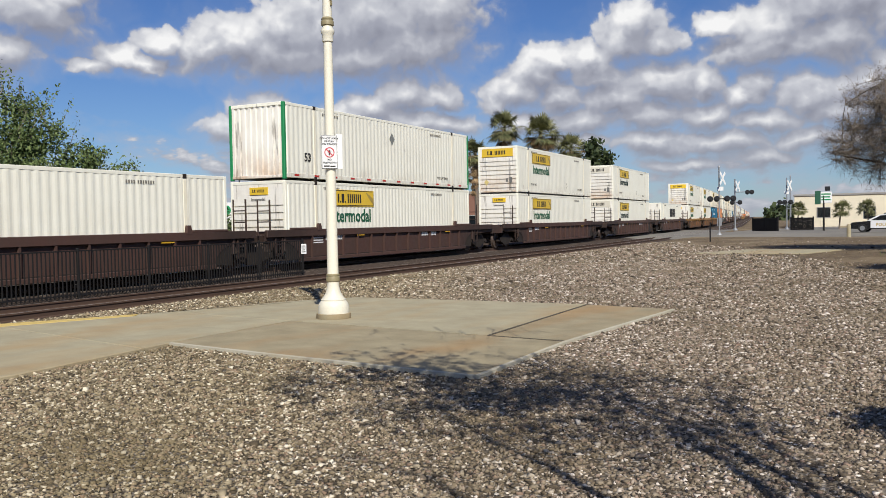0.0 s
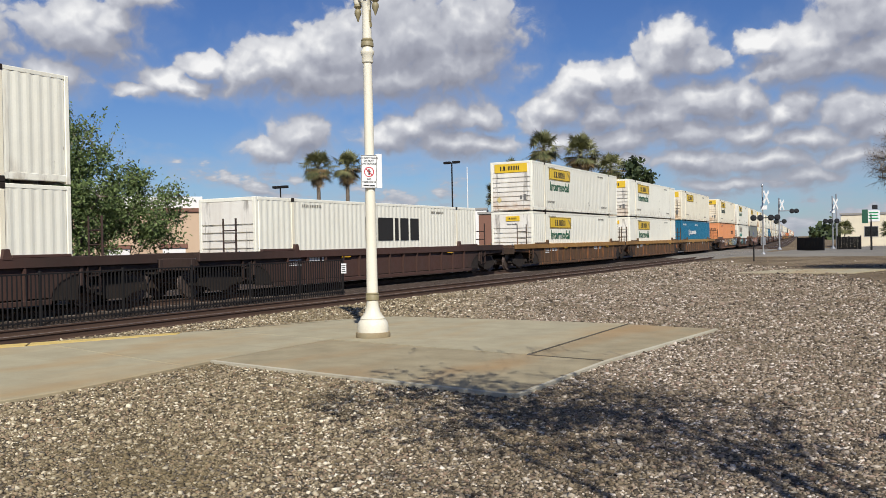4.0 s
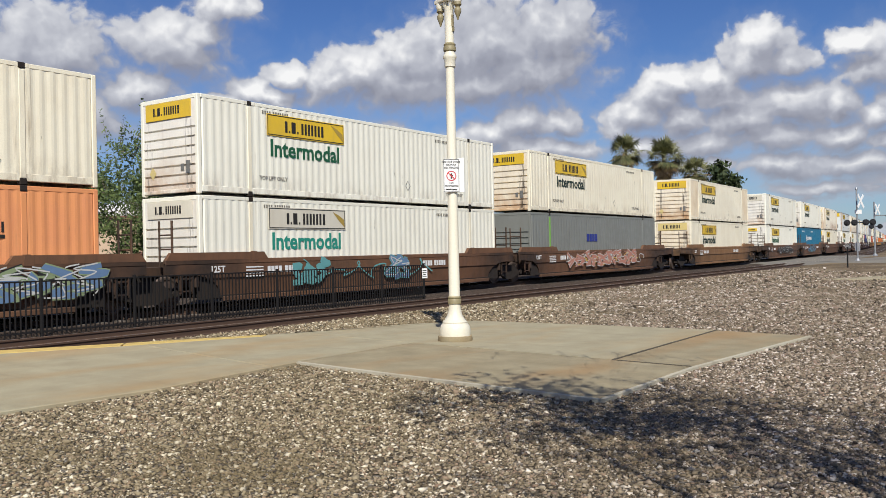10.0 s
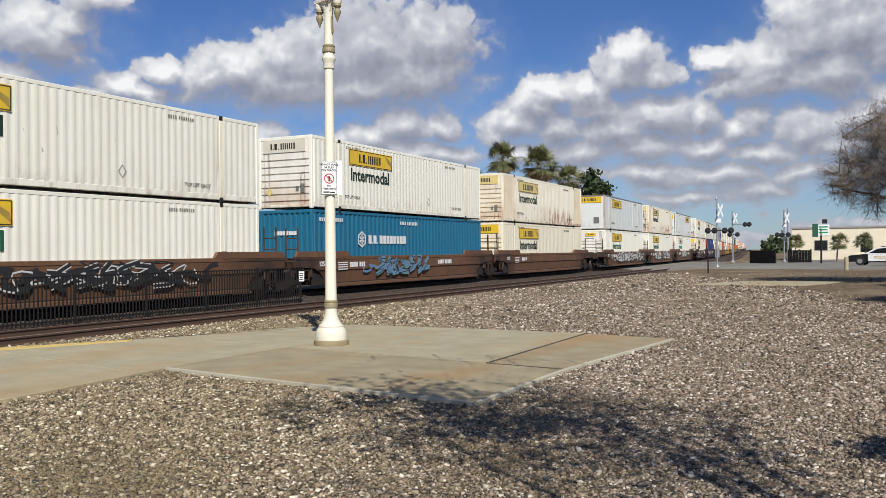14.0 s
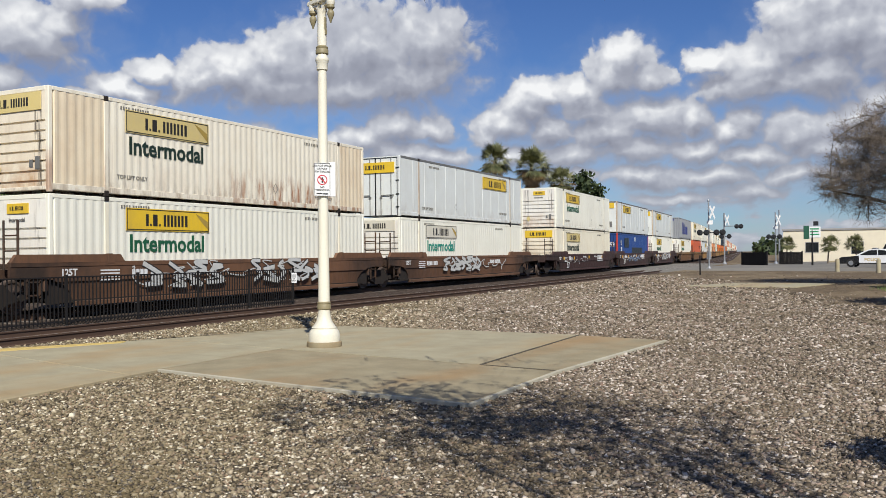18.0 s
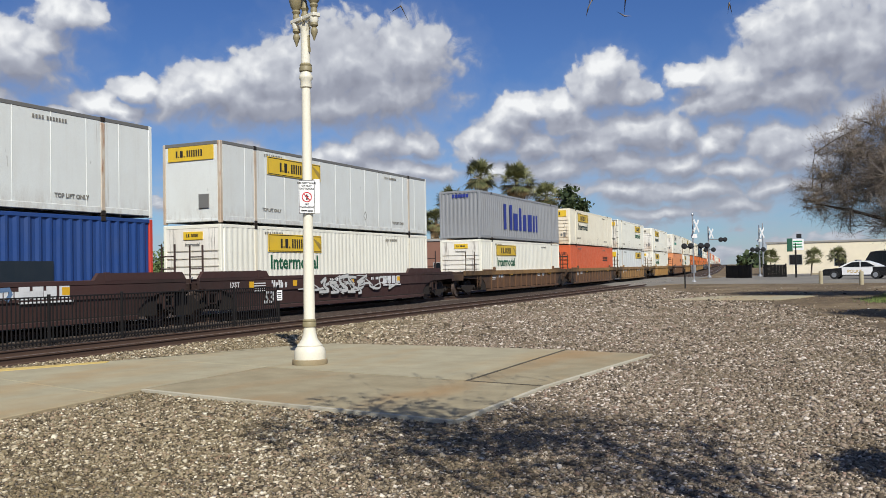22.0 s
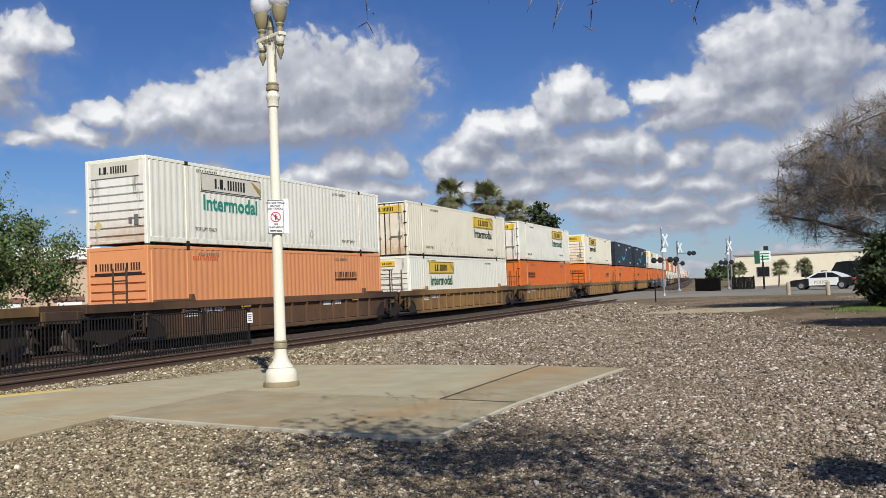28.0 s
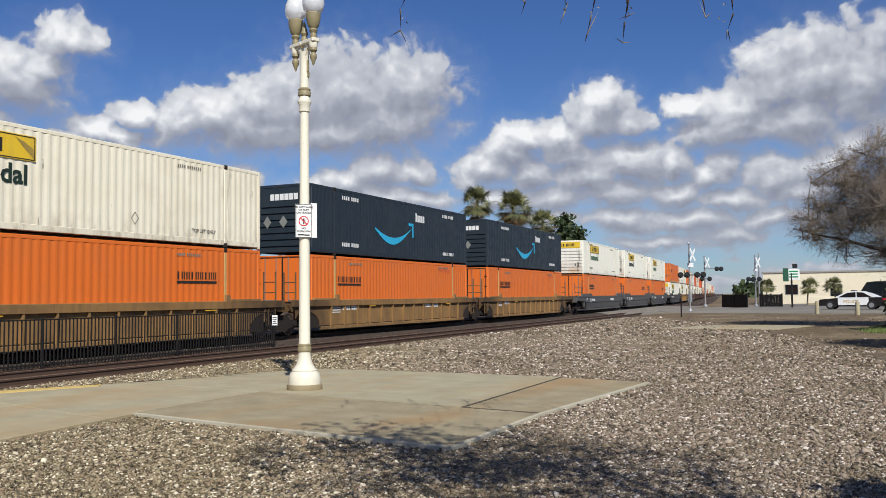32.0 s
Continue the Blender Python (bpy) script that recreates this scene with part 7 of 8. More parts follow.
def build_near_tree():
    """The tree whose boughs hang over the camera and shade the gravel."""
    rng = np.random.default_rng(9)
    tree = tagged(empty("shade_tree", pose(5.2, -1.6, -0.06)), "sparse tree with budding twigs over the gravel", "tree")
    base = Vector((5.2, -1.6, -0.06))
    mb = MB()
    mb.tube([(0, 0, -0.1), (-0.1, 0.15, 1.4), (-0.35, 0.4, 2.8)], 0.24, 0.17, 12)
    # boughs out of view, several aimed so that their shade streaks the gravel
    ends = [(-3.3, 7.5, 3.3), (-5.0, 3.6, 5.8), (-3.4, 4.6, 5.6), (-2.2, 3.4, 6.4), (-4.4, 1.6, 6.1), (-1.4, 5.0, 5.2), (-3.1, 5.6, 5.66), (-4.3, 5.9, 5.66), (-3.8, 4.9, 6.0)]
    start = Vector((-0.35, 0.4, 2.75))
    paths = []
    for k, e in enumerate(ends):
        e = Vector(e)
        pts = [start]
        for i in range(1, 7):
            u = i / 6
            p = start.lerp(e, u)
            p.z = start.z + (e.z - start.z) * (1 - (1 - u) ** 2)
            pts.append(p + Vector(rng.normal(0, 0.10, 3)) * (1 if i < 6 else 0))
        mb.tube(pts, 0.085 if k < 2 else 0.055, 0.014, 7)
        paths.append(pts)
    part("trunk", mb, BARK, tree)
    a, b, w, tips = [], [], [], []
    for pts in paths:
        for p in pts[2:]:
            for _ in range(9):
                q, dd = np.array(p), rng.normal(0, 0.8, 3)
                for s in range(4):
                    dd = dd / np.linalg.norm(dd)
                    e = q + dd * rng.uniform(0.16, 0.34)
                    a.append(q), b.append(e), w.append(0.011 - 0.002 * s)
                    tips.append(e)
                    q = e
                    dd = dd + rng.normal(0, 0.35, 3) + (0, 0, -0.06)
    # hanging twigs before the lens
    for az, el in ((-20.0, 16.4), (-17.7, 15.8), (-32.3, 17.0), (-12.5, 16.9), (-11.2, 16.0), (-17.3, 17.4), (-21.4, 17.9), (-15.0, 18.5), (-24.0, 18.6)):
        d = 8.2 + rng.uniform(-0.4, 0.4)
        end = np.array([d * math.sin(radians(az)), d * math.cos(radians(az)), 1.6 + d * math.tan(radians(el))]) - np.array(base)
        q = end + np.array([rng.uniform(0.05, 0.35), rng.uniform(-0.4, 0.0), rng.uniform(0.75, 1.1)])
        last = q
        for i in range(1, 6):
            p = q + (end - q) * i / 5 + rng.normal(0, 0.02, 3) * (i < 5)
            a.append(last), b.append(p), w.append(0.023 - 0.0026 * i)
            last = p
        for _ in range(2):
            a.append(end), b.append(end + rng.normal(0, 0.10, 3)), w.append(0.008)
        for _ in range(9):
            tips.append(q + (end - q) * rng.uniform(0.5, 1.0) + rng.normal(0, 0.03, 3))
        for u in range(6):
            p, o = q + (np.array((-4.6, 3.8, 5.75)) - q) * u / 6, q + (np.array((-4.6, 3.8, 5.75)) - q) * (u + 1) / 6
            a.append(p), b.append(o), w.append(0.005 + 0.0006 * u)
    a, b, w, tips = np.array(a), np.array(b), np.array(w), np.array(tips)
    part("twig_work", strips_mesh("twig_work", a, b, w, TWIGMAT), None, tree, "thin brown twigs")
    near = tips[rng.integers(0, len(tips), 1500)] + rng.normal(0, 0.025, (1500, 3))
    # unseen leaf clumps, added where their shade falls on the gravel
    high = np.array([0.35, 3.05, 5.6]) - np.array(base) + np.clip(rng.normal(0, 1, (11500, 3)), -1.75, 1.75) * np.array([1.3, 0.72, 0.6])
    low = np.array([2.02, 5.2, 3.25]) - np.array(base) + rng.normal(0, 1, (1300, 3)) * np.array([0.15, 0.2, 0.1])
    gaps = np.array([noise.noise(Vector(p) * 1.5) for p in high])
    part("bud_work", leaves_mesh("bud_work", near, 0.014, TWIGMAT, rng, 2.2), None, tree, "small brown buds")
    leaf = np.concatenate([low, high[gaps > -0.05]])
    part("crown", leaves_mesh("crown", leaf, 0.049, LEAFDARK, rng, 2.4), None, tree, "small dark green leaves added out of view to shade the gravel")


build_near_tree()


def build_grass():
    rng = np.random.default_rng(31)
    n = 5200
    x = -1.25 + rng.normal(0, 0.42, n) - rng.uniform(0, 0.5, n)
    y = rng.uniform(38.5, 44.5, n)
    a = np.stack([x, y, np.full(n, -0.06)], 1)
    b = a + np.stack([rng.normal(0, 0.05, n), rng.normal(0, 0.05, n), rng.uniform(0.08, 0.24, n)], 1)
    tagged(new("grass", strips_mesh("grass", a, b, 0.02, leaf_material("green_grass", (0.07, 0.10, 0.025), (0.16, 0.20, 0.06)))), "patch of green grass beside the dark bush", "grass", "", "stuff")


build_grass()

# ---------------------------------------------------------------- level crossing


DARKGREEN = plain("dark_green_paint", (0.012, 0.085, 0.045), 0.6)


def crossbuck(parent, z, y=-0.12):
    for sg in (-1, 1):
        ob = part("crossbuck_blade", MB().box(-0.72, 0.72, -0.008, 0.008, -0.125, 0.125, 0.003), SIGNWHITE, parent, "white crossing blade")
        ob.matrix_basis = pose(0.30, y - 0.1, z, 0, 0, 64) @ pose(0, -0.012 * sg, 0, 0, sg * 47, 0)


def signal_lights(parent, xs, z, y=-0.3):
    part("light_bar", MB().box(min(xs) - 0.2, max(xs) + 0.2, -0.04, 0.04, z - 0.04, z + 0.04, 0.01), BLACK, parent)
    for x in xs:
        part("signal_light", MB().lathe([(0.25, -0.02), (0.26, 0.0), (0.25, 0.02)], 20, (0, 0, 0), "y").lathe([(0.12, -0.28), (0.13, -0.02)], 14, (0, 0, 0), "y"), BLACK, parent, "black round signal light").matrix_basis = pose(x, y, z)


def build_crossing():
    m1 = tagged(empty("crossing_signal", pose(-18.87, 77.1, -0.04, 0, 0, 14)), "grey crossing signal mast with white crossbuck and black lights", "railway signal", "signals of the level crossing")
    part("mast", MB().lathe([(0.22, 0), (0.22, 0.1), (0.1, 0.3), (0.065, 0.32), (0.06, 6.0)], 14), GALV, m1)
    part("bell", MB().lathe([(0.05, 5.9), (0.1, 5.95), (0.1, 6.05), (0.04, 6.15)], 12), GALV, m1)
    crossbuck(m1, 5.0)
    part("track_sign", MB().box(-0.26, 0.26, -0.02, -0.005, 3.95, 4.3, 0.004), SIGNWHITE, m1).matrix_basis = pose(0.1, -0.1, 0)
    signal_lights(m1, (-0.75, -0.2, 0.65, 1.15), 3.25)
    part("signal_box", MB().box(-0.2, 0.2, 0.1, 0.4, 0.9, 1.6, 0.02), GALV, m1)
    m2 = tagged(empty("crossing_signal", pose(-22.55, 99.1, 0.1, 0, 0, 14)), "grey crossing signal with a short arm and lights", "railway signal", "signals of the level crossing")
    part("mast", MB().lathe([(0.25, 0), (0.25, 0.1), (0.1, 0.3), (0.09, 0.32), (0.085, 5.7)], 14), GALV, m2)
    crossbuck(m2, 4.9)
    part("arm", MB().tube([(0, 0, 4.25), (2.0, -0.1, 4.25)], 0.05), GALV, m2)
    signal_lights(m2, (1.3, 1.75), 4.2)
    signal_lights(m2, (-0.3, 0.5), 3.1)
    m3 = tagged(empty("crossing_signal", pose(-17.27, 99.8, 0.15, 0, 0, 10)), "grey crossing signal mast with white crossbuck", "railway signal", "signals of the level crossing")
    part("mast", MB().lathe([(0.22, 0), (0.2, 0.15), (0.075, 0.3), (0.07, 5.6)], 14), GALV, m3)
    crossbuck(m3, 4.75)
    part("track_sign", MB().box(-0.24, 0.24, -0.14, -0.125, 3.8, 4.1, 0.004), SIGNWHITE, m3)
    signal_lights(m3, (-0.7, -0.2, 0.4), 2.95)
    pole = tagged(empty("pole", pose(-17.6, 104.0, 0.15)), "thin grey metal pole near the crossing", "pole")
    part("shaft", MB().lathe([(0.1, 0), (0.07, 6.0)], 10), GALV, pole)
    gate = tagged(empty("marker_post", pose(-15.45, 60.6, -0.05)), "short dark post in the gravel", "post")
    part("shaft", MB().box(-0.04, 0.04, -0.04, 0.04, 0, 1.35, 0.01), FENCEMAT, gate)
    for x, y in ((-8.02, 71.9), (-4.96, 68.3)):
        bo = tagged(empty("bollard", pose(x, y, -0.06)), "pale concrete bollard at the road edge", "bollard", "bollards")
        part("shaft", MB().lathe([(0.15, 0), (0.15, 0.9), (0.12, 0.97), (0.02, 1.0)], 16), CONCRETE, bo, "", "auto")
    for (x0, y0), (x1, y1) in (((-19.9, 95.2), (-16.6, 91.0)), ((-16.0, 94.7), (-13.7, 93.6))):
        fe = tagged(empty("black_fence", pose(x0, y0, 0.1, 0, 0, math.degrees(math.atan2(y1 - y0, x1 - x0)))), "black solid fence beside the crossing", "fence")
        ln = math.hypot(x1 - x0, y1 - y0)
        n = int(ln / 0.16)
        slat = MB().box(0, 0.15, -0.015, 0.015, 0, 1.32, 0.004).mesh("slat", FENCEMAT)
        for i in range(n):
            part("slat", slat, None, fe).matrix_basis = pose(i * ln / n, 0.004 * (i % 2), 0)
        for k in range(3):
            part("post", MB().box(-0.05, 0.05, -0.06, 0.06, 0, 1.42, 0.01), FENCEMAT, fe).matrix_basis = pose(k * ln / 2, 0.03, 0)
    sg = tagged(empty("street_sign", pose(-11.95, 87.9, 0.15, 0, 0, 8)), "green and white roadside sign on a dark pole", "sign")
    part("pole", MB().lathe([(0.09, 0), (0.08, 3.3)], 12), FENCEMAT, sg)
    part("sign_panel", MB().box(-0.75, -0.25, -0.1, 0.1, 2.5, 3.75, 0.02), DARKGREEN, sg, "green box sign")
    part("sign_panel", MB().box(-0.3, 0.72, -0.06, 0.06, 2.62, 3.65, 0.02), SIGNWHITE, sg, "white letter board")
    part("lettering", MB().box(-0.2, 0.6, -0.07, -0.063, 3.38, 3.5).box(-0.2, 0.55, -0.07, -0.063, 3.12, 3.24).box(-0.2, 0.6, -0.07, -0.063, 2.86, 2.98), GREENPAINT, sg, "green bars of print")
    part("top_box", MB().box(0.1, 0.55, -0.15, 0.15, 3.75, 4.15, 0.02), BLACK, sg, "dark box")


build_crossing()


# ---------------------------------------------------------------- cars and buildings
CARBLACK = plain("black_car_paint", (0.012, 0.013, 0.015), 0.2, 0, 0.1)
CARWHITE = plain("white_car_paint", (0.78, 0.78, 0.77), 0.25, 0, 0.05)
GLASSDARK = plain("tinted_car_glass", (0.01, 0.013, 0.016), 0.08, 0, 0.1)
TYRE = plain("black_rubber", (0.015, 0.015, 0.015), 0.85)
TAILRED = plain("red_tail_light", (0.5, 0.01, 0.015), 0.25)


def build_car(m, police):
    car = tagged(empty("police_car" if police else "parked_car", m), "black and white police sedan by the road" if police else "dark sport utility car by the road", "car")
    h = 0.0 if police else 0.62
    low = [(-2.5, 0.35), (-2.52, 0.62), (-2.3, 0.80), (-1.0, 0.92), (1.75, 0.96), (2.4, 0.92), (2.5, 0.75), (2.5, 0.4), (2.3, 0.28), (-2.35, 0.28)]
    part("body", MB().extrude([(x, z + h * 0.5) for x, z in low], -0.9, 0.9, "y"), CARBLACK, car)
    cab = [(-1.25, 0.9), (-0.75, 1.2 + h * 0.6), (-0.3, 1.40 + h), (0.25, 1.47 + h), (0.85, 1.44 + h), (1.45, 1.24 + h), (2.0, 0.97)] if police else [(-1.25, 0.9), (-0.6, 1.38 + h), (0.2, 1.47 + h), (2.3, 1.44 + h), (2.45, 0.94)]
    part("cabin", MB().extrude([(x, z + h * 0.5) for x, z in cab], -0.78, 0.78, "y"), CARWHITE if police else CARBLACK, car, "white roof and pillars" if police else "")
    for sg in (-1, 1):
        for pts in ([(-0.95, 0.97), (-0.25, 1.33 + h), (0.35, 1.38 + h), (0.35, 0.97)], [(0.43, 0.97), (0.43, 1.38 + h), (0.9, 1.34 + h), (1.5, 0.99)]):
            part("window", MB().extrude([(x, z + h * 0.5) for x, z in pts], sg * 0.775, sg * 0.795, "y"), GLASSDARK, car, "tinted side window")
        for x in (-1.55, 1.5):
            part("wheel", MB().lathe([(0.2, -0.1), (0.33, -0.11), (0.34, 0.0), (0.33, 0.11), (0.2, 0.1)], 20, (x, sg * 0.82, 0.34), "y"), TYRE, car)
            part("hub_cap", MB().lathe([(0.19, -0.115), (0.2, 0.115)], 14, (x, sg * 0.82, 0.34), "y"), GALV, car)
        part("tail_light", MB().box(2.3, 2.53, min(sg * 0.6, sg * 0.92), max(sg * 0.6, sg * 0.92), 0.72 + h * .5, 0.88 + h * .5, 0.01), TAILRED, car, "red tail light")
        if police:
            part("door", MB().extrude([(-0.95, 0.35), (-0.95, 0.93), (1.3, 0.95), (1.3, 0.35)], sg * 0.9, sg * 0.912, "y"), CARWHITE, car, "white door panels")
    if police:
        part("light_bar", MB().box(-0.05, 0.25, -0.55, 0.55, 1.44, 1.54, 0.02), BLACK, car, "roof light bar")
        me = text_mesh("POLICE", 0.34, plain("gold_lettering", (0.5, 0.36, 0.12), 0.5))
        part("lettering", me, None, car, "gold lettering").matrix_basis = pose(-0.55, -0.914, 0.5)
    return car


build_car(pose(-5.95, 77.6, 0.2, 0, 0, -6), True)
build_car(pose(-5.3, 93.0, 0.2, 0, 0, 4), False)


def stucco(name, c):
    m = Mat(name)
    v = m.mix(m.ramp(m.noise(0.8, 6), (0.4, 0.0), (0.75, 0.35)), c, tuple(x * 0.75 for x in c))
    m.base(v).rough(0.9).bump(m.noise(40, 3), 0.2, 0.01)
    return m.m


CREAMWALL, TANWALL, BROWNWALL = stucco("cream_stucco", (0.74, 0.67, 0.51)), stucco("tan_stucco", (0.52, 0.38, 0.26)), stucco("red_brown_wall", (0.20, 0.10, 0.07))
ROOFGREY = plain("roof_edging", (0.30, 0.29, 0.27), 0.8)
WHITEWALL = stucco("white_wall", (0.74, 0.73, 0.70))


def building(label, m, w, d, h, wall, windows=(), trim=ROOFGREY, z0=-0.3):
    b = tagged(empty("building", m), label, "building")
    part("wall", MB().box(0, w, 0, d, z0, h, 0.02), wall, b)
    part("parapet", MB().box(-0.12, w + 0.12, -0.12, d + 0.12, h, h + 0.28, 0.03), trim, b)
    for x, z, ww, hh in windows:
        wd = part("window", MB().box(x, x + ww, -0.03, 0.03, z, z + hh), GLASSDARK, b, "dark window")
        part("frame", MB().box(x - 0.08, x + ww + 0.08, -0.05, -0.032, z - 0.08, z).box(x - 0.08, x + ww + 0.08, -0.05, -0.032, z + hh, z + hh + 0.08).box(x - 0.08, x, -0.05, -0.032, z, z + hh).box(x + ww, x + ww + 0.08, -0.05, -0.032, z, z + hh), ROOFGREY, wd)
    return b


def build_town():
    b = building("long cream stucco commercial building with a flat roof", pose(-21.5, 130, 0.15, 0, 0, 1), 62, 20, 4.15, CREAMWALL,
                 ((3.0, 1.2, 1.6, 1.3), (8.8, 0.9, 1.4, 1.6), (14, 0.2, 5.5, 2.2), (24, 0.9, 2, 1.4), (32, 0.9, 2, 1.4)))
    part("awning", MB().extrude([(14.5, 2.2), (21, 2.2), (18, 3.6)], -3.4, -0.1, "y"), DARKGREEN, b, "dark green awning")
    part("wall_base", MB().box(4, 30, -5.2, -5.0, 0, 0.9, 0.02), CREAMWALL, b, "low cream wall")
    tan = building("tan stucco building with a pale roof edge beyond the tracks", pose(*polar(-49.0, 62, -0.15), 0, 0, 141), 24, 16, 4.2, TANWALL, ((1.5, 0.9, 2.2, 1.4), (6, 0.9, 2.2, 1.4)), BROWNWALL)
    part("roof_edge", MB().box(0.5, 23.5, 0.4, 15.6, 4.48, 5.3, 0.03), WHITEWALL, tan, "white upper roof edge")
    for y in (1.6, 5.2, 9.0):
        wd = part("window", MB().box(-0.03, 0.03, y, y + 1.5, 0.2, 1.75), WHITEWALL, tan, "white shuttered window")
        part("lintel", MB().box(-0.12, 0.02, y - 0.15, y + 1.65, 1.76, 2.05, 0.02), BROWNWALL, wd, "brown lintel")
    st = building("white store building with a red sign", pose(*polar(-43.9, 122, -0.15), 0, 0, 42), 12, 14, 3.9, WHITEWALL, ((1.0, 0.4, 4.2, 1.6), (6.6, 0.4, 4.2, 1.6)), ROOFGREY)
    part("sign_lettering", block_letters([(i * .95, .75, 1) for i in range(3)] + [(3.2 + i * .72, .55, .75) for i in range(8)], 0.75).moved(pose(1.6, -0.05, 2.6)), TAILRED, st, "red letter blocks")
    building("low brown building beyond the tracks", pose(*polar(-31.6, 96, -0.15), 0, 0, 24), 12, 10, 4.8, BROWNWALL, ((2, 1.0, 2, 1.4), (7, 1.0, 2, 1.4)))
    building("low pale building beyond the tracks", pose(*polar(-34.2, 110, -0.15), 0, 0, 30), 6, 8, 5.8, WHITEWALL, ((1, 1.2, 1.5, 1.4),))
    for az, d, h in ((-33.3, 92, 10.2), (-44.5, 88, 7.6)):
        lp = tagged(empty("parking_lamp", pose(*polar(az, d, -0.15))), "dark tall parking lot lamp with twin heads", "street lamp", "parking lamps")
        part("shaft", MB().lathe([(0.25, 0), (0.25, 0.6), (0.1, 0.65), (0.07, h)], 12), FENCEMAT, lp)
        for sg in (-1, 1):
            part("lamp_head", MB().box(sg * 0.55 - 0.4, sg * 0.55 + 0.4, -0.22, 0.22, h - 0.1, h + 0.15, 0.04), FENCEMAT, lp)
    fp = tagged(empty("flag_pole", pose(*polar(-32.3, 95, -0.15))), "thin white pole beyond the tracks", "pole")
    part("shaft", MB().lathe([(0.09, 0), (0.05, 10.0)], 10), SIGNWHITE, fp)
    sp = tagged(empty("pole_sign", pose(*polar(-45.4, 70, -0.15), 0, 0, 45)), "square white and green pole sign", "sign")
    part("pole", MB().lathe([(0.12, 0), (0.1, 2.2)], 10), FENCEMAT, sp)
    part("sign_panel", MB().box(-0.55, 0.55, -0.1, 0.1, 2.1, 3.6, 0.02), SIGNWHITE, sp)
    part("emblem", MB().lathe([(0.4, -0.112), (0.4, -0.104)], 24, (0, 0, 3.0), "y"), GREENPAINT, sp, "round green emblem")


build_town()

# ---------------------------------------------------------------- loose stones


def inside(px, py, poly):
    """Which of the points lie in the polygon."""
    hit = np.zeros(len(px), bool)
    for (x0, y0), (x1, y1) in zip(poly, poly[1:] + poly[:1]):
        cross = ((y0 > py) != (y1 > py)) & (px < (x1 - x0) * (py - y0) / ((y1 - y0) or 1e-9) + x0)
        hit ^= cross
    return hit


STONE = Mat("loose_crushed_stone")
_isl = STONE.nt.nodes.new("ShaderNodeNewGeometry").outputs["Random Per Island"]
_c = STONE.ramp(_isl, (0.0, (0.05, 0.04, 0.028)), (0.2, (0.145, 0.117, 0.078)), (0.45, (0.255, 0.213, 0.145)), (0.64, (0.33, 0.285, 0.205)), (0.76, (0.25, 0.175, 0.125)), (0.89, (0.46, 0.41, 0.32)), (1.0, (0.76, 0.71, 0.61)))
_c = STONE.mix(STONE.ramp(STONE.noise(0.42, 5, 0.6, world=True), (0.50, 0.0), (0.66, 0.6)), _c, (0.15, 0.12, 0.07))
_sep = STONE.nt.nodes.new("ShaderNodeSeparateXYZ")
STONE.link(STONE.nt.nodes.new("ShaderNodeNewGeometry").outputs["Position"], _sep.inputs[0])
_lie = STONE.nt.nodes.new("ShaderNodeMath")
_lie.operation = "MULTIPLY_ADD"
STONE.link(_sep.outputs[1], _lie.inputs[0])
_lie.inputs[1].default_value = 0.6
STONE.link(_sep.outputs[0], _lie.inputs[2])
_west = STONE.node("ShaderNodeMapRange", From_Min=-2.4, From_Max=1.6)
STONE.link(_lie.outputs[0], _west.inputs["Value"])
_c = STONE.mix(1.0, _c, STONE.ramp(_west.outputs[0], (0.0, (1.19, 1.14, 1.0)), (1.0, (1.10, 1.05, 1.065))), "MULTIPLY")
STONE.base(STONE.mix(1.0, _c, STONE.ramp(STONE.noise(40, 4, world=True), (0.3, 0.68), (0.7, 0.94)), "MULTIPLY")).rough(0.85, 0, 0.3)


BALLASTSTONE = leaf_material("stained_ballast_stone", (0.03, 0.021, 0.016), (0.17, 0.13, 0.105))


def stones(name, xy, z, size, label, seed, mat):
    """Angular stones of many forms, half sunk."""
    rng = np.random.default_rng(seed)
    n = len(xy)
    octa = np.array([(1, 0, 0), (-1, 0, 0), (0, 1, 0), (0, -1, 0), (0, 0, 1), (0, 0, -1)], float)
    tri = np.array([(0, 2, 4), (2, 1, 4), (1, 3, 4), (3, 0, 4), (2, 0, 5), (1, 2, 5), (3, 1, 5), (0, 3, 5)])
    forms = [octa * rng.uniform(0.8, 1.35, (6, 1)) + rng.normal(0, 0.22, (6, 3)) for _ in range(40)]
    spin = []
    for f in forms:
        q, _ = np.linalg.qr(rng.normal(size=(3, 3)))
        spin.append(f @ (q * np.sign(np.linalg.det(q))))
    forms = spin
    which = rng.integers(0, 40, n)
    v = np.stack(forms)[which] * (size[:, None, None] * rng.uniform(0.65, 1.3, (n, 1, 3)) * np.array([1, 1, 0.75]))
    a = rng.uniform(0, 2 * np.pi, n)
    c, s = np.cos(a)[:, None], np.sin(a)[:, None]
    v = np.stack([v[..., 0] * c - v[..., 1] * s, v[..., 0] * s + v[..., 1] * c, v[..., 2]], -1)
    v[..., 0] += xy[:, :1]
    v[..., 1] += xy[:, 1:]
    v[..., 2] += (z + size * rng.uniform(0.0, 0.45, n))[:, None]
    f = (tri[None] + 6 * np.arange(n)[:, None, None]).reshape(-1, 3)
    tagged(new(name, np_mesh(name, v.reshape(-1, 3), f, mat)), label, "gravel", "", "stuff")


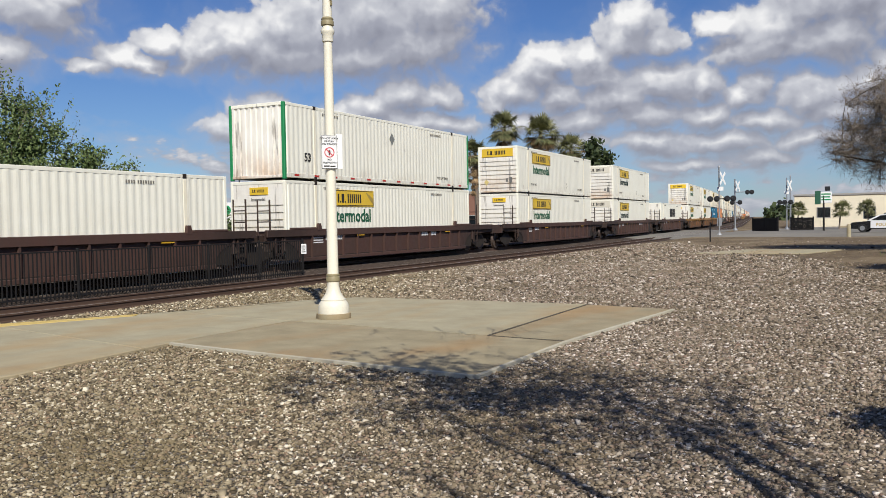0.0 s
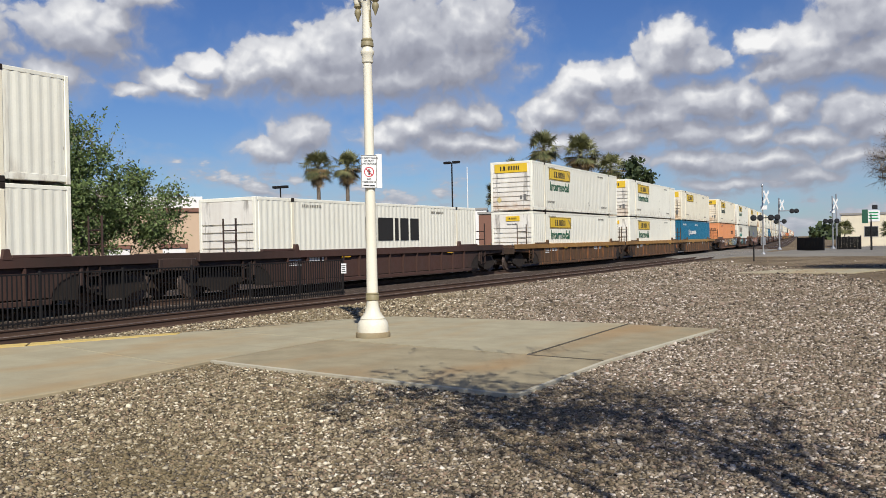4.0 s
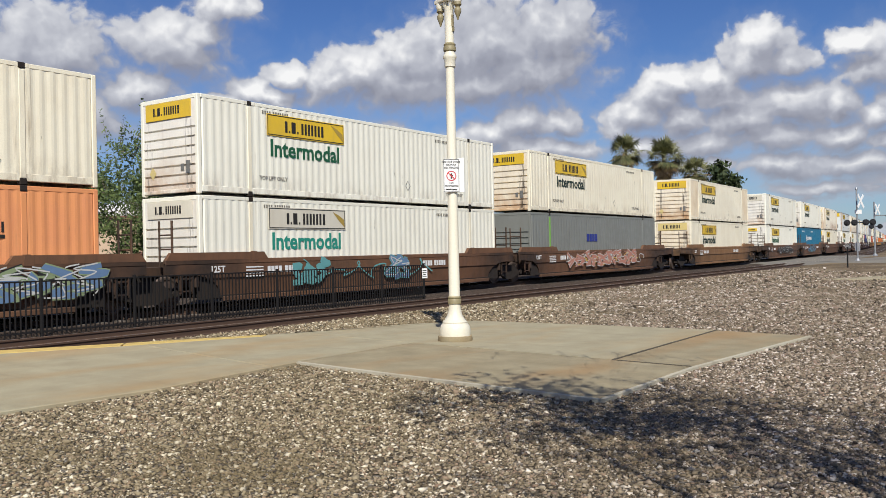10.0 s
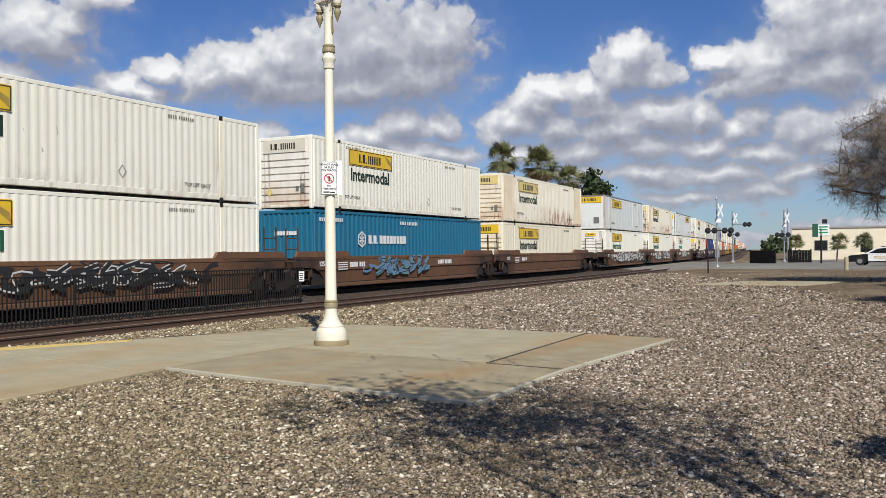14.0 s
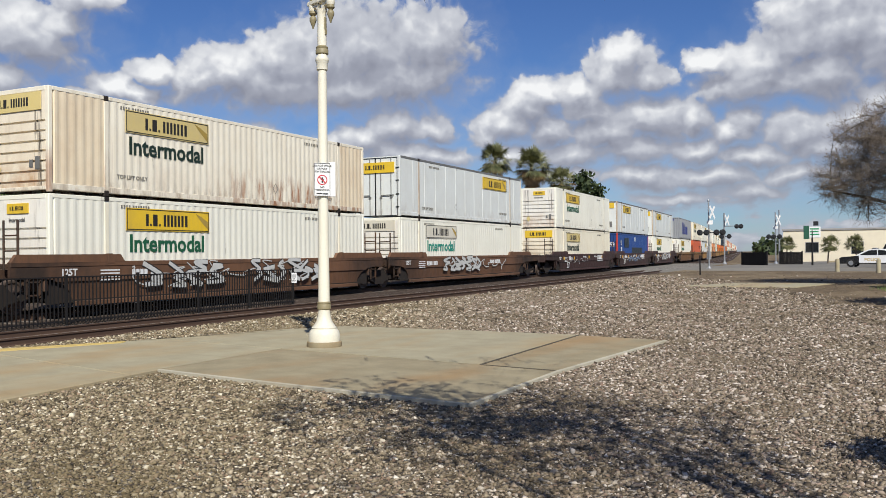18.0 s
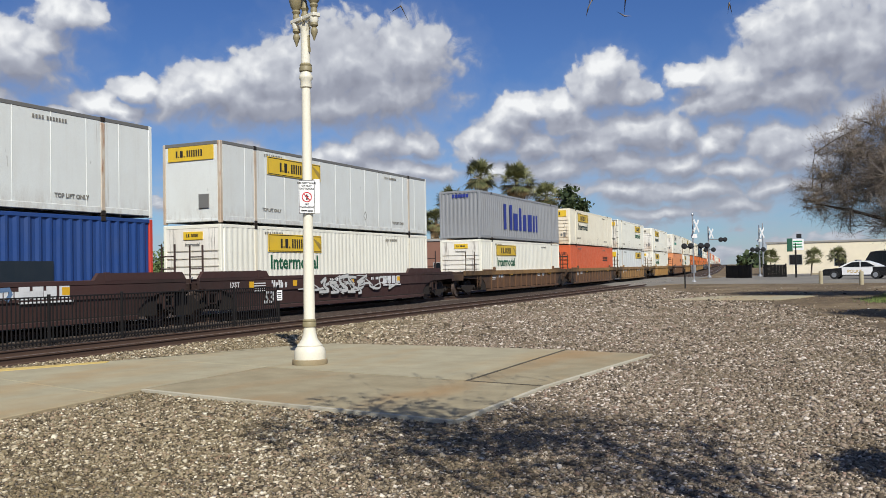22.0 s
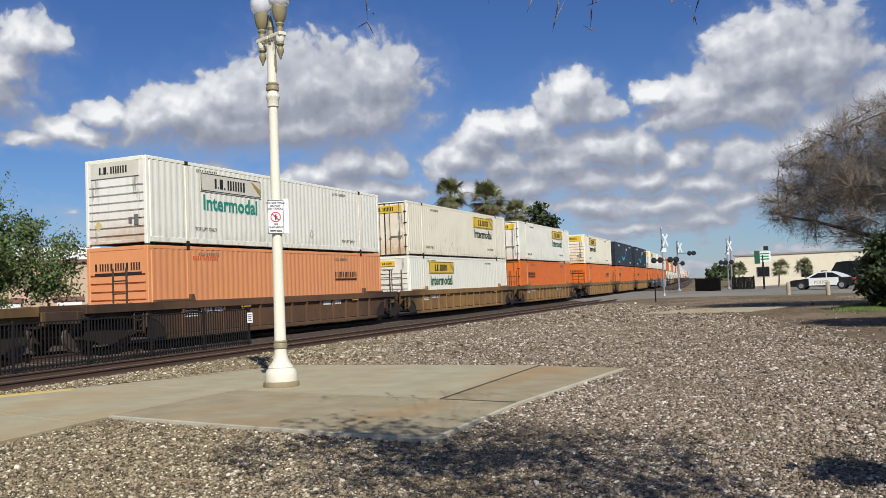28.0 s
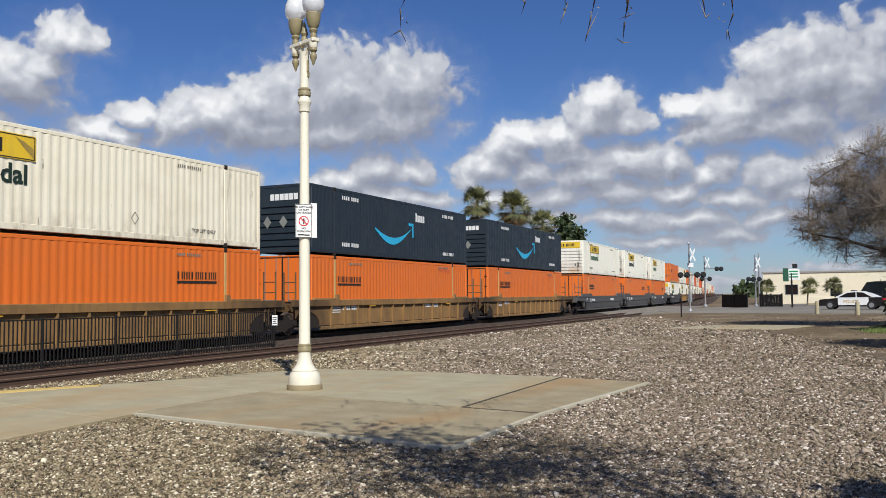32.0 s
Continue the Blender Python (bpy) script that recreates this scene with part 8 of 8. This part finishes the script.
PLATFORM = [(-9.27, 5.84), (-9.74, 8.5), (-8.0, 8.34), (-4.53, 8.08), (-4.72, 10.88), (-4.62, 15.55), (-6.36, 15.8), (-8.87, 15.74), (-11.75, 15.52), (-12.55, 14.2), (-13.02, 12.6), (-13.5, 11.0),
            (-14.62, 8.6), (-15.62, 6.6), (-16.1, 3.7), (-16.0, -14), (-9.35, -14)]


def build_gravel():
    rng = np.random.default_rng(4)
    xs, ys, _ = the_line(0)
    bands = ((3.8, 9.0, 1600, 0.0152), (9.0, 14.0, 1080, 0.0178), (14.0, 21.0, 520, 0.0225), (21.0, 34.0, 230, 0.029), (34.0, 62.0, 45, 0.045))
    allxy, alls = [], []
    for r0, r1, dens, size in bands:
        n = int(dens * radians(72) * (r1 * r1 - r0 * r0) / 2)
        r = np.sqrt(rng.uniform(r0 * r0, r1 * r1, n))
        a = np.radians(rng.uniform(-70, 2, n))
        x, y = r * np.sin(a), r * np.cos(a)
        off = np.interp(y, ys, xs) - x
        soil = np.clip((x + 0.0055 * y * y + 1.1 * np.clip((9.2 - y) / 1.5, 0, 1) + 0.5 * np.sin(1.7 * y + 2.0 * x)) / 2.4, 0, 0.98)
        keep = (off < 0.25) & ~inside(x, y, PLATFORM) & (rng.uniform(0, 1, n) > soil)
        allxy.append(np.stack([x, y], 1)[keep])
        alls.append(size * np.exp(rng.normal(0, 0.27, keep.sum())))
    xy, size = np.concatenate(allxy), np.concatenate(alls)
    off = np.interp(xy[:, 1], ys, xs) - xy[:, 0]
    z = np.interp(off, [-1.6, -0.7, -0.1, 3], [-0.05, -0.14, -0.215, -0.215])
    stones("gravel", xy, z, size, "pale angular crushed stone lying loose", 1, STONE.m)
    n = 14000
    y = rng.uniform(3, 45, n)
    off = rng.uniform(0.6, 3.3, n)
    keep = (np.abs(off - NEAR_MID + 0.7535) > 0.1) & (np.abs(off - NEAR_MID - 0.7535) > 0.1)
    y, off = y[keep], off[keep]
    xy = np.stack([np.interp(y, ys, xs) - off, y], 1)
    stones("ballast", xy, np.full(len(y), -0.235), 0.03 * np.exp(rng.normal(0, 0.3, len(y))), "brown stained crushed stone between the rails", 2, BALLASTSTONE)


build_gravel()


def place_on_line(s, z, turned):
    """The pose of a unit whose middle is s metres along the far track."""
    (ax, ay), (bx, by) = on_line(FAR_MID, s - 6.5), on_line(FAR_MID, s + 6.5)
    yaw = math.degrees(math.atan2(-(bx - ax), by - ay))
    return pose((ax + bx) / 2, (ay + by) / 2, z, 0, 0, yaw + (180 if turned else 0))


def motions():
    times = [float(t) for t in range(33)]
    for thing, s, z, turned in RUNNERS:
        walk(thing, [(t, place_on_line(s - SPEED * t, z, turned)) for t in times])
    # wheels roll towards -y: their turn about x follows the way that the train makes
    for yy, wheels in WHEELS.items():
        lead = wheels[0]
        walk(lead, [(n / FPS, pose(0, yy, 0.457, math.degrees(SPEED * n / FPS / 0.457) % 360.0)) for n in range(32 * FPS + 1)])
        for other in wheels[1:]:
            other.rotation_mode = "QUATERNION"
            other.animation_data_create()
            other.animation_data.action = lead.animation_data.action
            other.animation_data.action_slot = lead.animation_data.action_slot


motions()
